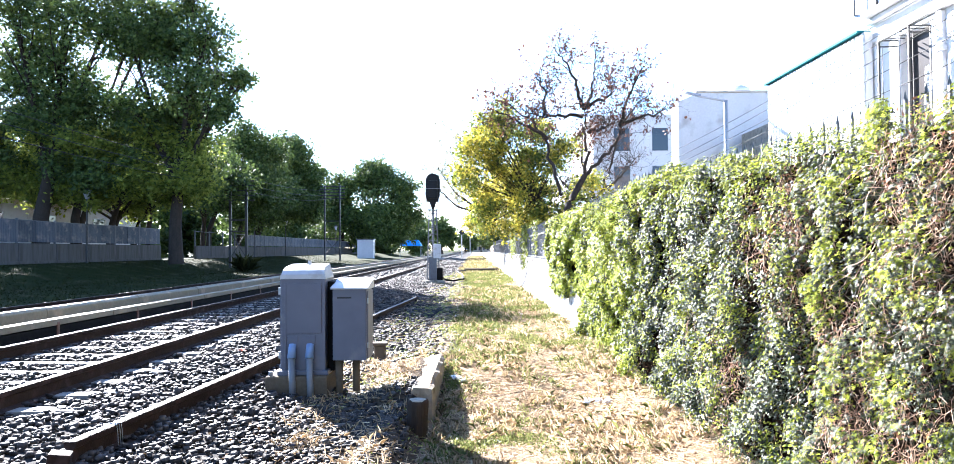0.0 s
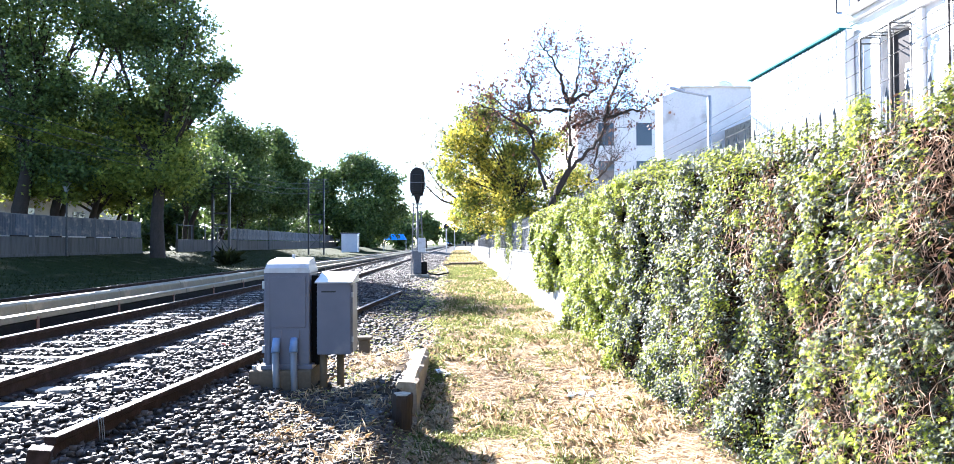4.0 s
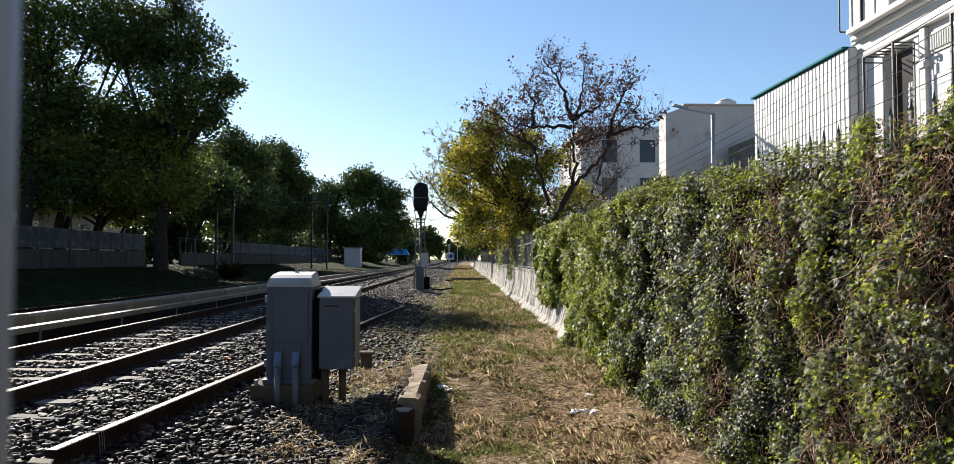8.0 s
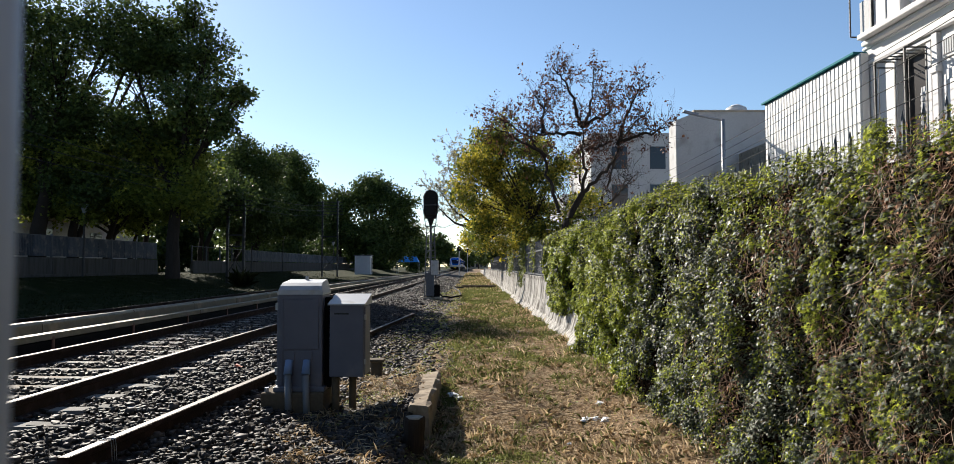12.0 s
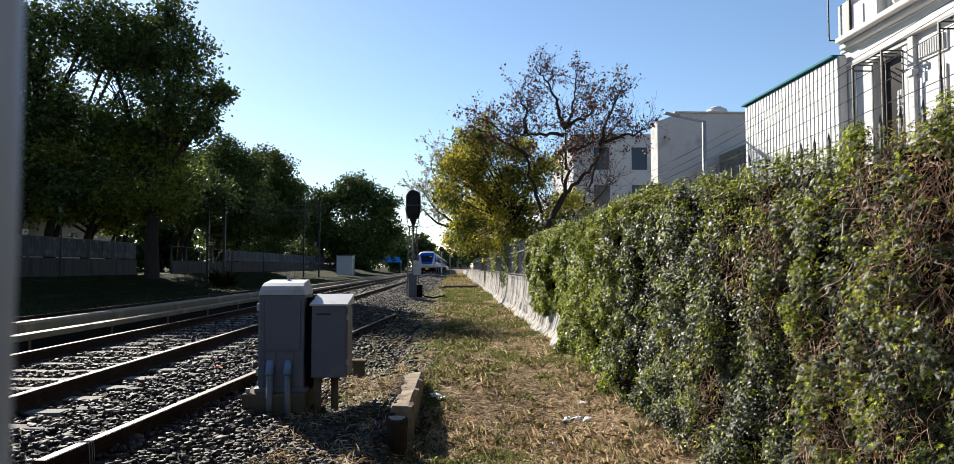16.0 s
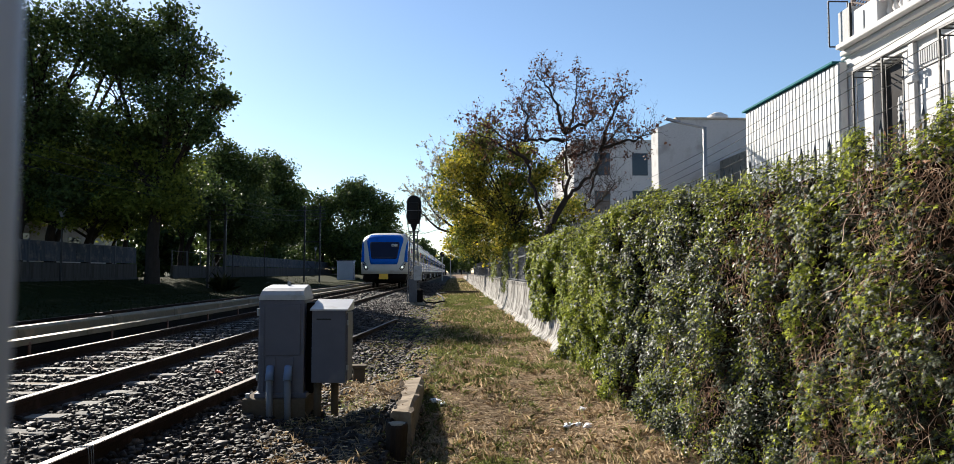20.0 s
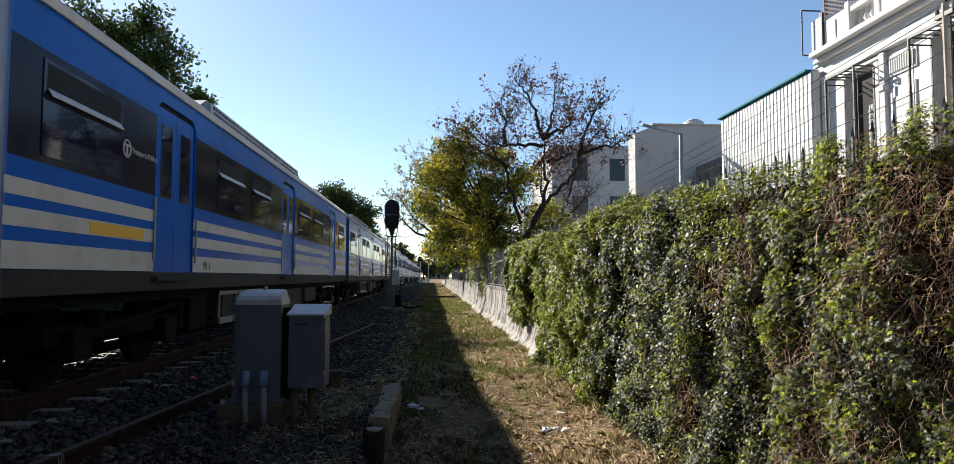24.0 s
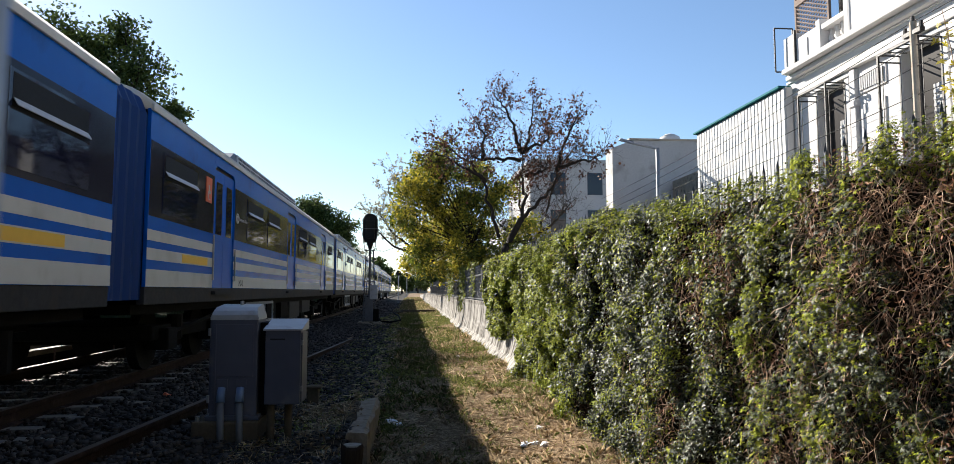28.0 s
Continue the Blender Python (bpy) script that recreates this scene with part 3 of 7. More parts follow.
def third_rails():
    # lower rail for the near track
    th = tagged(empty("third_rail", pose(-6.08, 0, 0)), "dark conductor rail under a narrow tan cover board on insulators", "third rail")
    part("conductor", block(-0.05, 0.075, -30, 420, -0.12, 0.03, 0.008), UNDER, th)
    me = bpy.data.meshes.new("cover_board")
    bm = block(-0.085, 0.085, 0, 3.97, 0.045, 0.135, 0.008)
    bm.to_mesh(me)
    bm.free()
    me.materials.append(COVER)
    foot = bpy.data.meshes.new("insulator")
    bm = block(-0.07, 0.07, -0.07, 0.07, -0.19, -0.05, 0.02)
    block(0.05, 0.09, -0.03, 0.03, -0.1, 0.09, 0.005, bm)
    bm.to_mesh(foot)
    bm.free()
    foot.materials.append(BROWN)
    for i in range(60):
        ob = new("cover_board", me)
        ob.parent, ob.location = th, (0, -4 + i * 4.0, 0)
    for i in range(70):
        ob = new("insulator", foot)
        ob.parent, ob.location = th, (0, 0.6 + i * 2.45, 0)
    # taller boxed cover beside it for the far track
    th = tagged(empty("third_rail", pose(-6.62, 0, 0)), "conductor rail boxed in pale tan cover boards with butt joints", "third rail")
    part("conductor", block(-0.04, 0.04, -30, 420, -0.05, 0.05, 0.008), RUST, th)
    me = bpy.data.meshes.new("cover_box")
    bm = loft([[(-0.10, y, 0.05), (-0.10, y, 0.22), (-0.07, y, 0.25), (0.07, y, 0.25), (0.11, y, 0.21), (0.11, y, 0.05), (0.08, y, 0.05), (0.07, y, 0.2), (-0.07, y, 0.2), (-0.07, y, 0.05)] for y in (0, 2.975)])
    bm.to_mesh(me)
    bm.free()
    me.materials.append(COVER)
    for i in range(75):
        ob = new("cover_box", me)
        ob.parent, ob.location = th, (0, -4 + i * 3.0, 0.004 * math.sin(i * 2.1))
    for i in range(55):
        ob = new("insulator", foot)
        ob.parent, ob.location = th, (0, 1.4 + i * 3.0, 0)


def spare_rail():
    th = tagged(empty("spare_rail", pose(-2.47, 4.42, -0.075, -0.55, 0, -3.1)), "unused brown rail lying on the stones with a cut end", "rail", group="rails")
    sec = rail_section()
    part("rail_body", loft([[(px, y, pz) for px, pz in sec] for y in (0, 3.2, 7.0, 12.2, 15.8)]), RUST, th)
    part("railhead", block(-0.030, 0.030, 0, 15.8, 0.0005, 0.003), SHINE, th, "thin paler strip along the top")
    for dy in (0.43, 0.46, 0.485):
        q = [(-0.042, dy, -0.02), (-0.04, dy, 0.004), (0.04, dy + 0.02, 0.004), (0.045, dy + 0.025, -0.05), (0.05, dy + 0.03, -0.16)]
        hang("tie_wire", quad_mesh("tie_wire", *tube_arrays(q, [0.003] * 5, 5)), GALV, th, "pale wire wound round the rail")
    e = tagged(empty("rail_stub", pose(-2.42, 4.22, -0.14, 0, 10, 20)), "short rusty steel stub beside the cut rail", "scrap steel")
    part("stub_body", block(-0.06, 0.06, -0.06, 0.06, -0.1, 0.06, 0.012), RUST, e)


# ---- line-side equipment ----
def cabinets():
    A = tagged(empty("relay_cabinet", pose(-1.66, 7.2, -0.12, 0, 0, 1)), "tall grey steel relay cabinet with sloping lid on a concrete foot", "cabinet")
    w, d, h = 0.215, 0.21, 1.02
    part("body", block(-w, w, -d, d, 0.0, h - 0.085, 0.012), GREYPAINT, A)
    part("lid", loft([[(-w - 0.005, y, h - 0.09), (-w - 0.005, y, h - 0.07), (-w + e, y, z), (w - e, y, z), (w + 0.005, y, h - 0.07), (w + 0.005, y, h - 0.09)] for y, z, e in ((-d - 0.008, h - 0.045, 0.004), (-d + 0.03, h - 0.005, 0.014), (-d + 0.10, h + 0.025, 0.022), (d - 0.04, h + 0.052, 0.03), (d + 0.012, h + 0.045, 0.03))]), LIDPAINT, A, "pale sloping lid")
    part("lifting_eye", rod((0, 0.1, h + 0.03), (0, 0.1, h + 0.085), 0.018), GALV, A)
    part("plinth", block(-0.35, 0.25, -0.29, 0.27, -0.30, 0.0, 0.02), MUDDY, A, "dirty concrete foot")
    part("base_frame", block(-w - 0.03, w + 0.03, -d - 0.03, d + 0.03, 0.0, 0.045, 0.008), GREYPAINT, A)
    part("front_panel", block(-w + 0.035, w - 0.035, -d - 0.008, -d, 0.40, h - 0.13, 0.006), GREYPAINT, A)
    part("front_panel", block(-w + 0.035, -w + 0.055, -d - 0.014, -d - 0.006, 0.06, h - 0.13, 0.004), GREYPAINT, A)
    part("door_seam", block(-w - 0.014, -w + 0.0, -d + 0.03, d - 0.03, 0.06, h - 0.1, 0.004), GREYPAINT, A)
    for z in (0.16, 0.78):
        part("hinge", rod((-w - 0.012, -d + 0.02, z), (-w - 0.012, -d + 0.02, z + 0.07), 0.016), GALV, A)
    part("side_duct", block(w, w + 0.07, -0.10, 0.18, 0.02, 0.90, 0.01), UNDER, A, "black cable duct")
    for x in (-0.10, 0.07):
        p = part("conduit", rod((x + 0.0, -d - 0.05, 0.17), (x + 0.03, -d - 0.13, -0.30), 0.032, sides=12), CONDUIT, A, "grey plastic conduit", True)
        part("elbow", rod((x, -d - 0.01, 0.30), (x, -d - 0.055, 0.17), 0.035, 0.042, sides=12), BLUECAP, p, "blue elbow", True)
        part("flange", block(x - 0.05, x + 0.05, -d - 0.012, -d, 0.27, 0.38, 0.004), GREYPAINT, A)
    for x, y in ((-0.31, -0.22), (-0.31, 0.2)):
        part("bolt", rod((x, y, -0.005), (x, y, 0.04), 0.022, sides=6), GALV, A)
    B = tagged(empty("junction_box", pose(-1.20, 7.12, 0.018, 0, 0, -2)), "smaller grey steel junction box with pale lid on pipe legs", "junction box")
    part("body", block(-0.165, 0.165, -0.14, 0.16, 0.0, 0.70, 0.008), GREYPAINT, B)
    part("lid", loft([[(-0.18, y, 0.69), (-0.18, y, z), (0.185, y, z), (0.185, y, 0.69)] for y, z in ((-0.165, 0.705), (0.19, 0.79))]), LIDPAINT, B, "pale lid")
    part("door", block(0.165, 0.18, -0.12, 0.14, 0.02, 0.67, 0.004), GREYPAINT, B)
    part("nameplate", block(-0.12, 0.02, -0.143, -0.14, 0.60, 0.615), SKIRT, B)
    for z in (0.12, 0.55):
        part("hinge", rod((0.18, -0.125, z), (0.18, -0.125, z + 0.05), 0.012), GALV, B)
    for x, y in ((-0.12, -0.05), (0.02, 0.08)):
        part("leg", rod((x, y, -0.48), (x, y, 0.0), 0.038, sides=12), MUDDY, B, "", True)
    for z in (0.62, 0.66):
        part("cable", rod((-0.42, 0.1, z + 0.06), (-0.18, 0.05, z), 0.018, sides=8), CONDUIT, B, "", True)
    C = tagged(empty("stone_post", pose(-1.22, 9.35, -0.28)), "short dirty stone post behind the junction box", "post")
    part("post_body", block(-0.07, 0.07, -0.07, 0.07, -0.1, 0.13, 0.015), MUDDY, C)
    part("cap", block(-0.10, 0.10, -0.09, 0.09, 0.13, 0.17, 0.015), MUDDY, C)


def kerb_beam():
    th = tagged(empty("concrete_beam", pose(-0.46, 7.45, -0.165, 0.4, 0, -1)), "broken old concrete beam bedded in the bank", "beam")
    rng = np.random.default_rng(5)
    rings = []
    for y in np.linspace(-0.85, 1.05, 14):
        j = rng.uniform(-0.016, 0.016, 8)
        wide = 0.105 + 0.05 * smooth01(0.2, 0.9, y) + 0.02 * math.sin(7 * y)
        rings.append([(-wide + j[0], y, -0.5), (-wide + j[1], y, -0.04), (-wide + 0.03, y + j[2], j[3]), (0.06, y, j[4]), (0.09 + j[5], y, -0.025), (0.10 + j[6] * 0.4, y, -0.5)])
    part("beam_body", loft(rings), CONCBEAM, th)
    st = tagged(empty("timber_stake", pose(-0.485, 6.02, -0.74, -1, 1.5, 0)), "dark weathered timber stake with split top", "stake")
    part("stake_body", loft([[(0.088 * math.cos(a) * k * (1 + 0.05 * math.sin(3 * a)), 0.088 * math.sin(a) * k, z + (0.012 * math.cos(a * 2) if z > 0.4 else 0)) for a in np.linspace(0, 6.283, 13)[:-1]] for z, k in ((0, 1.0), (0.25, 1.0), (0.44, 0.98), (0.50, 1.04), (0.55, 1.03), (0.57, 0.93))]), WOOD, st)
    part("worn_top", loft([[(0.08 * math.cos(a) * k, 0.08 * math.sin(a) * k, z) for a in np.linspace(0, 6.283, 13)[:-1]] for z, k in ((0.565, 1.0), (0.576, 0.9))]), OLDCONC, st, "grey weathered top")
    for x, y, s, r in ((-0.66, 5.36, 0.10, 25), (-0.80, 5.75, 0.06, 60), (-0.95, 5.9, 0.05, 10)):
        b = tagged(empty("broken_stone", pose(x, y, -0.40, 8, -14, r)), "broken beige lump of concrete on the bank", "stone")
        part("stone_body", block(-s, s, -s * 0.5, s * 0.5, -0.05, s * 0.6, 0.012), CONCBEAM, b)


def signal():
    th = tagged(empty("railway_signal", pose(-1.72, 30.4, -0.28)), "tall colour-light signal with black oval head seen from behind", "signal")
    part("foundation", block(-0.45, 0.5, -0.4, 0.4, -0.3, 0.1, 0.03), OLDCONC, th)
    part("pole", rod((0, 0, 0.1), (0, 0, 3.1), 0.05, sides=14), MASTGREY, th, "", True)
    for x in (-0.15, 0.15):
        part("ladder_rail", rod((x * 1.7, -0.14, 0.05), (x, -0.14, 3.1), 0.024, sides=6), MASTGREY, th)
    for i in range(10):
        part("ladder_rung", rod((-0.245 + 0.0095 * i, -0.14, 0.3 + i * 0.29), (0.245 - 0.0095 * i, -0.14, 0.3 + i * 0.29), 0.018, sides=6), MASTGREY, th)
    for i in range(5):
        a = -1 if i % 2 else 1
        part("brace", rod((-0.19 * a, -0.1, 1.1 + 0.4 * i), (0.17 * a, -0.1, 1.5 + 0.4 * i), 0.014, sides=5), MASTGREY, th)
    part("foot_block", block(-0.36, 0.42, -0.34, 0.3, -0.25, 0.10, 0.03), UNDER, th, "dark foot block")
    part("equipment_case", block(-0.18, 0.16, -0.22, -0.06, 0.12, 1.1, 0.015), MASTGREY, th, "pale steel equipment case")
    part("upper_case", block(0.02, 0.34, -0.24, -0.06, 1.02, 1.62, 0.015), LIDPAINT, th, "white upper case")
    part("lower_case", block(0.16, 0.40, -0.2, 0.1, 0.08, 0.62, 0.015), UNDER, th)
    part("platform", block(-0.22, 0.22, -0.2, 0.24, 3.05, 3.09, 0.008), MASTGREY, th)
    part("neck", rod((0, 0, 3.09), (0, 0, 3.42), 0.05, 0.16, sides=12), BLACK, th)
    outline = []
    for a in np.linspace(0, math.pi, 13):
        outline.append((0.31 * math.cos(a), 4.31 + 0.31 * math.sin(a)))
    outline += [(-0.31, 3.68), (-0.22, 3.40), (0.22, 3.40), (0.31, 3.68)]
    bm = loft([[(x * k, y, 3.9 + (z - 3.9) * k) for x, z in outline] for y, k in ((-0.10, 0.94), (-0.06, 1.0), (0.06, 1.0), (0.10, 0.94))])
    part("head", bm, BLACK, th, "black oval signal head")
    part("head_case", block(-0.2, 0.2, -0.24, -0.1, 3.55, 4.3, 0.03), BLACK, th)
    for z in (3.95,):
        bm = bmesh.new()
        pts = [(-0.36, 0.14, z), (-0.36, -0.34, z), (0.34, -0.34, z), (0.34, 0.14, z)]
        for a, b in zip(pts, pts[1:]):
            rod(a, b, 0.016, sides=6, bm=bm)
        part("guard_hoop", bm, MASTGREY, th, "pale guard hoop")
    for x in (-0.34, 0.33):
        part("stay", rod((x, -0.33, 3.95), (x * 0.6, -0.1, 3.08), 0.014, sides=6), MASTGREY, th)
    # hose looping over the stones
    cu = [(0.25, 0, 0.35), (0.5, -0.2, 0.12), (0.9, -0.8, 0.1), (1.3, -0.5, 0.16), (1.2, 0.8, 0.3), (0.9, 4.0, 0.35), (1.3, 6.5, 0.3)]
    V, F = tube_arrays(cu, [0.035] * len(cu), 8)
    hang("cable_hose", quad_mesh("cable_hose", V, F), UNDER, th, "black cable hose")


def barrier_and_fence():
    """Wavy concrete barrier units with a spiked iron fence on top."""
    prof = [(0.0, 1.08), (0.02, 0.98), (-0.02, 0.55), (-0.10, 0.22), (-0.26, 0.02), (-0.28, -0.25)]
    n = 16
    for i in range(3, 34):
        y0 = 2.0 + i * 3.0
        bm = bmesh.new()
        rings = []
        for k in range(n + 1):
            y = y0 + 0.02 + 2.96 * k / n
            wob = 0.028 * math.sin(y * 4.1) + 0.022 * math.sin(y * 9.7 + 1)
            f = [(WALL_X - 0.09 + px + wob * (1 if pz > 0.2 else 0.4), y, pz - 0.27) for px, pz in prof]
            rings.append(f + [(WALL_X + 0.08, y, -0.52), (WALL_X + 0.08, y, 0.81)])
        ob = part("concrete_barrier", loft(rings, bm), BARRIER)
        tagged(ob, "flared pale concrete barrier unit with dark water streaks", "barrier", group="barrier units")
    ob = part("retaining_wall", block(WALL_X - 0.06, WALL_X + 0.08, -8, 10.98, -0.9, 0.81), OLDCONC)
    tagged(ob, "plain old concrete wall under the creeper", "wall", kind="structure")
    picket = bpy.data.meshes.new("picket")
    bm = block(-0.006, 0.006, -0.007, 0.007, 0.78, 1.86)
    bmesh.ops.create_cone(bm, segments=4, radius1=0.010, radius2=0.0, depth=0.05, cap_ends=True, matrix=Matrix.Translation((0, 0, 1.88)))
    bm.to_mesh(picket)
    bm.free()
    picket.materials.append(FENCEGREY)
    for i in range(28):
        y0 = 2.0 + i * 2.5
        th = tagged(empty("spiked_fence_panel", pose(WALL_X, y0, float(np.interp(y0, [2, 4.5, 7, 9.5, 12], [-0.12, -0.08, 0.04, 0.0, -0.06])))), "grey iron fence panel of spear-topped pickets on the barrier", "fence", group="fence panels")
        part("post", block(-0.03, 0.03, -0.03, 0.03, 0.78, 1.7), FENCEGREY, th)
        for z in (0.92, 1.6):
            part("rail_bar", block(-0.015, 0.015, 0.03, 2.47, z - 0.02, z + 0.02), FENCEGREY, th)
        for k in range(16 if y0 < 32 else 8):
            ob = new("picket", picket)
            ob.parent, ob.location = th, (0, 0.14 + k * (0.15 if y0 < 32 else 0.3), 0)


# ---- the creeper that hangs over the wall ----
def creeper():
    rng = np.random.default_rng(11)
    th = tagged(empty("creeper", pose(WALL_X, 2.0, -0.5)), "dense creeper of small green leaves and dry stems on the wall", "creeper")

    def top(y):
        line = np.interp(y, [2.0, 2.25, 2.6, 3.3, 4.0, 4.5, 5.4, 6.2, 6.6, 7.2, 7.6, 8.3, 10.4, 14, 17],
                         [1.69, 1.66, 1.64, 1.645, 1.65, 1.675, 1.72, 1.75, 1.82, 1.82, 1.76, 1.72, 1.69, 1.74, 1.72])
        return line + 0.015 * np.sin(2.3 * y) + 0.015 * np.sin(5.1 * y + 1)

    def bottom(y):
        foot = np.interp(y, [0, 5.5, 8.3, 11.5, 11.9, 12.8, 13.1, 15.3, 16.2, 17.2], [-0.78, -0.60, -0.33, -0.26, 0.85, 0.85, 0.2, 0.2, 0.5, 0.75])
        return foot + 0.06 * np.sin(3.7 * y)

    def face(y, z):
        """How far the foliage stands out of the wall."""
        f = 0.23 + 0.06 * np.sin(1.9 * y + 0.7) * np.sin(1.1 * y) + 0.03 * np.sin(4.3 * y + 2.0 * z) + (0.05 - 0.03 * smooth01(5.0, 3.5, y)) * np.sin(2.7 * z + 1.3 * y)
        f = f + 0.025 * np.sin(7.3 * y + 1.1 * np.sin(1.7 * z)) * np.sin(2.1 * y + 0.8) + 0.03 * np.sin(13.0 * y + 2.0 * z) * np.sin(8.0 * z + 3.0 * y)
        f = f * np.interp(y, [0, 2.4, 3.4, 4.4, 5.6, 6.3, 7.0, 7.6, 11, 14, 18], [1.45, 1.35, 1.05, 0.85, 0.92, 0.6, 0.55, 1.15, 1, 0.7, 0.5])
        return f * (1 - 0.45 * smooth01(1.3, 1.9, z))

    def patch(y, z):
        v = np.array([noise.noise(Vector((a * 1.1, b * 0.9, 3.0))) for a, b in zip(y, z)])
        fine = np.array([noise.noise(Vector((a * 3.4, b * 2.2, 13.0))) for a, b in zip(y, z)])
        near = smooth01(6.2, 3.6, y)
        return (0.75 * v + 0.45 * fine) * (0.22 + 0.65 * near) + 0.17 * near + 0.12 * smooth01(4.5, 2.9, y) * smooth01(0.0, 1.5, z) + 0.22 * smooth01(0.1, -0.45, z) * smooth01(8.0, 6.5, y)

    def scatter(n, ymax=17.2):
        y = 2.0 + (ymax - 2.0) * rng.random(n) ** 1.5
        u = rng.random(n)
        z = bottom(y) + (top(y) - bottom(y)) * u
        return y, z
    def wave(y, z, fy, fz, seed):
        return np.array([noise.noise(Vector((a * fy, b * fz, seed))) for a, b in zip(y, z)])

    # sprays of leaves: each a drooping tuft that stands out of the mat, with dark hollows between
    m = 15500
    y, z = scatter(m)
    p = patch(y, z)
    hollow = 0.75 * wave(y, z, 2.6, 1.5, 9.0) + 0.6 * wave(y, z, 6.0, 4.2, 4.0)
    keep = (rng.random(m) > np.clip(0.02 + p * 1.35, 0, 0.72)) & (hollow < 0.20 + 0.25 * rng.random(m))
    y, z, hollow, p = y[keep], z[keep], hollow[keep], p[keep]
    m = len(y)
    stand = np.clip(0.85 - 0.55 * hollow + 0.75 * wave(y, z, 4.6, 3.4, 8.0), 0.22, 1.55) * rng.uniform(0.8, 1.1, m)
    mid = np.stack([-face(y, z) * stand, y - 2.0, z + 0.5], 1)
    rad = rng.uniform(0.025, 0.07, m) * (1 + 0.02 * y)
    # bright leaves painted where sun would catch: far end, top, upward faces
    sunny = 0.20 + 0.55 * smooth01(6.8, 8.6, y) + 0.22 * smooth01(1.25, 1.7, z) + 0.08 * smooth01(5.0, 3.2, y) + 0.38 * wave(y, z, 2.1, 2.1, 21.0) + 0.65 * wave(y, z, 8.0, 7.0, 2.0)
    per = np.where(y < 4.0, 22, 16)
    rep = np.repeat(np.arange(m), per)
    k = len(rep)
    out = unit(rng, k)
    out[:, 0] = -np.abs(out[:, 0])
    out[:, 2] = np.where(out[:, 2] < -0.3, -out[:, 2] * 0.6, out[:, 2])
    C = mid[rep] + out * rad[rep][:, None] * [0.85, 1.0, 1.25] * rng.uniform(0.8, 1.1, (k, 1))
    normals = out * 0.75 + [-0.35, -0.05, 0.45]
    size = (0.0068 + 0.0019 * (C[:, 1] + 2.0)) * rng.uniform(0.7, 1.25, k)
    young_lit = rng.random(k) < np.clip(sunny[rep] + 0.22 * out[:, 2], 0.03, 0.9)
    near = np.where((C[:, 1] < 0.9) & ~young_lit & (-C[:, 0] > 0.2))[0]
    pick = near[:: max(1, len(near) // 290)][:290]
    taken = np.zeros(k, bool)
    taken[pick] = True
    close = C[:, 1] < 1.9
    for sel, mat in ((~young_lit, IVYLEAF), (young_lit, IVYYOUNGLIT)):
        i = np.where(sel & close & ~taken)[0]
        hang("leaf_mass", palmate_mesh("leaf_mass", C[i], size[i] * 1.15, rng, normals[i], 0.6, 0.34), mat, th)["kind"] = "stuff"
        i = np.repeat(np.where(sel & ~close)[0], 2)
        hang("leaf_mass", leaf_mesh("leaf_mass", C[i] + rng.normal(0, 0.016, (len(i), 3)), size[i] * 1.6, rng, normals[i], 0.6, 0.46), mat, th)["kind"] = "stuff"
    base = palmate_mesh("leaf", np.zeros((1, 3)), np.array([0.0125]), np.random.default_rng(2), np.array([[-0.8, 0.1, 0.5]]))
    base.materials.append(IVYLEAF)
    for i in pick:
        lf = new("leaf", base)
        lf.parent, lf.location = th, C[i]
        lf.rotation_euler = rng.uniform(-1.2, 1.2, 3)
        lf.scale = [float(rng.uniform(0.7, 1.1))] * 3
    # tufts that hang over the top edge
    t = 800
    y = 2.0 + 14.8 * rng.random(t) ** 1.3
    rise = rng.normal(0, 0.025, t) + 0.05 * np.array([noise.noise(Vector((a * 3.1, 1.7, 0.0))) for a in y])
    rep = np.repeat(np.arange(t), 16)
    n = len(rep)
    C = np.stack([rng.uniform(-0.30, 0.08, t), y - 2.0, top(y) + 0.5 - 0.06 + rise], 1)[rep] + unit(rng, n) * rng.uniform(0.02, 0.06, (n, 1))
    yy = C[:, 1] + 2.0
    young_lit = rng.random(n) < 0.55
    for sel, mat in ((~young_lit, IVYLEAF), (young_lit, IVYYOUNGLIT)):
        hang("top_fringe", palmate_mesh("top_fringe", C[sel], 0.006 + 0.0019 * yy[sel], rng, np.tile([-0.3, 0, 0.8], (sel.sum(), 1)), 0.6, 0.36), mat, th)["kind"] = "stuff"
    # a yellow shoot standing above the top
    sh = tagged(empty("yellow_shoot", pose(WALL_X - 0.09, 2.25, 1.62)), "thin upright creeper shoot with yellow leaves", "creeper")
    q = [(0, 0, 0), (0.01, 0.01, 0.15), (0, 0.02, 0.3), (-0.01, 0.04, 0.45)]
    hang("stem", quad_mesh("stem", *tube_arrays(q, [0.002, 0.002, 0.0015, 0.001], 5)), IVYDRY, sh)
    for k in range(16):
        lf = hang("leaf", palmate_mesh("leaf", np.zeros((1, 3)), np.array([0.022]), rng, np.array([[-0.4, -0.6, 0.3]])), YELLOWLEAF, sh)
        t = 0.12 + 0.30 * k / 16
        lf.location = (rng.normal(0, 0.02), 0.01 + 0.04 * t + rng.normal(0, 0.02), t)
    # dead leaves
    y, z = scatter(34000, 9)
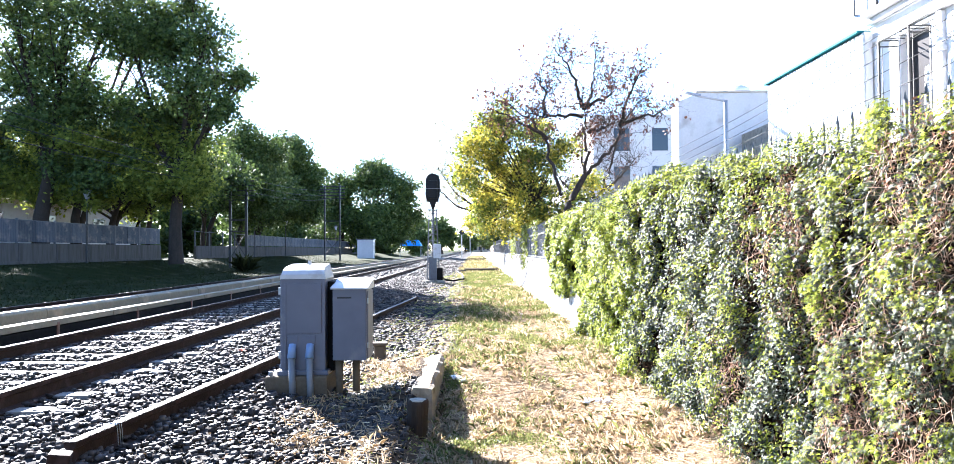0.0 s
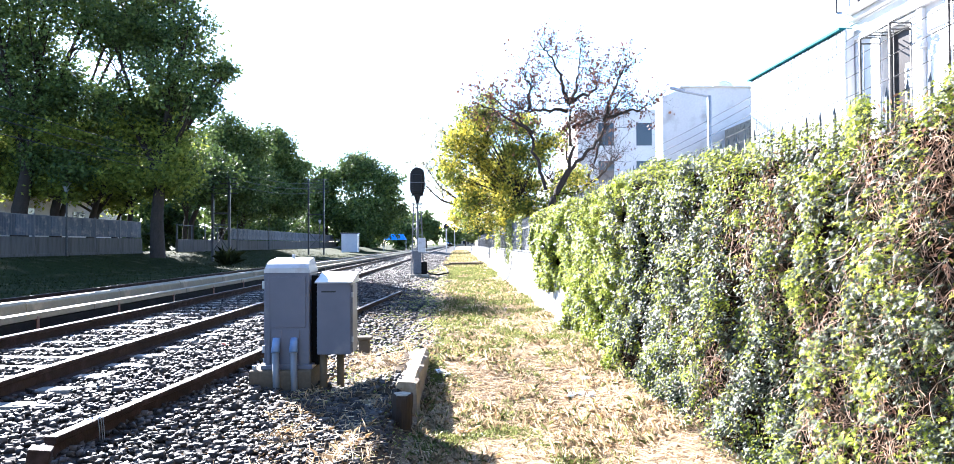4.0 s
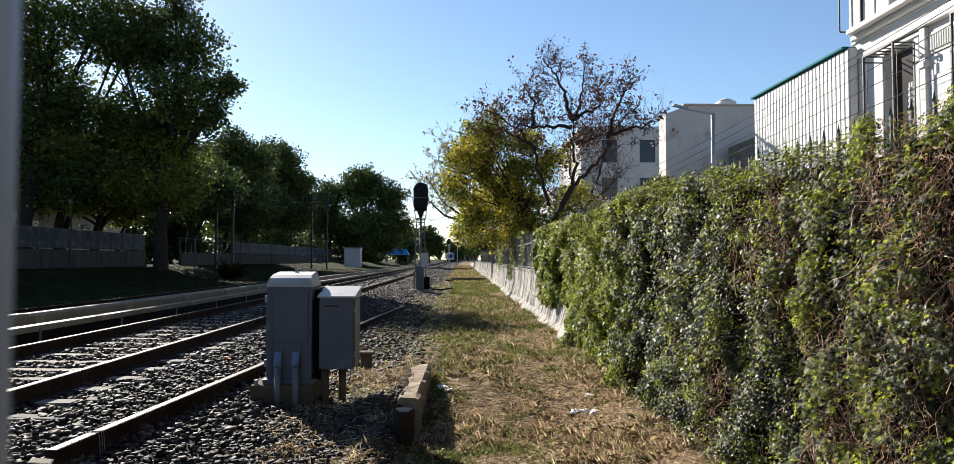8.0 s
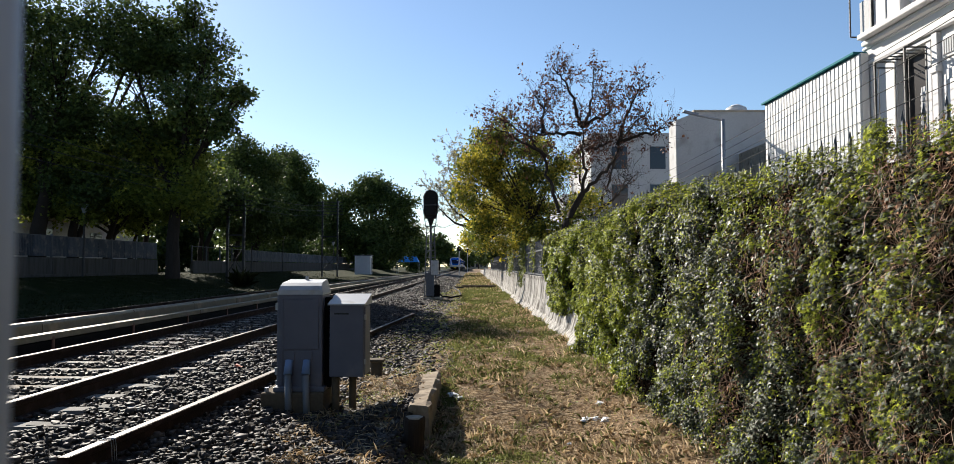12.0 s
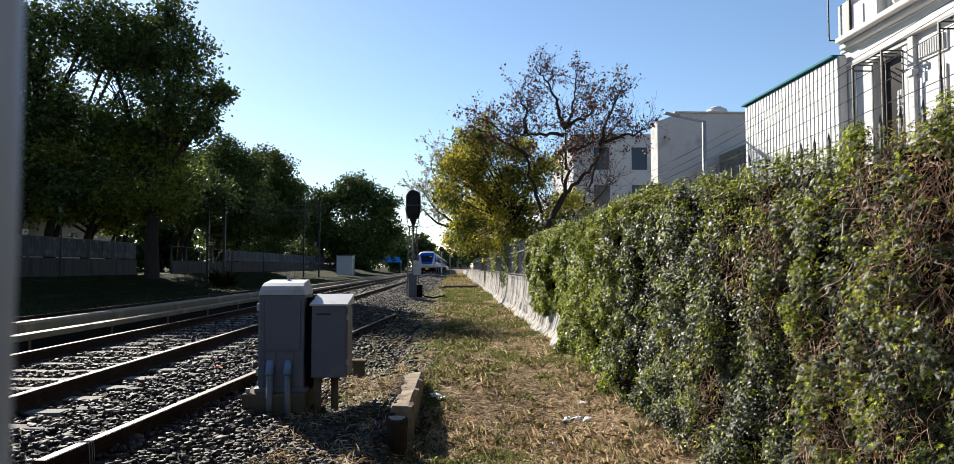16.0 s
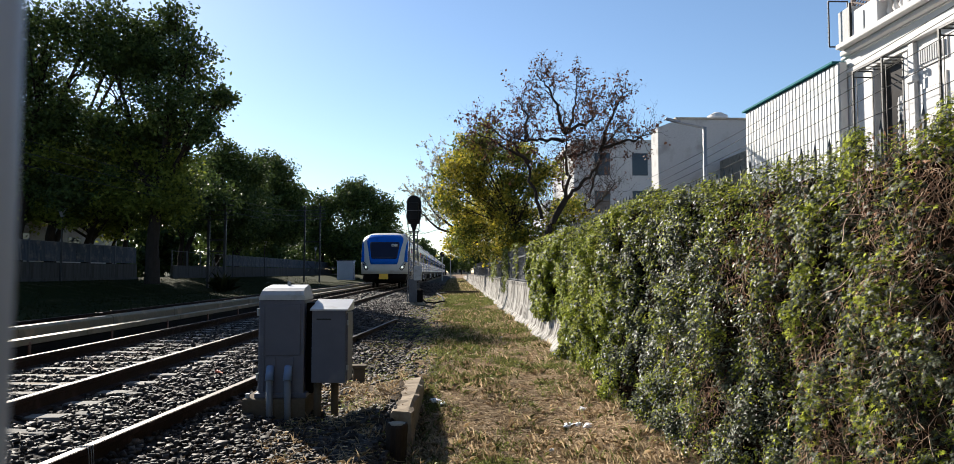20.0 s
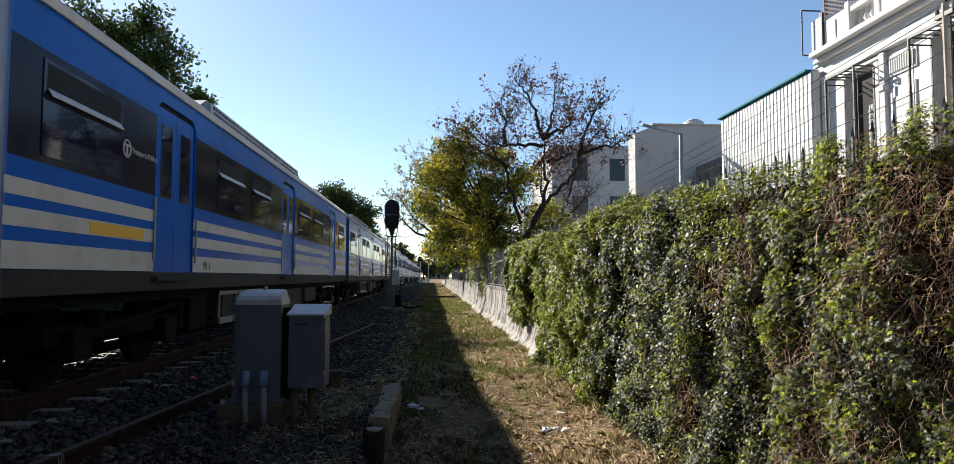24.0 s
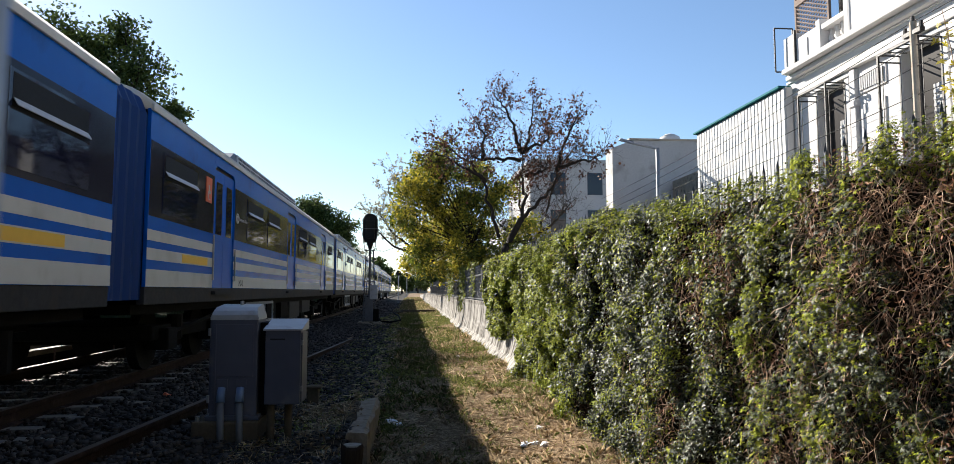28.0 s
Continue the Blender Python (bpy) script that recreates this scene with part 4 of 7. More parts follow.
    p = patch(y, z)
    k = rng.random(len(y)) < np.clip(p * 1.8, 0.02, 1)
    y, z = y[k], z[k]
    C = np.stack([-face(y, z) * rng.uniform(0.55, 1.05, len(y)), y - 2.0, z + 0.5], 1)
    ob = hang("dead_leaf_mass", leaf_mesh("dead_leaf_mass", C, np.full(len(C), 0.023), rng, None, 1.0, 0.35), IVYDEAD, th)
    ob["kind"] = "stuff"
    # stems: thin tangled tubes
    heap = Heap()
    y, z = scatter(17000, 12)
    p = patch(y, z)
    for yy, zz, pp in zip(y, z, p):
        if rng.random() > 0.04 + min(1.3 * max(pp, 0), 0.5) + 0.22 * smooth01(4.2, 2.6, yy):
            continue
        m = 7
        q = np.zeros((m, 3))
        pos = np.array([-face(yy, zz) * rng.uniform(0.55, 1.05), yy - 2.0, zz + 0.5])
        d = np.array([0, rng.normal(0, 0.5), -1.0])
        for j in range(m):
            q[j] = pos
            d = d + rng.normal(0, 0.62, 3) * [0.5, 1, 0.8]
            d[2] -= 0.08
            d /= np.linalg.norm(d)
            pos = pos + d * rng.uniform(0.02, 0.05)
        heap.add(*tube_arrays(q, np.full(m, rng.uniform(0.0006, 0.0016)), 3))
    ob = hang("stem_tangle", heap.mesh("stem_tangle"), IVYDRY, th, "tangled dry brown stems")
    ob["kind"] = "stuff"
    # near-black core behind the leaves: shade inside the creeper, put into its colour
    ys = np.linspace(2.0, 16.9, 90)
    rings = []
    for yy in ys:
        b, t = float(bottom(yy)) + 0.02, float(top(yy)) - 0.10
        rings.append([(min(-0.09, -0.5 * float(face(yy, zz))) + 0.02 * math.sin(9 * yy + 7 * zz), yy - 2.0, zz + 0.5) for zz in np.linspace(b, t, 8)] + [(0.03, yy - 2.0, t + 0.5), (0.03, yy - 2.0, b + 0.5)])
    part("shade_core", loft(rings), CORESHADE, th, "near-black core, painted shade inside the creeper")
    # strands climbing the fence further on
    for yc, half, n, lo in ((21.9, 0.35, 300, 0.9), (26.3, 1.3, 1500, 0.35), (34.5, 1.6, 1200, 0.6)):
        s = tagged(empty("climbing_strand", pose(WALL_X, yc, 0.8)), "green creeper climbing through the iron fence", "creeper", group="climbing strands")
        zc = rng.uniform(lo, 1.95, n)
        C = np.stack([rng.normal(-0.06, 0.07, n), rng.normal(0, half * 0.45, n), zc - 0.8], 1)
        ob = hang("leaf_mass", palmate_mesh("leaf_mass", C[::2], np.full(len(C[::2]), 0.075), rng, np.tile([-1, 0, 0.4], (len(C[::2]), 1))), OLIVELEAF, s)
        ob["kind"] = "stuff"


YELLOWLEAF = material("yellow_creeper_leaf", (0.40, 0.34, 0.03), (0.60, 0.48, 0.05), 0.5, per_object=True, fine=10, bump=0, leaf=0.4)
# almost black, so the gaps between leaves read as deep shade
CORESHADE = material("creeper_core_shade", (0.003, 0.0025, 0.002), (0.014, 0.010, 0.007), 0.95, fine=60, broad=9, bump=1.0, spec=0.0)


def grass():
    rng = np.random.default_rng(21)

    def spots(n, y0, y1, x0, x1, power=1.6):
        y = y0 + (y1 - y0) * rng.random(n) ** power
        x = rng.uniform(x0, x1, n)
        return x, y
    x, y = spots(250000, 3.2, 45, -1.3, 1.8, 2.1)
    v = np.array([noise.noise(Vector((a * 1.7, b * 1.1, 1.0))) + 0.5 * noise.noise(Vector((a * 5.0, b * 3.5, 4.0))) for a, b in zip(x, y)])
    green = v + 0.30 * smooth01(7.5, 11.5, y) - 0.2 * smooth01(0.4, 1.6, x) + rng.normal(0, 0.2, len(x)) > 0.36
    keep = (rng.random(len(x)) < (0.05 + 0.9 * smooth01(-0.5, -0.2, x)) * (1 - 0.5 * smooth01(8.5, 11.0, y)) * (1 - 0.6 * smooth01(1.25, 1.6, x) * smooth01(9.0, 7.5, y))) & ~((np.abs(x + 0.5) < 0.14) & (y > 6.3) & (y < 8.25))
    for name, sel, mat, label in (("dry_grass", ~green, STRAW, "flattened dry straw-coloured grass"), ("green_weeds", green, WEED, "low green weeds among the straw")):
        s = sel & keep
        C = np.stack([x[s], y[s], ground_z(x[s], y[s]) - 0.005], 1)
        C[:, 2] = np.maximum(C[:, 2], np.where(C[:, 0] < -0.9, bed_z(C[:, 0]), -9))
        if mat is STRAW:
            me = strands(name, C + [0, 0, 0.008], 0.075 * (1 + C[:, 1] / 25), 0.0030 * (1 + C[:, 1] / 9), rng, 0.022)
        else:
            me = blades(name, C, 0.034 * (1 + C[:, 1] / 18), 0.0022 * (1 + C[:, 1] / 6), rng, 1.2)
        ob = hang(name, me, mat)
        tagged(ob, label, "grass", kind="stuff")
    # standing tufts among the straw, in clusters
    heads = 950
    hx, hy = spots(heads, 5.2, 24, -0.35, 1.75, 1.5)
    v = np.array([noise.noise(Vector((a * 1.6, b * 0.8, 31.0))) for a, b in zip(hx, hy)])
    pick = v + rng.normal(0, 0.2, heads) > 0.0
    hx, hy = np.repeat(hx[pick], 22), np.repeat(hy[pick], 22)
    k = len(hx)
    x, y = hx + rng.normal(0, 0.035, k) * (1 + hy / 14), hy + rng.normal(0, 0.05, k) * (1 + hy / 14)
    C = np.stack([x, y, ground_z(x, y) - 0.005], 1)
    fresh = rng.random(k) < 0.22 + 0.3 * smooth01(7.5, 10.0, y)
    for name, sel, mat, label in (("straw_tufts", ~fresh, STRAW, "standing tufts of dry grass on the path"), ("grass_tufts", fresh, WEED, "green grass standing among the dry tufts")):
        tagged(hang(name, blades(name, C[sel], 0.065 * (1 + C[sel][:, 1] / 30), 0.0022 * (1 + C[sel][:, 1] / 8), rng, 1.5), mat), label, "grass", kind="stuff")
    # dead grass bent over the bank by the stake and on the edge of the stones
    n = 9500
    y = np.where(np.arange(n) < 4000, 4.3 + 5.0 * rng.random(n), 8.8 + 28 * rng.random(n) ** 1.6)
    x = np.where(y < 9.0, rng.uniform(-1.55, -0.56, n), -1.9 + 1.6 * rng.random(n) ** 0.7)
    v = np.array([noise.noise(Vector((a * 3.0, b * 2.0, 7.0))) for a, b in zip(x, y)])
    s = v + rng.normal(0, 0.2, n) > 0.05
    C = np.stack([x, y, np.maximum(ground_z(x, y), bed_z(x)) + 0.012], 1)[s]
    tagged(hang("bent_dry_grass", strands("bent_dry_grass", C, 0.085 * (1 + C[:, 1] / 25), 0.0032 * (1 + C[:, 1] / 10), rng, 0.04), STRAW), "long dead grass bent over stones and earth", "grass", kind="stuff")
    near = s & (y < 9.2)
    C = np.stack([x, y, np.maximum(ground_z(x, y), bed_z(x))], 1)[near][::2]
    tagged(hang("dry_tufts", blades("dry_tufts", C, np.full(len(C), 0.075), np.full(len(C), 0.0028), rng, 1.6), STRAW), "brown dead tufts on the bank by the stake", "grass", kind="stuff")
    n = 14000
    x, y = rng.uniform(-0.8, 1.85, n), rng.uniform(-6, 3.4, n)
    C = np.stack([x, y, ground_z(x, y) - 0.005], 1)
    ob = hang("trodden_straw", blades("trodden_straw", C, np.full(n, 0.06), np.full(n, 0.002), rng, 2.2), STRAW)
    tagged(ob, "trodden dry straw on the ground", "grass", kind="stuff")
    # low broad-leaved weeds, thickest in the hollow and beside the beam
    n = 52000
    x, y = spots(n, 4.5, 40, -1.6, 1.8, 1.7)
    v = np.array([noise.noise(Vector((a * 1.7, b * 1.1, 1.0))) + 0.5 * noise.noise(Vector((a * 5.0, b * 3.5, 4.0))) for a, b in zip(x, y)])
    thick = v + 0.26 * smooth01(7.5, 10.5, y) - 0.12 * smooth01(7.5, 5.5, y) - 0.25 * smooth01(0.5, 1.6, x) + 0.30 * ((x < -0.55) & (y > 6.2) & (y < 10)) + rng.normal(0, 0.36, n)
    s = (thick > 0.36) & ~((np.abs(x + 0.5) < 0.15) & (y > 6.3) & (y < 8.25)) & ((x > -0.95) | ((y > 6.4) & (rng.random(n) < 0.8)))
    C = np.stack([x[s], y[s], ground_z(x[s], y[s]) + 0.045 * rng.random(s.sum())], 1)
    C[:, 2] = np.maximum(C[:, 2], np.where(C[:, 0] < -0.9, bed_z(C[:, 0]) + 0.02, -9))
    ob = hang("broad_weeds", leaf_mesh("broad_weeds", C, 0.017 + 0.0022 * C[:, 1], rng, np.tile([0, 0, 1.3], (len(C), 1)), 0.9, 0.6), CLOVER)
    tagged(ob, "low broad-leaved green weeds in the hollow", "weeds", kind="stuff")
    n = 9000
    x, y = spots(n, 3.4, 26, -2.2, 1.8, 1.5)
    z = np.maximum(ground_z(x, y), np.where(x < -0.9, bed_z(x) + 0.015, -9)) + 0.02 * rng.random(n)
    s = (rng.random(n) < 0.12) | ((x < -0.45) & (x > -1.7) & (y < 10)) | ((x > 1.35) & (rng.random(n) < 0.6))
    ob = hang("fallen_leaves", leaf_mesh("fallen_leaves", np.stack([x, y, z], 1)[s], np.full(s.sum(), 0.034), rng, np.tile([0, 0, 1.0], (s.sum(), 1)), 0.8, 0.6), LITTERLEAF)
    tagged(ob, "fallen brown leaves and scraps on the ground", "leaf litter", kind="stuff")
    # rougher tufts further along
    n = 16000
    x, y = rng.uniform(-1.2, 1.75, n), 40 + 110 * rng.random(n) ** 1.3
    C = np.stack([x, y, ground_z(x, y) - 0.01], 1)
    pick = rng.random(n) < 0.45
    for name, sel, mat, label in (("far_straw", pick, STRAW, "dry straw further along the line"), ("far_weeds", ~pick, WEED, "green weeds further along the line")):
        ob = hang(name, blades(name, C[sel], np.full(sel.sum(), 0.14), np.full(sel.sum(), 0.012), rng, 0.9), mat)
        tagged(ob, label, "grass", kind="stuff")
    # bank across the line; its dark blades carry the trees' shade in their colour
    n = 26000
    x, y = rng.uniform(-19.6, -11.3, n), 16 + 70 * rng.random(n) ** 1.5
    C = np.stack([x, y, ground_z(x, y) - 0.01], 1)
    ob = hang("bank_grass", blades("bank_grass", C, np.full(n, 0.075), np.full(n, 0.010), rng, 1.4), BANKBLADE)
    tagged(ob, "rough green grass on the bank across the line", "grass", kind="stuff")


# ---- trees ----
def bez(a, b, c, n):
    t = np.linspace(0, 1, n)[:, None]
    return (1 - t) ** 2 * a + 2 * t * (1 - t) * b + t * t * c


def leafy_tree(label, trunk, blobs, leaf_mat, leaf, per, seed, name="tree", group="", r0=0.3, thin=1.0, second=None):
    """trunk: points from foot to fork; blobs: (x, y, z, rx, ry, rz, clumps), all in the world."""
    rng = np.random.default_rng(seed)
    foot = np.array(trunk[0], float)
    th = tagged(empty(name, pose(*foot)), label, "tree", group=group)
    pts = np.array(trunk, float) - foot
    wood = Heap()
    k = len(pts)
    wood.add(*tube_arrays(pts, np.linspace(r0 * 1.15, r0 * 0.7, k), 10))
    hang("trunk", wood.mesh("trunk"), BARK, th)
    limbs, centres, wts = Heap(), [], []
    for x, y, z, rx, ry, rz, n in blobs:
        c = np.array([x, y, z], float) - foot
        a = pts[-1] + (pts[-2] - pts[-1]) * rng.uniform(0, 0.4)
        mid = (a + c) / 2 + np.array([0, 0, 0.25 * np.linalg.norm(c - a)]) * rng.uniform(0.1, 0.7)
        main = bez(a, mid, c, 9)
        rr = np.linspace(r0 * 0.5, r0 * 0.14, 9) * thin
        limbs.add(*tube_arrays(main, rr, 6))
        d = unit(rng, n) * (rng.random((n, 1)) ** 0.4) * rng.uniform(0.7, 1.4, (n, 1))
        q = c + d * [rx, ry, rz]
        for j in range(min(n, 10)):
            s = main[rng.integers(4, 9)]
            e = q[j]
            limbs.add(*tube_arrays(bez(s, (s + e) / 2 + rng.normal(0, 0.2, 3), e, 5), np.linspace(r0 * 0.12, 0.012, 5) * thin, 4))
        centres.append(q)
        wts.append(np.full(n, (rx + ry + rz) / 3))
    hang("limb_work", limbs.mesh("limb_work"), BARK, th)["kind"] = "stuff"
    q, w = np.concatenate(centres), np.concatenate(wts)
    rep = np.repeat(np.arange(len(q)), per)
    C = q[rep] + rng.normal(0, 1, (len(rep), 3)) * (0.12 * w[rep] + 0.15)[:, None] * [1, 1, 0.75]
    groups = [(np.ones(len(C), bool), leaf_mat)]
    if second:
        gold = (rng.random(len(q)) + 0.25 * np.sin(1.3 * q[:, 0] + q[:, 2]) > 0.54)[rep]
        groups = [(~gold, leaf_mat), (gold, second)]
    for sel, mat in groups:
        n = int(sel.sum())
        hang("crown", leaf_mesh("crown", C[sel], np.full(n, leaf), rng, np.tile([0, 0, 0.6], (n, 1)), 1.0, 0.6), mat, th)["kind"] = "stuff"
    return th


def branch(pos, d, r, ln, lev, depth, rng, heap, tips, rise=0.05):
    m = 5
    q = np.zeros((m, 3))
    for j in range(m):
        q[j] = pos
        d = d + rng.normal(0, 0.13, 3) + np.array([0, 0, rise])
        d /= np.linalg.norm(d)
        pos = pos + d * ln / (m - 1)
    heap.add(*tube_arrays(q, np.linspace(r, r * 0.55, m), 5 if lev < 2 else 3))
    tips.append(q[-1])
    tips.append(q[2])
    if lev == depth:
        return
    for k in range(2 + (rng.random() < 0.6)):
        side = unit(rng, 1)[0]
        nd = d + side * rng.uniform(0.45, 0.95)
        nd /= np.linalg.norm(nd)
        branch(q[-1] if k == 0 else q[rng.integers(1, m)], nd, r * 0.6, ln * rng.uniform(0.55, 0.9), lev + 1, depth, rng, heap, tips, rise)


def sparse_tree(label, foot, limbs, r0, seed, leaf_mat, leaf, leaves, twigs=9, reach=1.0, depth=3):
    """limbs: polylines in the world; the first is the trunk. Twigs grow from the outer part of every limb."""
    rng = np.random.default_rng(seed)
    foot = np.array(foot, float)
    th = tagged(empty("tree", pose(*foot)), label, "tree")
    heap, tips = Heap(), []
    for i, limb in enumerate(limbs):
        p = np.array(limb, float) - foot
        t = np.linspace(0, len(p) - 1, 4 * len(p))
        q = np.stack([np.interp(t, np.arange(len(p)), p[:, k]) for k in range(3)], 1)
        if i:
            q[1:-1] += rng.normal(0, 0.035, (len(q) - 2, 3))
            q[:, 1] += np.linspace(0, rng.uniform(-1.6, 1.6), len(q))
        rr = np.linspace(r0 * (1.2 if i == 0 else 0.55), r0 * (0.8 if i == 0 else 0.12), len(q))
        if i == 0:
            hang("trunk", quad_mesh("trunk", *tube_arrays(q, rr, 10)), BARK, th)
            continue
        heap.add(*tube_arrays(q, rr, 7))
        for k in range(twigs):
            j = rng.integers(len(q) // 3, len(q))
            d = unit(rng, 1)[0] + np.array([0, 0, 0.55])
            branch(q[j], d / np.linalg.norm(d), r0 * 0.085, reach * rng.uniform(0.5, 1.0), 0, depth, rng, heap, tips)
    ob = hang("limb_work", heap.mesh("limb_work"), BARK, th)
    ob["kind"] = "stuff"
    tips = np.array(tips)
    bunch = tips[rng.integers(0, len(tips), leaves // 4)]
    C = np.repeat(bunch, 4, 0) + rng.normal(0, 0.07, (len(bunch) * 4, 3))
    leaves = len(C)
    ob = hang("crown", leaf_mesh("crown", C, np.full(leaves, leaf), rng, None, 1.0, 0.6), leaf_mat, th)
    ob["kind"] = "stuff"
    return th


def crown(rows, dense=16):
    """Rows of x, y, z and radius become blobs with as many clumps as their size asks for."""
    return [(x, y, z, r, r * 1.1, r * 0.85, int(dense * (0.6 + r) ** 1.7)) for x, y, z, r in rows]


def trees():
    # across the line
    dk = "large dark broad-leaved tree behind the wall across the line"
    leafy_tree(dk, [(-15.75, 38, 0.45), (-15.8, 38, 2.5), (-15.6, 38, 5.0)],
               crown([(-17.1, 39.5, 14, 1.8), (-13.9, 37.2, 12.3, 1.3), (-13.8, 38.8, 10.8, 1.3), (-14.5, 36.5, 9.6, 1.7), (-17.6, 37.2, 8.6, 1.4), (-16, 38.8, 8, 1.6), (-13.0, 36.5, 8.4, 0.9),
                      (-12.4, 38, 10.4, 0.6), (-15.4, 39.5, 14.9, 1.0), (-18, 37.2, 12.3, 1.6), (-15.9, 38.2, 12.0, 1.3)]), SHADELEAF, 0.22, 38, 101, r0=0.34)
    leafy_tree(dk, [(-22.9, 38, 0.5), (-22.9, 38, 3), (-22.4, 38, 5.5)],
               crown([(-20.7, 36.5, 13, 2.0), (-19, 38, 13.8, 2.1), (-20.8, 38, 9.6, 2.1), (-23.2, 39.5, 7.6, 1.7), (-24.2, 38.8, 11, 2.0), (-23.5, 36.5, 13.6, 1.9), (-20.2, 38.5, 7.4, 1.4)]), SHADELEAF, 0.22, 38, 102, r0=0.42)
    leafy_tree("spreading light-green tree behind the wall", [(-23.2, 46, 0.5), (-23.2, 46, 2), (-22.8, 46, 3.4)],
               crown([(-25, 44.5, 6.1, 1.7), (-23.6, 46, 7.1, 2), (-22.4, 47.5, 6.1, 2), (-19.4, 45.2, 7, 1.9), (-22.3, 47.5, 4.3, 1.3), (-26.5, 45.2, 5.1, 1.5), (-29, 46.8, 6, 2)], 20), PALELEAF, 0.22, 46, 103, r0=0.2)
    leafy_tree("dark understorey tree behind the wall", [(-22.8, 48, 0.5), (-22.7, 48, 2.2), (-22.0, 47.6, 3.8)],
               crown([(-17.7, 46.8, 6.8, 2), (-15.3, 44.5, 5.6, 1.5), (-17.8, 46, 5.4, 1.4), (-19.6, 46.4, 5.6, 1.3)], 22), SHADELEAF, 0.22, 46, 109, r0=0.2)
    rng = np.random.default_rng(77)
    fill = [(-28.5 + 1.35 * i + rng.uniform(-0.5, 0.5), 38.6 + rng.uniform(-1.6, 1.6), z + rng.uniform(-0.5, 0.5), rng.uniform(0.8, 1.25)) for i in range(11) for z in (4.6, 5.6, 6.9, 8.2)]
    leafy_tree("dense shrubby understorey tree behind the wall", [(-22.9, 41.5, 0.5), (-22.8, 41.5, 2.4), (-22.2, 41.5, 4.2)], crown(fill[0::2], 20), PALELEAF, 0.2, 40, 171, r0=0.2)
    leafy_tree("dense shrubby understorey tree behind the wall", [(-22.5, 44.3, 0.5), (-22.4, 44.2, 2.4), (-21.6, 43.8, 4.4)], crown(fill[1::2], 20), SHADELEAF, 0.2, 40, 172, r0=0.2)
    high = [(rng.uniform(-26, -14.5), rng.uniform(36.5, 39.5), rng.uniform(7.5, 15), rng.uniform(0.9, 1.5)) for _ in range(9)]
    leafy_tree(dk, [(-22.3, 40.2, 0.5), (-22.2, 40, 3), (-21.4, 39.5, 5.5)], crown([h for h in high if h[2] < 13.5 or h[0] < -15.5], 14), SHADELEAF, 0.18, 44, 173, r0=0.25)
    # added crowns hidden behind the others, placed to block sun from the bank
    shade = np.random.default_rng(78)
    screen = [(shade.uniform(-25.5, -21.5), 43 + 1.7 * i + shade.uniform(-0.8, 0.8), shade.uniform(4.8, 8.8), shade.uniform(1.3, 1.8)) for i in range(16)]
    leafy_tree("dense shrubby understorey tree behind the wall", [(-23.6, 52, 0.5), (-23.6, 52, 2.4), (-23.4, 52, 4.2)], crown(screen[:8], 15), SHADELEAF, 0.27, 30, 175, r0=0.2)
    leafy_tree("dense shrubby understorey tree behind the wall", [(-23.8, 63, 0.5), (-23.8, 63, 2.4), (-23.6, 63, 4.2)], crown(screen[8:], 15), SHADELEAF, 0.27, 30, 176, r0=0.2)
    back = [(rng.uniform(-25, -17.2), rng.uniform(64, 80), rng.uniform(4.9, 9.2), rng.uniform(1.4, 2.2)) for _ in range(22)]
    leafy_tree("dense dark tree behind the wall further on", [(-22.6, 69, 0.5), (-22.6, 69, 2.5), (-22.3, 69, 4)], crown(back, 14), SHADELEAF, 0.27, 40, 174, r0=0.25)
    leafy_tree("thin-crowned tree behind the wall", [(-22.4, 60.5, 0.5), (-22.3, 60.5, 3), (-21.4, 60.3, 5)],
               crown([(-18.5, 58.5, 10.3, 1.5), (-17.2, 60, 9.5, 1.5), (-20.7, 61.5, 9.7, 2.0), (-18, 59.2, 6.9, 2.1), (-18.4, 60.8, 5.9, 1.7), (-20.4, 58.5, 5.8, 1.8)], 20), SHADELEAF, 0.24, 46, 104, r0=0.22)
    leafy_tree(dk, [(-22.4, 74, 0.5), (-22.3, 74, 3), (-21.4, 74, 5)],
               crown([(-19, 72.5, 11.2, 2.2), (-17.6, 74, 9, 1.9), (-19.7, 75.5, 7.8, 2.9), (-16.7, 73.2, 5.8, 1.7), (-21.4, 74.8, 5.8, 2.4), (-17.6, 72.5, 5.4, 1.6), (-16.2, 74, 7.1, 0.9)], 24), SHADELEAF, 0.28, 50, 105, r0=0.36)
    rd = "dense rounded green tree beyond the line-side wall"
    leafy_tree(rd, [(-17, 120, 0.5), (-17, 120, 3), (-17, 120, 5)],
               crown([(-17.6, 120, 12.9, 3.3), (-16.3, 121.5, 14, 2.9), (-12, 119.2, 10.8, 3.0), (-11.1, 120.8, 6.8, 2.6), (-15.9, 118.5, 6.7, 4.3), (-12.9, 119.2, 3.7, 2.4)], 13), SHADELEAF, 0.46, 36, 106, r0=0.4, group="far trees")
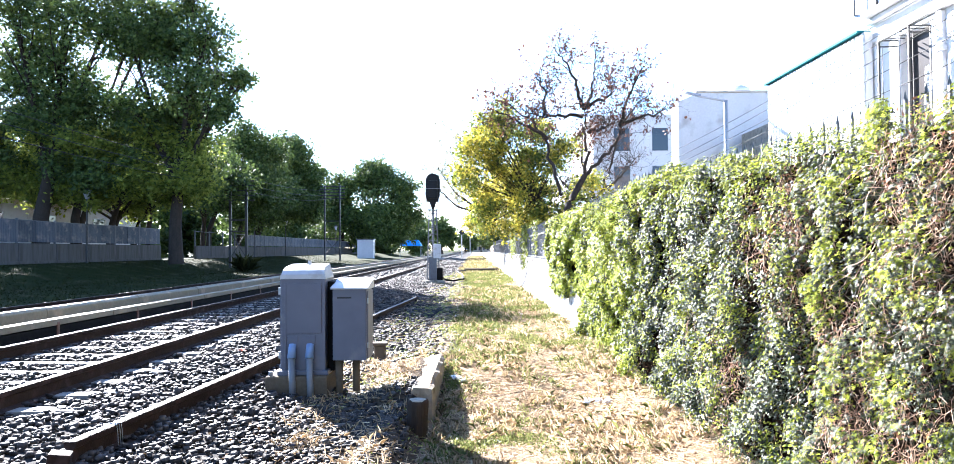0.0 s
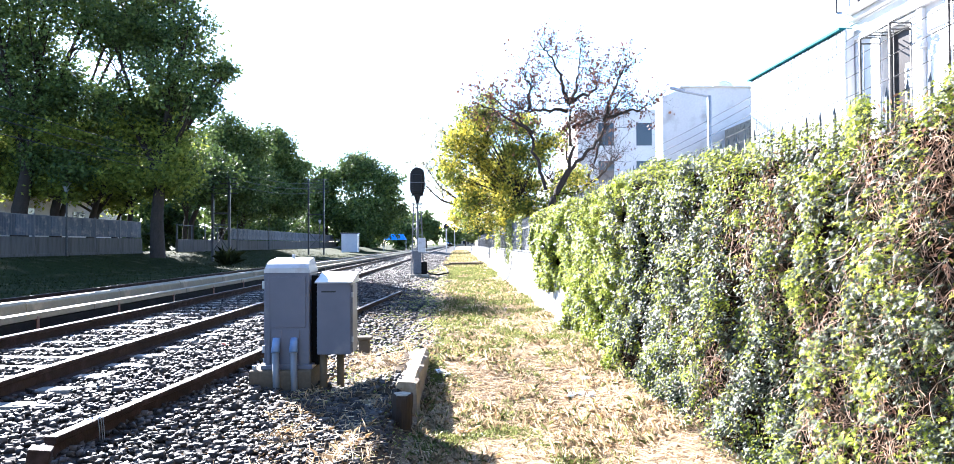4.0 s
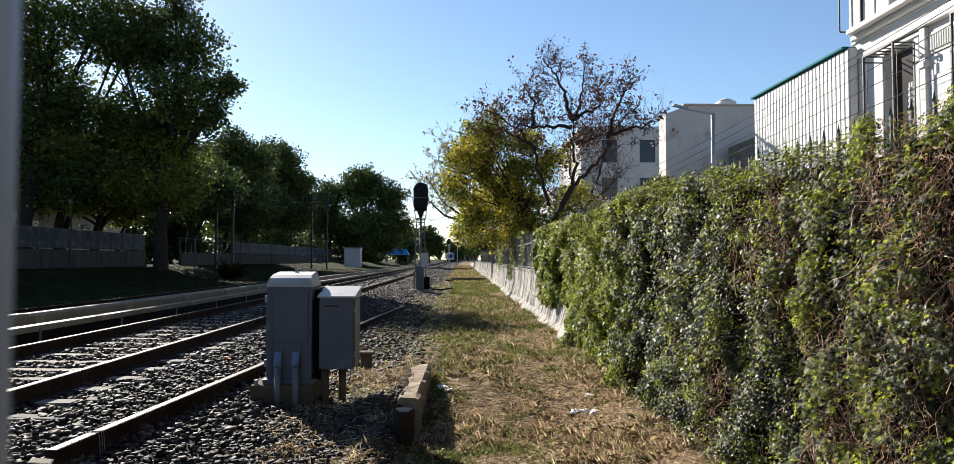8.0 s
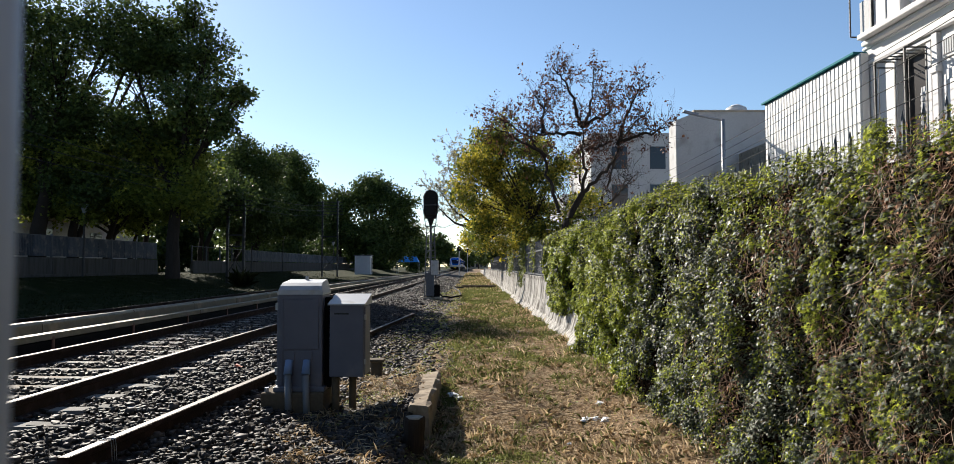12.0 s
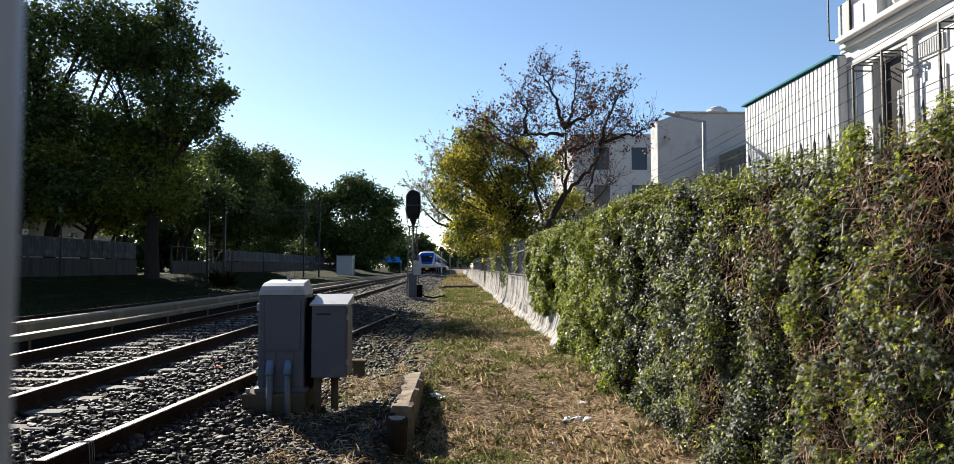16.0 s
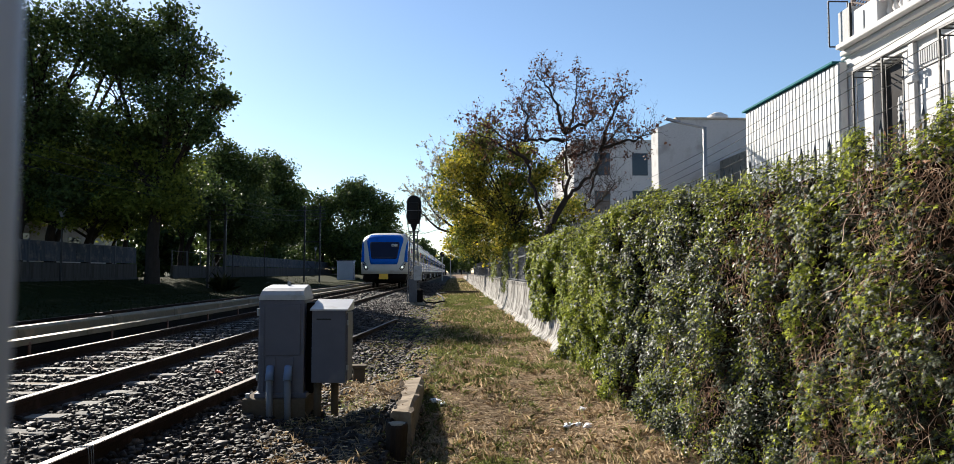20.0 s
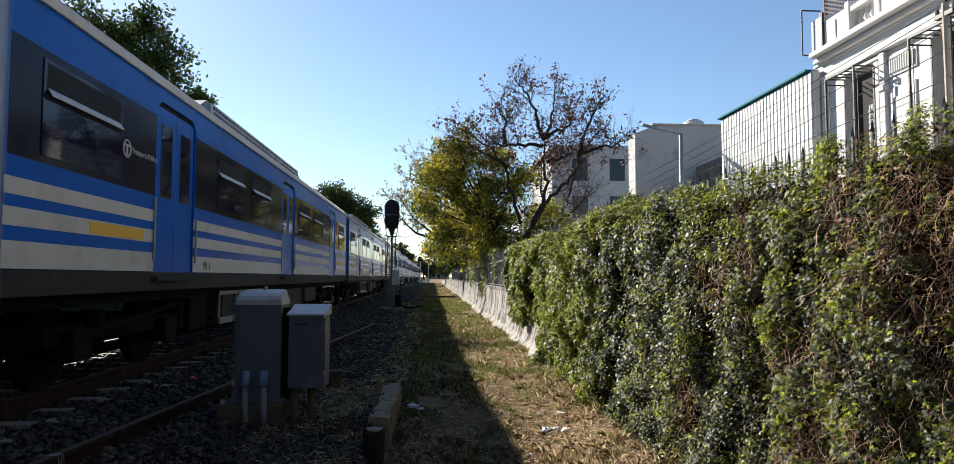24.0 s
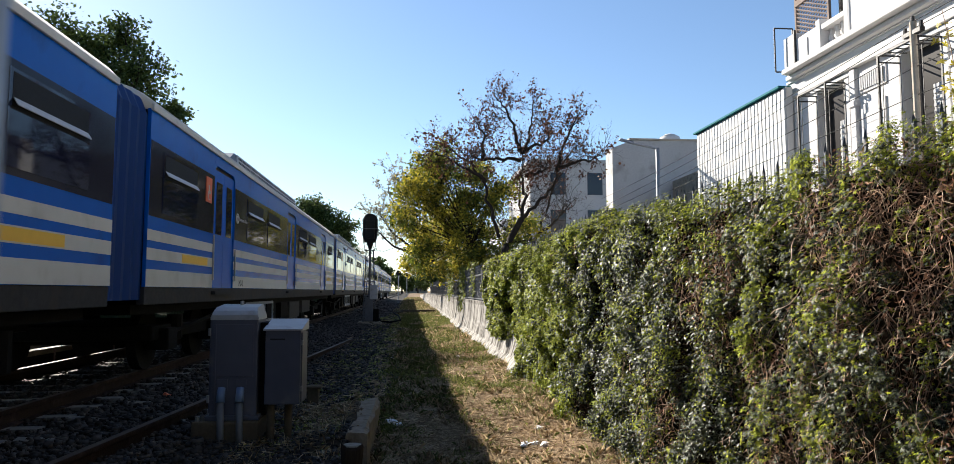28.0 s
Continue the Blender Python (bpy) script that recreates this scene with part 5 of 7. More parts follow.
    leafy_tree(rd, [(-22, 120, 0.5), (-22, 120, 3), (-22, 120, 5)],
               crown([(-21.9, 118.5, 11.2, 3.0), (-22.2, 120, 6.7, 3.7), (-19.3, 121.5, 3.7, 2.9), (-24.3, 120.8, 8.8, 2.3)], 13), SHADELEAF, 0.46, 36, 107, r0=0.4, group="far trees")
    # the belt of trees behind them
    for i, (x, y, h, w) in enumerate(((-38, 40, 10, 5), (-36, 52, 11, 5), (-34, 66, 11, 5), (-33, 80, 12, 5), (-31, 95, 12, 5), (-29, 108, 12, 5), (-44, 30, 10, 5), (-30, 140, 14, 6), (-20, 150, 12, 6), (-14, 165, 11, 5))):
        leafy_tree("tree in the dark belt beyond the wall", [(x, y, 0.5), (x, y, 2), (x, y, 4)],
                   crown([(x, y, h * 0.66, w * 0.55), (x + 2, y - 3, h * 0.36, w * 0.55), (x - 1, y + 4, h * 0.42, w * 0.6), (x + 1, y + 5, h * 0.2, w * 0.45), (x + 1, y - 3, h * 0.16, w * 0.45)], 9), SHADELEAF, 0.62, 24, 150 + i, r0=0.3, group="far trees")
    for i, (x, y, h, w) in enumerate(((-9.5, 210, 11, 4.5), (-14, 260, 13, 7), (-24, 300, 15, 9), (-4, 330, 9, 6), (10, 340, 12, 8), (4, 400, 11, 9))):
        leafy_tree("far hazy tree near the end of the straight", [(x, y, -0.3), (x, y, 2), (x, y, 4)],
                   [(x, y, h * 0.62, w * 0.8, w * 0.7, h * 0.36, 90), (x + w * 0.4, y, h * 0.42, w * 0.5, w * 0.5, h * 0.25, 50)], SHADELEAF, 1.05, 22, 130 + i, r0=0.4, group="far trees")
    # along the street
    tufts = np.random.default_rng(140)
    loose = []
    while len(loose) < 125:
        x, z = tufts.uniform(-0.7, 5.6), tufts.uniform(1.7, 7.3)
        roof = np.interp(x, [-0.7, 0.2, 1.7, 3.0, 4.4, 5.6], [4.8, 6.4, 7.3, 6.3, 5.2, 3.6])
        floor_z = np.interp(x, [-0.7, 0.2, 1.2, 5.6], [3.6, 2.2, 1.6, 1.8])
        if floor_z < z < roof and tufts.random() < np.interp(x, [3.0, 5.0], [1.0, 0.5]):
            loose.append((x, 30 + tufts.uniform(-1.5, 1.5), z, tufts.uniform(0.26, 0.52)))
    leafy_tree("autumn street tree with green and golden leaves", [(2.6, 30, 0.3), (2.6, 30, 2), (2.5, 30, 3.2)],
               crown(loose, 15), OLIVELEAF, 0.13, 20, 141, r0=0.17, thin=0.2, second=GOLDLEAF)
    leafy_tree("golden street tree further along the fence", [(2.6, 46, 0.3), (2.6, 46, 2), (2.5, 46, 3)],
               crown([(1.2, 46, 4.4, 1.3), (0.5, 46, 2.9, 0.9), (2.6, 46, 2.9, 1.2), (2.2, 46, 5.6, 1.2)], 22), GOLDLEAF, 0.19, 40, 142, r0=0.2)
    y = 24
    sparse_tree("nearly bare street tree with a few russet leaves", (2.9, y, 0.3),
                [[(2.9, y, 0.3), (2.95, y, 1.6), (3.2, y, 2.6), (3.75, y, 3.55)],
                 [(3.75, y, 3.55), (3.85, y, 4.3), (3.7, y, 5), (3.75, y, 5.8)],
                 [(3.75, y, 5.8), (3.5, y, 6.6), (3.2, y, 7.4), (2.8, y, 8)],
                 [(3.75, y, 5.8), (4.1, y, 6.3), (4.25, y, 7.2), (4.35, y, 8.1)],
                 [(3.75, y, 3.55), (4.4, y, 4.2), (4.85, y, 4.7), (5.05, y, 5.4), (5.6, y, 6), (6.1, y, 6.4)],
                 [(4.95, y, 5.2), (5.1, y, 6), (5.5, y, 6.9)],
                 [(5.0, y, 5.3), (5.8, y, 5.5), (6.5, y, 5.7)],
                 [(3.75, y, 5.8), (4.7, y, 6.3), (5.0, y, 7.0)],
                 [(2.5, y, 4.8), (1.7, y, 5.2), (0.7, y, 5.6)],
                 [(3.9, y, 5), (4.4, y, 5.2), (4.9, y, 5.4)],
                 [(3.75, y, 5.6), (3, y, 5.6), (2.4, y, 5.6), (1.6, y, 5.9)],
                 [(2.95, y, 2.9), (2.7, y, 3.9), (2.5, y, 4.8), (2.1, y, 5.5), (1.4, y, 6.1), (0.8, y, 6.4)],
                 [(2.4, y, 5.6), (2.5, y, 6.4), (2.2, y, 7)]], 0.125, 146, BROWNLEAF, 0.10, 4800, 24, 0.52)
    y = 33
    sparse_tree("bare grey street tree behind", (5.6, y, 0.3),
                [[(5.6, y, 0.3), (5.6, y, 2.2), (5.7, y, 3.2)], [(5.7, y, 3.2), (6.2, y, 4.6), (6.6, y, 6.4)], [(5.7, y, 3.2), (5.0, y, 4.6), (4.9, y, 6.2)], [(5.8, y, 3.6), (6.9, y, 4.4), (7.8, y, 5.4)], [(5.6, y, 3.0), (4.6, y, 3.8), (4.0, y, 4.6)]],
                0.17, 147, BROWNLEAF, 0.10, 900, 26, 0.9)
    y = 58
    sparse_tree("tall pale tree with sparse silvery leaves", (3.3, y, 0.0),
                [[(3.3, y, 0.0), (3.1, y, 1.8), (2.2, y, 3.2), (0.8, y, 4.2)], [(0.8, y, 4.2), (-0.6, y, 6.6), (-1.9, y, 9.2)], [(0.8, y, 4.2), (-1.4, y, 5.6), (-3.0, y, 8.0)], [(0.8, y, 4.4), (0.1, y, 7.5), (-0.3, y, 10.2)], [(0.6, y, 4.0), (-1.4, y, 4.6), (-2.7, y, 5.8)], [(0.8, y, 4.5), (1.2, y, 8.0), (1.0, y, 10.4)]],
                0.24, 148, SILVERLEAF, 0.2, 5200, 12, 1.5)


# ---- the far side ----
def far_wall():
    base_mesh = bpy.data.meshes.new("wall_slab")
    bm = block(-0.09, 0.09, 0.015, 2.985, 0.3, 1.56, 0.012)
    block(0.05, 0.16, 0.0, 2.985, 0.3, 0.72, 0.02, bm)
    bm.to_mesh(base_mesh)
    bm.free()
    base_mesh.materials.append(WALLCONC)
    sheet = bpy.data.meshes.new("sheet_panel")
    rings = []
    ys = np.linspace(0.03, 1.47, 25)
    for z in (1.62, 2.62):
        rings.append([(0.02 + 0.012 * (i % 2), y, z) for i, y in enumerate(ys)] + [(-0.01, ys[-1], z), (-0.01, ys[0], z)])
    bm = loft(rings)
    bm.to_mesh(sheet)
    bm.free()
    sheet.materials.append(PANELM)
    for i in range(40):
        y = 18 + i * 3.0
        if 48 <= y < 53:
            continue
        th = tagged(empty("wall_unit", pose(-21, y, 0)), "stained concrete wall unit topped with grey-blue sheet panels", "wall", group="wall units")
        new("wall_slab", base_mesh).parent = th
        part("post", block(-0.04, 0.05, -0.04, 0.04, 1.5, 2.72), FENCEGREY, th)
        part("top_rail", block(-0.02, 0.02, 0.04, 2.98, 2.62, 2.66), FENCEGREY, th)
        if not 53 <= y < 64:
            for k in (0, 1):
                ob = new("sheet_panel", sheet)
                ob.parent, ob.location = th, (0, k * 1.5, 0)
    # low white house behind the wall
    th = tagged(empty("low_house", pose(-30, 44, 0.5)), "low pale house with flat roof behind the wall", "house")
    part("wall", block(-5, 4, -9, 12, 0, 3.4, 0.02), GREYWALL, th)
    part("roof", block(-5.2, 4.3, -9.2, 12.2, 3.4, 3.62, 0.02), CONCRETE, th)
    for y in (-6, -1, 5):
        part("window", block(4.0, 4.03, y, y + 1.6, 2.1, 2.9, 0.005), GLASS, th)


def lattice_mast(x, y, h, label, w=0.5):
    th = tagged(empty("lattice_mast", pose(x, y, 0.4)), label, "mast", group="line-side masts")
    for s in (-1, 1):
        part("upright", block(s * w - 0.07, s * w + 0.07, -0.07, 0.07, -0.3, h), DARKIRON, th)
    for z0, z1, f in ((0.3, 1.9, 1), (0.3, 1.9, -1)):
        part("brace", rod((-w * f, 0, z0), (w * f, 0, z1), 0.03, sides=6), DARKIRON, th)
    part("cross_bar", block(-w, w, -0.04, 0.04, h * 0.5, h * 0.5 + 0.1), DARKIRON, th)
    part("cross_bar", block(-w, w, -0.04, 0.04, 1.9, 1.98), DARKIRON, th)
    for k in range(5):
        part("cross_arm", block(-w - 0.5, w + 0.5, -0.03, 0.03, h - 0.15 - 0.3 * k, h - 0.08 - 0.3 * k), DARKIRON, th)
    return th


def far_things():
    lattice_mast(-14.6, 44.5, 5.2, "dark iron lattice mast with cross arms beside the line")
    lattice_mast(-14.0, 71, 7.2, "dark iron lattice mast with cross arms beside the line", 0.75)
    for x, y, h in ((-20.2, 37.5, 4.1), (-20.2, 66, 4.0), (-20.2, 77, 4.1), (-20.2, 105, 4.4)):
        th = tagged(empty("street_lamp", pose(x, y, 0.5)), "old-fashioned lantern on a slim dark post by the wall", "street lamp", group="lantern posts")
        part("post", rod((0, 0, 0), (0, 0, h - 0.7), 0.06, 0.04, 8), DARKIRON, th)
        part("lantern", rod((0, 0, h - 0.7), (0, 0, h - 0.25), 0.09, 0.24, 6), GALV, th, "pale glass lantern")
        part("cap", rod((0, 0, h - 0.25), (0, 0, h), 0.26, 0.03, 6), DARKIRON, th)
    th = tagged(empty("signal_hut", pose(-13.8, 92, 0.1)), "pale grey metal equipment hut beside the line", "hut")
    part("body", block(-1.0, 1.0, -0.9, 0.9, 0, 2.35, 0.03), ROOFGREY, th)
    part("roof", block(-1.1, 1.1, -1.0, 1.0, 2.35, 2.47, 0.03), GREYPAINT, th)
    part("door", block(1.0, 1.02, -0.45, 0.45, 0.1, 2.1, 0.01), GREYPAINT, th)
    th = tagged(empty("market_tent", pose(-11.3, 128, -0.2)), "bright blue canvas canopy on thin poles far off", "canopy")
    part("canopy", loft([[(-2, -1.5, 2.1), (2, -1.5, 2.1), (2, 1.5, 2.1), (-2, 1.5, 2.1)], [(-1.5, -0.2, 3.1), (1.5, -0.2, 3.1), (1.5, 0.2, 3.1), (-1.5, 0.2, 3.1)]]), TARP, th)
    for sx in (-1.9, 1.9):
        for sy in (-1.4, 1.4):
            part("pole", rod((sx, sy, 0), (sx, sy, 2.12), 0.04, sides=6), GALV, th)
    th = tagged(empty("culvert_head", pose(1.0, 44, -0.3)), "low concrete culvert head beyond the signal", "culvert")
    part("slab", block(-1.6, 0.5, -0.2, 0.2, -0.1, 0.25, 0.03), MUDDY, th)
    # crossing furniture far off
    for x, y, h in ((-2.0, 118, 4.2), (-0.8, 150, 4.6)):
        th = tagged(empty("railway_signal", pose(x, y, -0.28)), "distant black signal on a slim post", "signal")
        part("post", rod((0, 0, 0), (0, 0, h), 0.08, sides=8), GALV, th)
        part("head", rod((0, -0.1, h + 0.1), (0, 0.1, h + 0.1), 0.42, sides=14), BLACK, th)
    th = tagged(empty("station_building", pose(2.0, 430, -0.3)), "pale low building with grey roof far down the line", "building")
    part("wall", block(-5, 8, 0, 8, 0, 4.2, 0.05), OLDCONC, th)
    part("roof", loft([[(-6, -1, 4.2), (9, -1, 4.2), (9, 9, 4.2), (-6, 9, 4.2)], [(-3, 3.5, 7), (6, 3.5, 7), (6, 4.5, 7), (-3, 4.5, 7)]]), ROOFGREY, th)
    for k in range(5):
        part("window", block(-4 + k * 2.4, -2.8 + k * 2.4, -0.04, 0, 1.2, 3.4), GLASS, th)
    rng = np.random.default_rng(64)
    n = 150
    C = np.stack([rng.normal(0, 0.22, n), rng.normal(0, 0.22, n), rng.uniform(0.0, 0.25, n)], 1)
    th = tagged(empty("spiky_bush", pose(-14.0, 43.6, -0.14)), "dark spiky bush at the foot of the lattice mast", "bush")
    hang("spiky_clump", blades("spiky_clump", C, np.full(n, 0.75), np.full(n, 0.035), rng, 1.6), BANKBLADE, th)["kind"] = "stuff"
    # overhead line-side wires
    for z, dz in ((5.6, 0.0), (5.3, -0.15), (5.0, -0.3)):
        pts = [(-15.5, -6, z + 1.2 + dz), (-15, 18, z - 0.5 + dz), (-14.6, 44.5, z + 0.3 + dz), (-14.3, 58, z + 0.1 + dz), (-14, 71, z + 1.6 + dz)]
        t = tube_arrays(np.concatenate([bez(np.array(pts[0]), np.array(pts[1]), np.array(pts[2]), 10), bez(np.array(pts[2]), np.array(pts[3]), np.array(pts[4]), 8)[1:]]), np.full(17, 0.014), 4)
        tagged(hang("overhead_wire", quad_mesh("overhead_wire", *t), BLACK), "thin dark line-side wire", "wire", group="line-side wires")


# ---- street side: house, sheet wall, gable, lamp ----
def street():
    ob = part("pavement", block(2.05, 12, -8, 160, -0.3, 0.3), PAVING)
    tagged(ob, "grey paved street behind the fence", "pavement", kind="structure")
    # two added walls out of view; they hold back sky fill and bounce
    ob = part("fill_blocker_south", block(-1.5, 13, -4.4, -4.0, -0.6, 9.0), FILLBLOCK)
    tagged(ob, "added unseen dark wall behind the camera, blocks fill light", "wall", kind="structure")
    ob = part("fill_blocker_east", block(2.0, 2.25, -4.0, 1.95, -0.6, 2.0), FILLBLOCK)
    tagged(ob, "added unseen dark wall beside the camera, blocks fill light", "wall", kind="structure")


def balusters(th, y0, y1, x, z0, z1, n):
    for k in range(n):
        y = y0 + (y1 - y0) * (k + 0.5) / n
        h = z1 - z0
        bm = loft([[(x + r * math.cos(a), y + r * math.sin(a), z0 + h * f) for a in np.linspace(0, 6.283, 9)[:-1]] for f, r in ((0, 0.05), (0.12, 0.05), (0.2, 0.03), (0.4, 0.065), (0.7, 0.032), (0.88, 0.05), (1, 0.05))])
        part("baluster", bm, WHITEWALL, th, "", True)


def house():
    X = 7.8
    th = tagged(empty("white_house", pose(X, 14.1, 0.3)), "white rendered house with heavy cornice, balustrade and tall windows", "house")

    def b(name, x0, x1, y0, y1, z0, z1, mat=WHITEWALL, bev=0.01, label="", parent=None):
        return part(name, block(x0, x1, y0 - 14.1, y1 - 14.1, z0 - 0.3, z1 - 0.3, bev), mat, parent or th, label)
    wins = [12.45, 10.08, 7.7, 5.3]
    edges = [14.1] + [e for w in wins for e in (w + 0.43, w - 0.43)] + [-2.0]
    for y1, y0 in zip(edges[0::2], edges[1::2]):
        b("wall_pier", 0, 0.5, y0, y1, 0.3, 5.35, bev=0)
    for w in wins:
        b("wall_lintel", 0, 0.5, w - 0.43, w + 0.43, 4.86, 5.35, bev=0)
        b("window", 0.13, 0.16, w - 0.43, w + 0.43, 1.3, 4.86, DIMPANE, 0, "dark tall window")
        b("window_head", -0.06, 0.0, w - 0.62, w + 0.62, 4.90, 4.97)
        for s in (-1, 1):
            b("surround", -0.035, 0.0, *sorted((w + s * 0.43, w + s * 0.56)), 1.3, 4.90)
        sh = b("shutter", 0.06, 0.09, w - 0.42, w - 0.12, 1.4, 4.2, GREYWALL, 0.004, "pale louvred shutter leaf")
        for k in range(16):
            b("slat", 0.035, 0.065, w - 0.40, w - 0.14, 2.55 + k * 0.1, 2.60 + k * 0.1, GREYWALL, 0, "", sh)
        if w > 9:
            b("air_conditioner", -0.30, 0.05, w - 0.02, w + 0.40, 2.25, 2.62, GREYWALL, 0.01, "grey window air-conditioner")
        # iron guard: two side leaves and a top grille
        cage = b("iron_guard", -0.42, -0.39, w - 0.44, w + 0.46, 4.80, 4.83, DARKIRON, 0, "dark iron window guard")
        for yy in (w - 0.44, w + 0.46):
            for x in (-0.405, -0.03):
                b("guard_bar", x - 0.016, x + 0.016, yy - 0.016, yy + 0.016, 2.0, 4.83, DARKIRON, 0, "", cage)
            for z in (2.05, 4.70, 4.81):
                b("guard_bar", -0.40, -0.03, yy - 0.008, yy + 0.008, z, z + 0.022, DARKIRON, 0, "", cage)
            b("guard_bar", -0.345, -0.335, yy - 0.005, yy + 0.005, 2.05, 4.7, DARKIRON, 0, "", cage)
        for k in range(4):
            yy = w - 0.28 + 0.19 * k
            b("top_bar", -0.40, -0.03, yy - 0.006, yy + 0.006, 4.81, 4.825, DARKIRON, 0, "", cage)
    for w in (11.26, 8.89, 6.5):
        b("frieze_panel", -0.025, 0.0, w - 0.36, w + 0.36, 4.50, 4.86)
        for k in range(11):
            yy = w - 0.31 + k * 0.058
            b("flute", -0.05, -0.025, yy, yy + 0.034, 4.55, 4.80, GREYWALL, 0.004)
        b("panel_moulding", -0.03, 0.0, w - 0.32, w + 0.32, 2.0, 4.30)
        b("inner_panel", -0.05, -0.03, w - 0.22, w + 0.22, 2.15, 4.12, bev=0.02)
        b("pilaster", -0.08, 0.0, w + 0.40, w + 0.54, 0.6, 4.97)
        b("pilaster_cap", -0.11, 0.0, w + 0.37, w + 0.57, 4.30, 4.40)
    b("corner_pilaster", -0.07, 0.0, 13.62, 14.12, 0.3, 5.05)
    b("moulding", -0.11, 0.0, -2, 13.75, 4.99, 5.08, bev=0.02)
    b("frieze_band", -0.03, 0.5, -2, 14.0, 5.35, 5.40)
    b("bed_moulding", -0.13, 0.5, -2, 13.85, 5.38, 5.48, bev=0.03)
    b("cornice_lip", -0.27, 0.5, -2, 13.74, 5.48, 5.58, bev=0.02)
    b("parapet", 0.0, 0.3, 12.80, 13.66, 5.58, 6.20)
    b("parapet_post", -0.04, 0.32, 12.70, 12.84, 5.58, 6.28)
    b("parapet", 0.0, 0.3, 8.4, 11.95, 5.58, 6.40)
    b("parapet_scroll", -0.03, 0.3, 11.80, 11.98, 5.58, 6.62, bev=0.05)
    b("parapet", 0.0, 0.3, -2, 7.2, 5.58, 6.40)
    for y0, y1 in ((11.97, 12.71), (7.2, 8.4)):
        b("balustrade_base", 0.0, 0.3, y0, y1, 5.58, 5.74)
        b("balustrade_rail", -0.02, 0.32, y0, y1, 6.06, 6.16)
        balusters(th, y0 - 14.1, y1 - 14.1, 0.15, 5.44, 5.77, 4)
    b("end_pier", 0.0, 0.30, 13.66, 14.1, 5.58, 6.36, GREYWALL, label="stained pale end pier")
    b("drain_pipe", -0.05, 0.0, 13.60, 13.65, 5.58, 6.4, DARKIRON)
    b("thin_pipe", -0.02, 0.0, 13.18, 13.21, 5.62, 6.1, GREYWALL)
    b("rear_mass", 0.5, 7, -2, 14.1, 0.3, 5.57, WHITEWALL, 0)
    # set-back upper room with a lattice screen
    b("upper_wall", 1.3, 5.5, -2, 13.0, 5.6, 9.5, GREYWALL, 0)
    b("dark_opening", 1.2, 1.3, 13.0, 14.0, 6.2, 9.5, BLACK, 0)
    scr = b("screen_frame", 0.96, 1.03, 14.0, 15.3, 7.58, 7.72, WOODLATH, 0.004, "weathered lattice screen")
    for y in (14.0, 15.27):
        b("screen_post", 0.97, 1.03, y, y + 0.06, 5.6, 9.5, WOODLATH, 0, "", scr)
    for k in range(40):
        z = 5.7 + k * 0.095
        for s in (0, 1):
            p = (0.99 + 0.02 * s, 14.02 - 14.1, z - 0.3 + (0.6 if s else 0))
            q = (0.99 + 0.02 * s, 15.28 - 14.1, z - 0.3 + (0 if s else 0.6))
            part("lath", rod(p, q, 0.019, sides=4), WOODLATH, scr)
    fr = tagged(empty("bracket_frame", pose(8.0, 14.2, 5.6)), "thin dark rectangular iron frame hung out from the house corner", "frame")
    pts = [(0.06, 0, 0.1), (-0.34, 0, 0.1), (-0.34, 0, 1.05), (0.06, 0, 1.05), (0.06, 0, 0.1)]
    for p, q in zip(pts, pts[1:]):
        part("frame_bar", rod(p, q, 0.016, sides=6), DARKIRON, fr)
    for k in range(9):
        part("wire_strand", rod((-0.34, 0, 0.2 + 0.1 * k), (-0.37, 0, 0.2 + 0.1 * k), 0.008, sides=4), DARKIRON, fr)
    # service mast and wires
    ms = tagged(empty("service_mast", pose(7.0, 9.2, 0.3)), "slim grey service mast with insulators before the house", "mast")
    part("pole", rod((0, 0, 0), (0, 0, 4.55), 0.035, 0.05, 10), CONCRETE, ms)
    part("cross_arm", block(-0.04, 0.04, -0.18, 0.18, 4.36, 4.42), DARKIRON, ms)
    for dy, z in ((-0.16, 4.46), (0.0, 4.58), (0.16, 4.46), (0.05, 4.2)):
        part("insulator", rod((0, dy, z - 0.05), (0, dy, z + 0.05), 0.035, 0.025, 8), DARKIRON, ms)
    for i, (z0, z1) in enumerate(((4.85, 4.45), (4.75, 4.1), (4.5, 3.85), (4.2, 3.55), (3.8, 3.4))):
        a, c = np.array([7.0, 9.2, z0]), np.array([6.95 - 0.1 * i, 25.6, z1])
        q = bez(a, (a + c) / 2 - [0, 0, 0.25], c, 14)
        q2 = bez(np.array([6.7, -3, z0 + 0.5]), np.array([6.8, 4, z0 - 0.1]), a, 8)
        tagged(hang("service_wire", quad_mesh("service_wire", *tube_arrays(np.concatenate([q2, q[1:]]), np.full(21, 0.007), 4)), BLACK), "thin dark service wire along the street front", "wire", group="service wires")


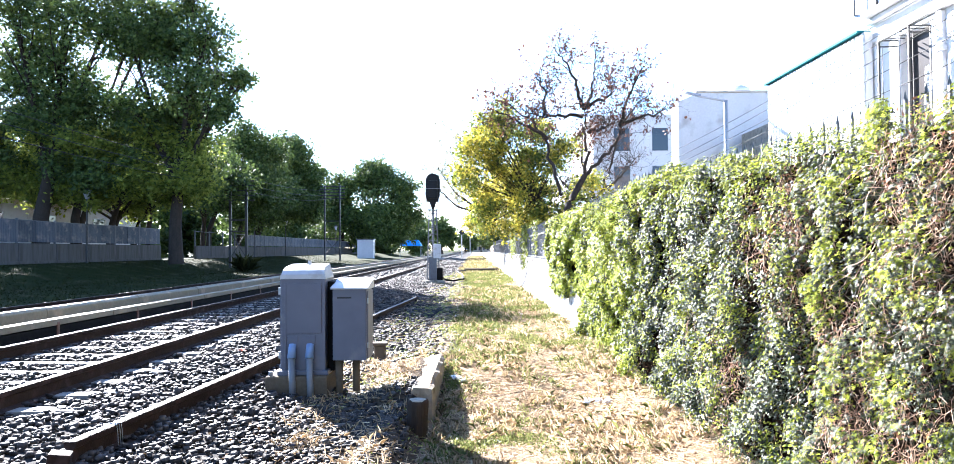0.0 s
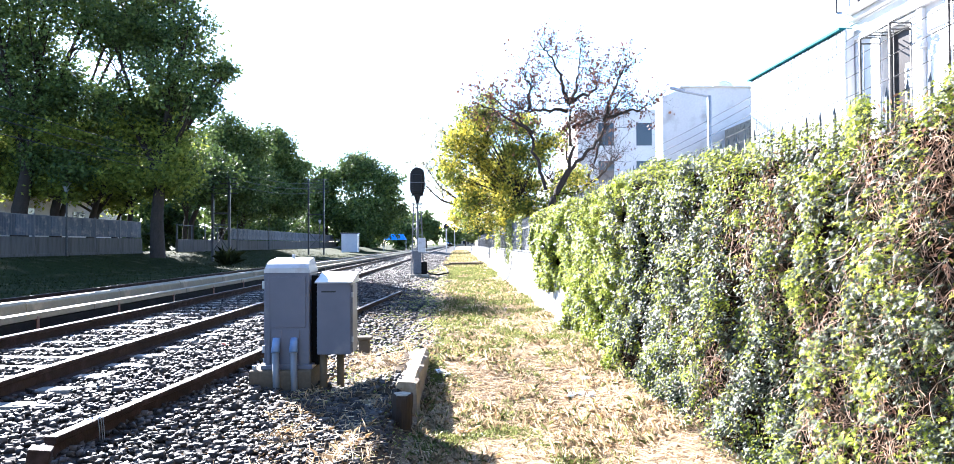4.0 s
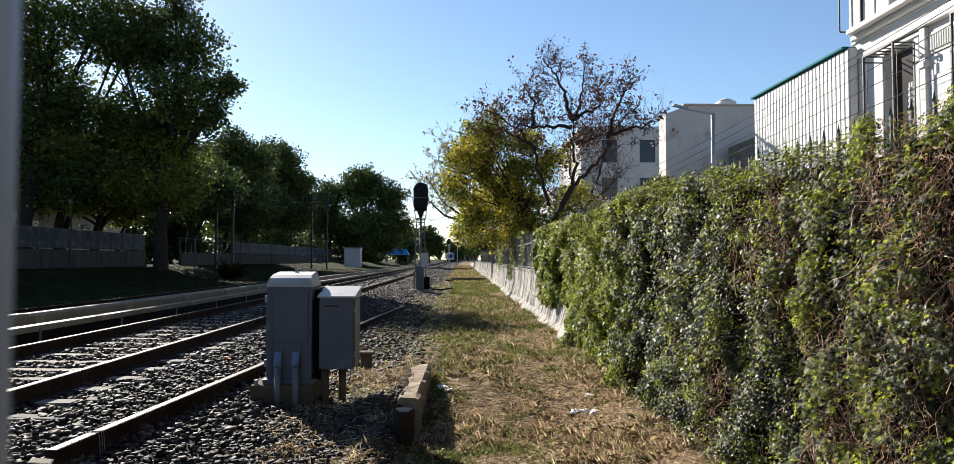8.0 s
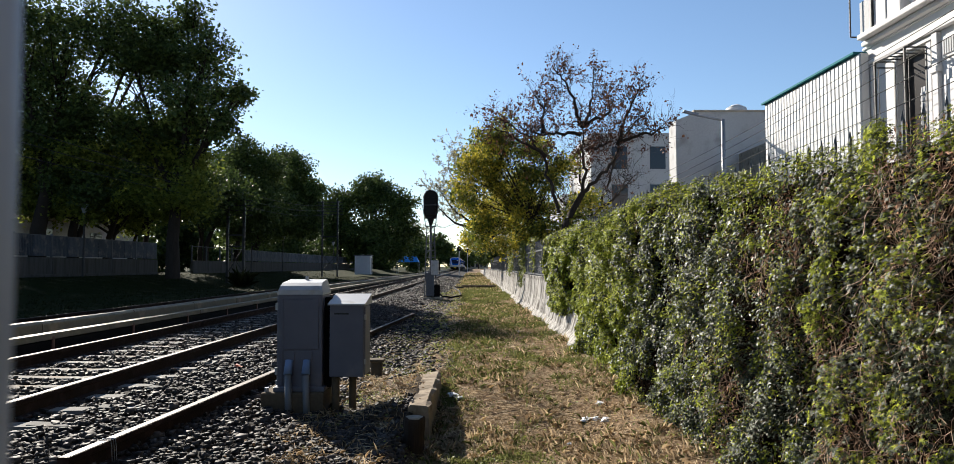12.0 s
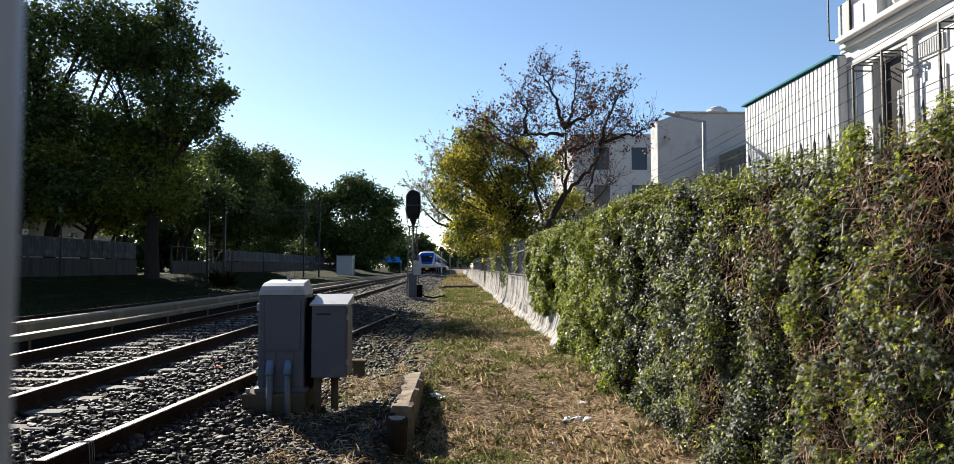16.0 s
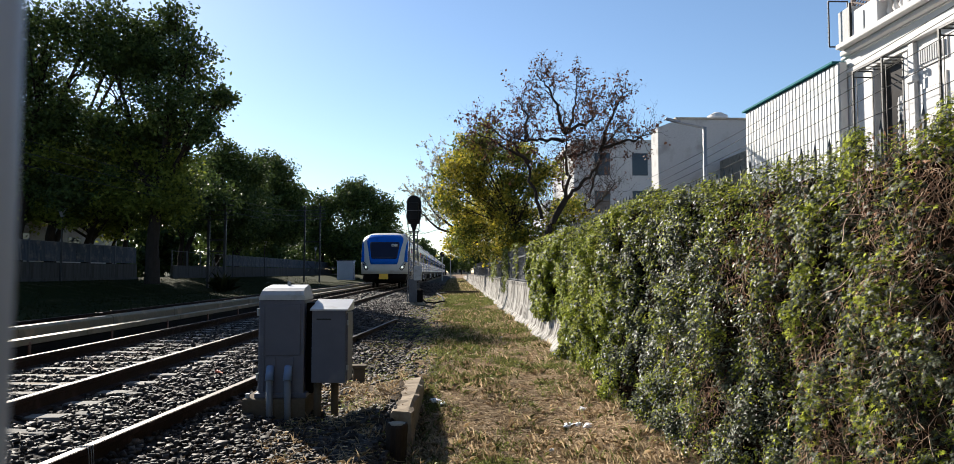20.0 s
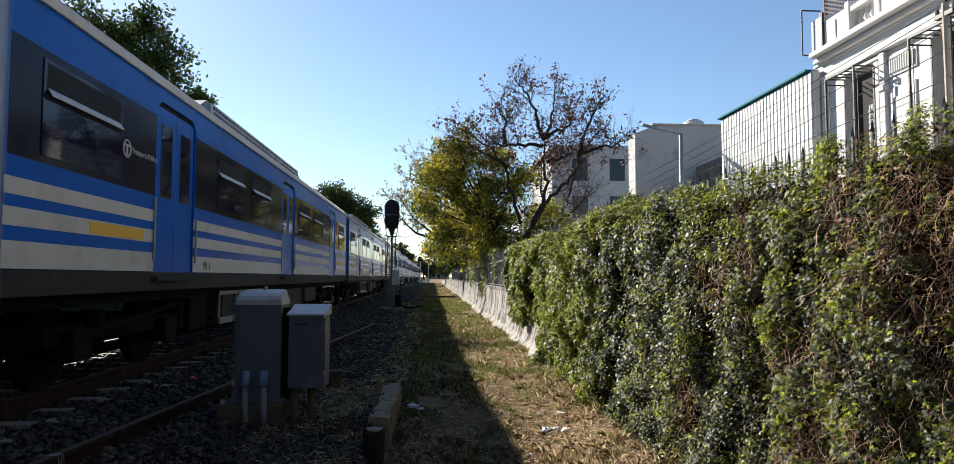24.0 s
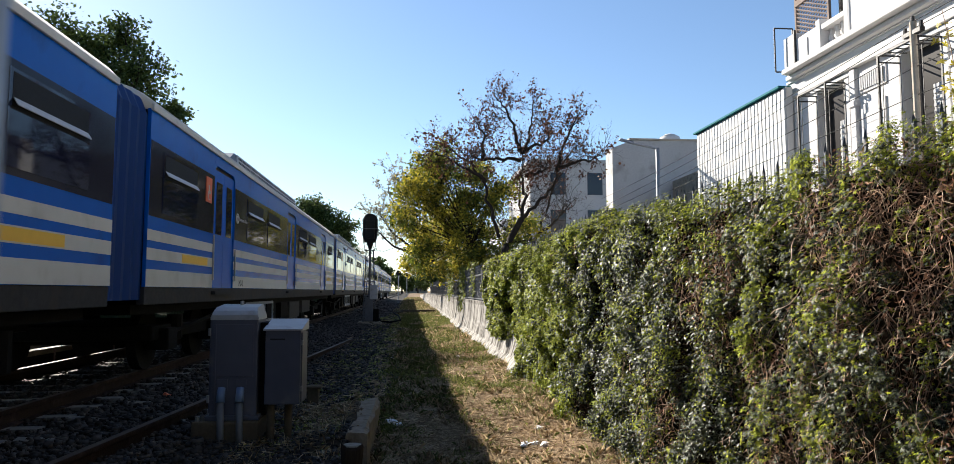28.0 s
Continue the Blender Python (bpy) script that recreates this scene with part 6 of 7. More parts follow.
def sheet_wall():
    th = tagged(empty("sheet_wall", pose(7.5, 13.65, 0.365)), "tall white ribbed sheet wall with a teal gutter edge", "sheet wall")
    part("backing", block(0.06, 0.2, 0.0, 4.55, 0, 4.85), RIBMETAL, th)
    rib = bpy.data.meshes.new("sheet_rib")
    bm = loft([[(0.06, 0.0, z), (0.045, 0.015, z), (0.045, 0.12, z), (0.06, 0.135, z), (0.06, 0.16, z), (0.08, 0.16, z), (0.08, 0.0, z)] for z in (0.05, 4.83)])
    bm.to_mesh(rib)
    bm.free()
    rib.materials.append(RIBMETAL)
    for k in range(28):
        ob = new("sheet_rib", rib)
        ob.parent, ob.location = th, (-0.012, 0.02 + k * 0.1605, 0)
    part("gutter", block(-0.03, 0.25, 0.12, 4.60, 4.865, 4.91, 0.006), TEAL, th, "teal gutter edge")
    gb = tagged(empty("gable_building", pose(7.5, 26, 0.3)), "old white rendered building with stained gable wall and roof tank", "building")
    bm = loft([[(0, y, 0), (0, y, 6.14), (0.8, y, 6.45), (3.4, y, 6.45), (7, y, 6.45), (7, y, 0)] for y in (0, 0.9)])
    part("wall", bm, GREYWALL, gb)
    part("parapet_cap", block(0.65, 3.4, -0.05, 0.3, 6.45, 6.52, 0.01), CONCRETE, gb)
    part("tank", rod((2.4, 0.45, 6.45), (2.4, 0.45, 6.68), 0.40, 0.37, 16), WHITEWALL, gb, "white roof tank", True)
    part("tank_lid", rod((2.4, 0.45, 6.68), (2.4, 0.45, 6.80), 0.37, 0.16, 16), WHITEWALL, gb, "", True)
    part("annex", block(2.3, 4.2, -3.0, 0.0, 0, 4.9, 0.01), OLDCONC, gb, "dark low annex roof")
    lo = tagged(empty("brick_yard_wall", pose(7.6, 18.3, 0.3)), "low dark yard wall beyond the sheet wall", "wall")
    part("wall_body", block(0, 4, 0, 0.3, 0, 3.2, 0.01), OLDCONC, lo)
    for x, y, h, w in ((6.9, 41, 8.5, 9), (8.6, 52, 5.4, 11), (8.6, 66, 7.5, 14), (8.6, 84, 6, 16)):
        bd = tagged(empty("street_building", pose(x, y, 0.3)), "pale street building with dark windows behind the trees", "building", group="street buildings")
        part("wall", block(0, 8, 0, w, 0, h, 0.02), GREYWALL, bd)
        part("cornice", block(-0.25, 0.2, 0, w, h - 0.4, h - 0.15, 0.02), WHITEWALL, bd)
        for xx in (1.2, 3.4):
            for z in (1.2, 4.2, 6.4):
                if z + 1.3 < h - 0.5:
                    part("window", block(xx, xx + 0.9, -0.02, 0.02, z, z + 1.3), GLASS, bd)
        for k in range(int(w / 2.5)):
            for z in (1.0, 3.6):
                if z + 1.5 < h:
                    part("window", block(-0.02, 0.02, 0.8 + 2.4 * k, 1.9 + 2.4 * k, z, z + 1.5), GLASS, bd)
    lp = tagged(empty("street_lamp", pose(6.9, 19.4, 0.3)), "grey steel street lamp with a long bent arm", "street lamp")
    part("post", rod((0, 0, 0), (0, 0, 4.8), 0.075, 0.055, 12), GALV, lp, "", True)
    part("arm", rod((0, 0, 4.78), (-0.75, 0.1, 4.95), 0.035, 0.03, 8), GALV, lp)
    part("lamp_head", loft([[(-1.08, y, 5.02), (-1.05, y, 5.07), (-0.66, y, 4.98), (-0.66, y, 4.92)] for y in (0.03, 0.17)]), UNITGREY, lp, "flat tilted grey lamp head")


# ---- litter and the fence post by the camera ----
def crumple(x, y, z, s, seed, mat, label):
    rng = np.random.default_rng(seed)
    bm = bmesh.new()
    bmesh.ops.create_icosphere(bm, subdivisions=2, radius=1)
    for v in bm.verts:
        k = rng.uniform(0.45, 1.25)
        v.co = Vector((v.co.x * s * k * 1.3, v.co.y * s * k, v.co.z * s * k * 0.55 + s * 0.3))
    th = tagged(empty("litter", pose(x, y, z, 0, 0, seed * 40)), label, "litter", group="litter")
    part("scrap", bm, mat, th)


def litter():
    for i, (x, y, s) in enumerate(((1.16, 7.2, 0.06), (1.24, 7.15, 0.045), (1.3, 7.0, 0.05), (-0.2, 8.1, 0.06), (-0.12, 8.0, 0.05), (0.9, 6.6, 0.03), (-0.35, 14.6, 0.07), (0.95, 14.8, 0.06), (0.2, 6.1, 0.03), (1.35, 7.6, 0.05))):
        crumple(x, y, float(ground_z(x, y)), s, i + 1, PLASTIC, "crumpled scrap of white plastic in the dry grass")
    crumple(-2.9, 9.0, -0.17, 0.05, 30, ORANGE, "faded orange scrap on the stones")
    for i, (x, y, s, r) in enumerate(((-3.1, 6.4, 0.16, 10), (-3.15, 7.4, 0.14, -8), (-3.0, 8.4, 0.12, 20), (-3.3, 5.7, 0.15, 5))):
        b = tagged(empty("flat_slab", pose(x, y, -0.165, 3, 4, r)), "flat pale concrete fragment among the stones", "slab", group="slabs")
        part("slab_body", block(-s, s, -s * 0.4, s * 0.4, -0.03, 0.02, 0.01), SLEEPER, b)


def near_post():
    th = tagged(empty("fence_post", pose(-0.0587 - 0.022, 0.1, -0.5)), "pale galvanised steel fence post at the edge of the path", "post")
    part("post_body", block(-0.022, 0.022, -0.04, 0.0, 0, 2.4, 0.004), POSTSTEEL, th)


# ---- the train ----
HALF = 1.5
FLOOR, CANT = 1.13, 3.24


def roof_arc(hw, k=1.0):
    pts = []
    for a in np.linspace(0, math.pi, 15):
        c, s = math.cos(a), math.sin(a)
        pts.append((hw * math.copysign(abs(c) ** 0.75, c), CANT + 0.40 * k * s))
    return pts


def bay(th, side, y0, y1, kinds):
    """One stretch of body side between doors, with its stripes, dark band and windows."""
    s = side
    xa, xb = sorted((s * 1.455, s * HALF))
    part("side_panel", block(xa, xb, y0, y1, FLOOR, CANT, 0.004), TRAINBLUE, th)

    def plate(name, ya, yb, z0, z1, mat, proud, label="", parent=None, bev=0.0):
        p, q = sorted((s * (HALF - 0.002), s * (HALF + proud)))
        return part(name, block(p, q, ya, yb, z0, z1, bev), mat, parent or th, label)
    for z0, z1 in ((1.68, 1.81), (1.45, 1.59), (1.135, 1.34)):
        plate("stripe", y0, y1, z0, z1, TRAINWHITE, 0.003, "white stripe")
    if "round" in kinds:
        outline = [(y1 - 0.02, 1.97), (y1 - 0.02, 2.87)]
        for yc, zc, a0 in ((y0 + 0.26, 2.67, 90), (y0 + 0.26, 2.17, 180)):
            outline += [(yc + 0.2 * math.cos(radians(a0 + 15 * k)), zc + 0.2 * math.sin(radians(a0 + 15 * k))) for k in range(7)]
        part("window_band", loft([[(x, y, z) for y, z in outline] for x in sorted((s * (HALF - 0.002), s * (HALF + 0.004)))]), TRAINDARK, th, "dark glossy band with rounded corners")
    if "band" in kinds:
        plate("window_band", y0 + 0.02, y1 - 0.02, 1.97, 2.87, TRAINDARK, 0.004, "dark glossy band")
    for ya, yb in kinds.get("windows", ()):
        w = plate("window", ya, yb, 2.03, 2.80, TRAINGLASS, 0.012, "tinted window")
        p, q = sorted((s * (HALF + 0.010), s * (HALF + 0.05)))
        part("opening", block(*sorted((s * (HALF + 0.008), s * (HALF + 0.014))), ya + 0.05, yb - 0.05, 2.50, 2.77), BLACK, w, "dark gap of the open top light")
        part("hopper", loft([[(s * (HALF + 0.050), y, 2.505), (s * (HALF + 0.053), y, 2.512), (s * (HALF + 0.017), y, 2.57), (s * (HALF + 0.013), y, 2.565)] for y in (ya + 0.06, yb - 0.06)]), ROOFGREY, w, "top light tilted open")
        part("frame_bar", block(*sorted((s * (HALF + 0.010), s * (HALF + 0.018))), ya + 0.03, yb - 0.03, 2.478, 2.498), BLACK, w)
    for ya, yb in kinds.get("yellow", ()):
        plate("yellow_mark", ya, yb, 1.465, 1.575, YELLOW, 0.006, "yellow marking")
    for ya in kinds.get("access", ()):
        st = plate("access_sticker", ya, ya + 0.30, 2.42, 2.80, ORANGE, 0.016, "orange square sticker with a pale symbol")
        bm = bmesh.new()
        xx = s * (HALF + 0.018)
        ring = [(xx, ya + 0.15 + 0.07 * math.cos(a), 2.53 + 0.07 * math.sin(a)) for a in np.linspace(0.4, 5.2, 10)]
        for a, b in zip(ring, ring[1:]):
            rod(a, b, 0.008, sides=4, bm=bm)
        rod((xx, ya + 0.13, 2.55), (xx, ya + 0.12, 2.68), 0.011, sides=4, bm=bm)
        part("symbol", bm, TRAINWHITE, st)


def passenger_door(th, side, y0, y1):
    s = side
    part("door_recess", block(*sorted((s * 1.45, s * 1.462)), y0, y1, FLOOR - 0.05, 3.06), BLACK, th)
    mid = (y0 + y1) / 2
    for ya, yb in ((y0 + 0.03, mid - 0.004), (mid + 0.004, y1 - 0.03)):
        leaf = part("door_leaf", block(*sorted((s * 1.462, s * 1.482)), ya, yb, FLOOR - 0.03, 3.0, 0.006), TRAINBLUE, th)
        part("pane", block(*sorted((s * 1.480, s * 1.487)), ya + 0.14, yb - 0.12, 1.98, 2.82, 0.004), TRAINGLASS, leaf, "rounded tinted pane")
    part("threshold", block(*sorted((s * 1.45, s * 1.56)), y0 - 0.02, y1 + 0.02, FLOOR - 0.10, FLOOR - 0.05), SKIRT, th)
    part("handrail", rod((s * 1.52, y0 - 0.04, 1.25), (s * 1.52, y0 - 0.04, 1.95), 0.014, sides=6), GALV, th)
    part("handrail", rod((s * 1.52, y1 + 0.04, 1.25), (s * 1.52, y1 + 0.04, 1.80), 0.014, sides=6), GALV, th)
    for yy, d in ((y0, 1), (y1, -1)):
        part("corner_fillet", loft([[(s * x, yy, 3.062), (s * x, yy + d * 0.16, 3.062), (s * x, yy + d * 0.06, 3.02), (s * x, yy + d * 0.015, 2.97), (s * x, yy, 2.88)] for x in (1.458, 1.4985)]), TRAINBLUE, th)
    part("header", block(*sorted((s * 1.455, s * HALF)), y0, y1, 3.06, CANT), TRAINBLUE, th)


def bogie(th, y):
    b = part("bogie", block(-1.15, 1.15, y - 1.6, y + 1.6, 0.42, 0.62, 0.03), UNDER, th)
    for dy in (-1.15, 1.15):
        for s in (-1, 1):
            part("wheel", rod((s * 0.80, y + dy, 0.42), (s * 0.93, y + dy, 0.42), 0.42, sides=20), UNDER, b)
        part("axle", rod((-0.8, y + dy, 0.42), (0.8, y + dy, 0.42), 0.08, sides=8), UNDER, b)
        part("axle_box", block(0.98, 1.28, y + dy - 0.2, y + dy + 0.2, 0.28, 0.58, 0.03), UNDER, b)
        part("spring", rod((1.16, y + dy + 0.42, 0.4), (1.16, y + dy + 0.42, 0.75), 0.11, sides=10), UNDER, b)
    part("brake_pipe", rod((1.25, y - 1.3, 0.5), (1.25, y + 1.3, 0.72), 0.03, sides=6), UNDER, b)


def car_shell(th, y0, y1):
    part("core", block(-1.45, 1.45, y0, y1, FLOOR - 0.05, CANT - 0.01), BLACK, th)
    arc = roof_arc(HALF + 0.015)
    part("roof", loft([[(x, y, z) for x, z in arc] for y in (y0, y1)]), TRAINWHITE, th, "white curved roof", True)
    for s in (-1, 1):
        part("skirt", block(*sorted((s * 1.40, s * (HALF - 0.01))), y0, y1, 0.92, FLOOR, 0.01), SKIRT, th, "grimy grey lower edge")
        part("gutter", block(*sorted((s * (HALF - 0.02), s * (HALF + 0.03))), y0, y1, CANT - 0.02, CANT + 0.06, 0.01), TRAINWHITE, th)
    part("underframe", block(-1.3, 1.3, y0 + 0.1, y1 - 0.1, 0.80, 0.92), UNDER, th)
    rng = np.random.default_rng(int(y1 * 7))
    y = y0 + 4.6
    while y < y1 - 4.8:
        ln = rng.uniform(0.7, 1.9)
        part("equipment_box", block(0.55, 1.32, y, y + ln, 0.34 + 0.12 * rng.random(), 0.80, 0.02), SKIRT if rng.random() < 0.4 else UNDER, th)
        y += ln + rng.uniform(0.15, 0.8)


def roof_unit(th, y0, y1):
    part("air_conditioner", loft([[(-0.95, y, 3.52), (-0.9, y, z), (0.9, y, z), (0.95, y, 3.52)] for y, z in ((y0, 3.64), (y0 + 0.6, 3.93), (y1 - 0.6, 3.93), (y1, 3.64))]), UNITGREY, th, "grey roof air-conditioning unit")
    part("grille_panel", block(0.91, 0.95, y0 + 0.7, y1 - 0.7, 3.64, 3.91, 0.006), ROOFGREY, th, "pale perforated grille")
    bm = bmesh.new()
    cols = int((y1 - y0 - 1.6) / 0.125)
    for k in range(cols):
        for j in range(3):
            y = y0 + 0.8 + k * 0.125 + 0.03 * (j % 2)
            block(0.948, 0.954, y, y + 0.08, 3.665 + 0.08 * j, 3.715 + 0.08 * j, 0, bm)
    part("perforation", bm, PANELM, th, "dark punched openings")


def gangway(th, y0, y1):
    bm = bmesh.new()
    rings = []
    for k in range(9):
        y = y0 + (y1 - y0) * k / 8
        f = 1.0 if k % 2 else 0.985
        rings.append([(x * f, y, z) for x, z in [(-1.46, 0.98), (-1.48, 3.15), (-1.40, 3.34), (-1.1, 3.52), (1.1, 3.52), (1.40, 3.34), (1.48, 3.15), (1.46, 0.98)]])
    part("gangway", loft(rings, bm), TRAINDEEP, th, "deep blue folded gangway")
    part("coupler", block(-0.2, 0.2, y0 - 0.1, y1 + 0.1, 0.62, 0.92, 0.03), UNDER, th)


def emblem(th, y, z, r, words, size):
    """Round pale mark and the words beside it on the dark band."""
    x = HALF + 0.008
    bm = bmesh.new()
    ring = [(x, y + r * math.cos(a), z + r * math.sin(a)) for a in np.linspace(0, 6.283, 17)]
    for a, b in zip(ring, ring[1:]):
        rod(a, b, r * 0.12, sides=4, bm=bm)
    block(x - 0.004, x + 0.006, y - r * 0.75, y + r * 0.75, z + r * 0.3, z + r * 0.5, 0, bm)
    block(x - 0.004, x + 0.006, y - r * 0.14, y + r * 0.14, z - r * 0.8, z + r * 0.3, 0, bm)
    part("round_mark", bm, TRAINWHITE, th)
    writing("lettering", words, size, TRAINWHITE, th, Matrix.Translation((x + 0.002, y + r * 1.35, z - size * 0.3)) @ Euler((radians(90), 0, radians(90))).to_matrix().to_4x4())


def middle_car(code, rear_sticker):
    th = empty("train_car")
    tagged(th, "blue electric train car with white stripes and dark window band", "train car", group="train cars")
    L = 20.3
    car_shell(th, 0, L)
    d = [(2.8, 4.1), (9.5, 10.8), (16.2, 17.5)]
    for s in (1, -1):
        bay(th, s, 0.0, 2.8, {"band": 1, "windows": [(0.45, 1.9)] if s > 0 else [], "yellow": [(1.3, 2.5)], "access": [2.3] if s > 0 and not rear_sticker else []})
        bay(th, s, 4.1, 9.5, {"band": 1, "windows": [(5.05, 6.5), (7.0, 8.4)] if s > 0 else []})
        bay(th, s, 10.8, 16.2, {"band": 1, "windows": [(11.3, 12.8), (13.3, 14.85)] if s > 0 else []})
        bay(th, s, 17.5, L, {"band": 1, "windows": [(18.3, 19.7)] if s > 0 else [], "yellow": [(18.0, 19.3)], "access": [17.75] if s > 0 and rear_sticker else []})
        for a, b in d:
            passenger_door(th, s, a, b)
    emblem(th, 4.3 if not rear_sticker else 2.02, 2.36, 0.085, "Transporte Público", 0.085)
    emblem(th, 15.2, 2.36, 0.085, "Transporte Público", 0.095)
    rack = part("battery_rack", block(1.33, 1.37, 5.8, 8.6, 0.36, 0.46, 0.008), UNITGREY, th, "grey steel battery rack")
    part("rack_rail", block(1.33, 1.36, 5.8, 8.6, 0.80, 0.86, 0.006), UNITGREY, rack)
    for yy in (5.8, 6.72, 7.64, 8.55):
        part("rack_post", block(1.33, 1.36, yy, yy + 0.04, 0.40, 0.86, 0.004), UNITGREY, rack)
    writing("car_code", code, 0.16, SKIRT, th, Matrix.Translation((HALF + 0.006, 4.5, 1.17)) @ Euler((radians(90), 0, radians(90))).to_matrix().to_4x4())
    roof_unit(th, 5.8, 14.8)
    bogie(th, 2.9)
    bogie(th, L - 2.9)
    gangway(th, L, L + 1.0)
    return th


NOSE = [(0.97, 0.10), (1.25, 0.02), (1.5, 0.0), (1.8, 0.05), (2.2, 0.20), (2.7, 0.42), (3.1, 0.62), (3.35, 0.80), (3.55, 1.05), (3.68, 1.5)]


def nose_point(u, z, out=0.0):
    """A point of the rounded front; u from -1 to 1 across it."""
    y = float(np.interp(z, [p[0] for p in NOSE], [p[1] for p in NOSE])) + 0.42 * abs(u) ** 3.2
    hw = HALF if z < 3.1 else HALF - 0.55 * ((z - 3.1) / 0.58) ** 2
    return (u * hw, y - out, z)


def nose_patch(name, rows, mat, th, out, label="", n=12):
    """rows: (z, u0, u1) from low to high."""
    zs, a, b = zip(*rows)
    levels = sorted(set(np.linspace(zs[0], zs[-1], 10).tolist() + [p[0] for p in NOSE if zs[0] < p[0] < zs[-1]]))
    rows = [(z, float(np.interp(z, zs, a)), float(np.interp(z, zs, b))) for z in levels]
    rings = []
    for z, u0, u1 in rows:
        front = [nose_point(u0 + (u1 - u0) * k / n, z, out) for k in range(n + 1)]
        back = [nose_point(u0 + (u1 - u0) * k / n, z, out - 0.03) for k in range(n, -1, -1)]
        rings.append(front + back)
    return part(name, loft(rings), mat, th, label, True)


def lead_car():
    th = empty("train_car")
    tagged(th, "leading train car with raked blue and white cab and lit headlamps", "train car", group="train cars")
    L = 20.8
    car_shell(th, 1.75, L)
    # cab
    rings = []
    for z, _ in NOSE:
        f = [nose_point(u, z) for u in np.linspace(-1, 1, 25)]
        rings.append(f + [(f[-1][0], 1.8, z), (f[0][0], 1.8, z)])
    part("cab_shell", loft(rings), TRAINWHITE, th, "white rounded cab", True)
    for s in (-1, 1):
        part("cab_side", loft([[(s * 1.49, ya, z), (s * 1.504, ya, z), (s * 1.504, 1.9, z), (s * 1.49, 1.9, z)] for z, ya in ((1.28, 1.11), (1.42, 1.04), (1.56, 0.91), (1.68, 0.72), (1.8, 0.50), (2.2, 0.63), (2.7, 0.85), (3.1, 1.05), (3.2, 1.12))]), TRAINBLUE, th)
        rows = [(1.72, 0.88, 1.0), (1.8, 0.865, 1.0), (2.2, 0.875, 1.0), (2.7, 0.91, 1.0), (3.0, 0.95, 1.0), (3.12, 0.985, 1.0)]
        nose_patch("corner_flash", [(z, min(s * a, s * b), max(s * a, s * b)) for z, a, b in rows], TRAINBLUE, th, 0.016, "blue corner", 10)
    nose_patch("front_mask", [(1.58, -0.56, 0.56), (1.66, -0.60, 0.60), (2.2, -0.66, 0.66), (2.7, -0.73, 0.73), (3.1, -0.80, 0.80), (3.42, -0.86, 0.86), (3.54, -0.84, 0.84)], TRAINBLUE, th, 0.022, "blue mask", 25)
    nose_patch("windscreen", [(1.95, -0.52, 0.52), (2.0, -0.56, 0.56), (2.6, -0.62, 0.62), (3.0, -0.65, 0.65), (3.06, -0.62, 0.62)], TRAINGLASS, th, 0.034, "dark raked windscreen", 25)
    nose_patch("route_box", [(2.76, 0.30, 0.56), (2.93, 0.30, 0.56)], TRAINWHITE, th, 0.042, "white route sign", 6)
    writing("route_lettering", "RC15", 0.17, BLACK, th, Matrix.Translation((0.50, 0.385, 2.78)) @ Euler((radians(64), 0, 0)).to_matrix().to_4x4())
    low = []
    for z, k, dy in ((0.42, 0.86, 0.35), (0.6, 0.93, 0.16), (0.97, 0.97, 0.12)):
        f = [nose_point(u, 0.97) for u in np.linspace(-1, 1, 17)]
        low.append([(x * k, y + dy - 0.06, z) for x, y, _ in f] + [(f[-1][0] * k, 1.9, z), (f[0][0] * k, 1.9, z)])
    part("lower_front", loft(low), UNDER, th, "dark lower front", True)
    part("coupler_cover", block(-0.28, 0.28, -0.22, 0.3, 0.62, 0.98, 0.04), YELLOW, th, "yellow coupler cover")
    for s in (-1, 1):
        rows = [(1.2, s * 0.74, s * 0.80), (1.32, s * 0.66, s * 0.86), (1.5, s * 0.74, s * 0.92), (1.72, s * 0.84, s * 0.95), (1.78, s * 0.90, s * 0.95)]
        lamp = nose_patch("headlight", [(z, min(a, b), max(a, b)) for z, a, b in rows], BLACK, th, 0.022, "black headlight housing", 8)
        inner = [(1.24, s * 0.75, s * 0.78), (1.33, s * 0.685, s * 0.835), (1.5, s * 0.755, s * 0.90), (1.70, s * 0.85, s * 0.935), (1.745, s * 0.905, s * 0.935)]
        nose_patch("reflector", [(z, min(a, b), max(a, b)) for z, a, b in inner], REFLECTOR, lamp, 0.030, "silver reflector", 8)
        c = nose_point(s * 0.78, 1.40, 0.03)
        part("lens", rod(c, (c[0] + s * 0.02, c[1] - 0.02, c[2]), 0.075, 0.07, 14), LIT, lamp, "lit round lamp")
        c = nose_point(s * 0.87, 1.58, 0.03)
        part("lens", rod(c, (c[0] + s * 0.02, c[1] - 0.015, c[2]), 0.06, 0.055, 12), TRAINGLASS, lamp)
        bay(th, s, 1.9, 3.4, {"round": 1, "yellow": [(2.3, 3.2)]})
        bay(th, s, 4.7, 10.0, {"band": 1, "windows": [(5.6, 7.15), (7.6, 9.1)] if s > 0 else [], "access": [4.85] if s > 0 else []})
        bay(th, s, 11.3, 16.8, {"band": 1, "windows": [(11.8, 13.4), (13.9, 15.4)] if s > 0 else []})
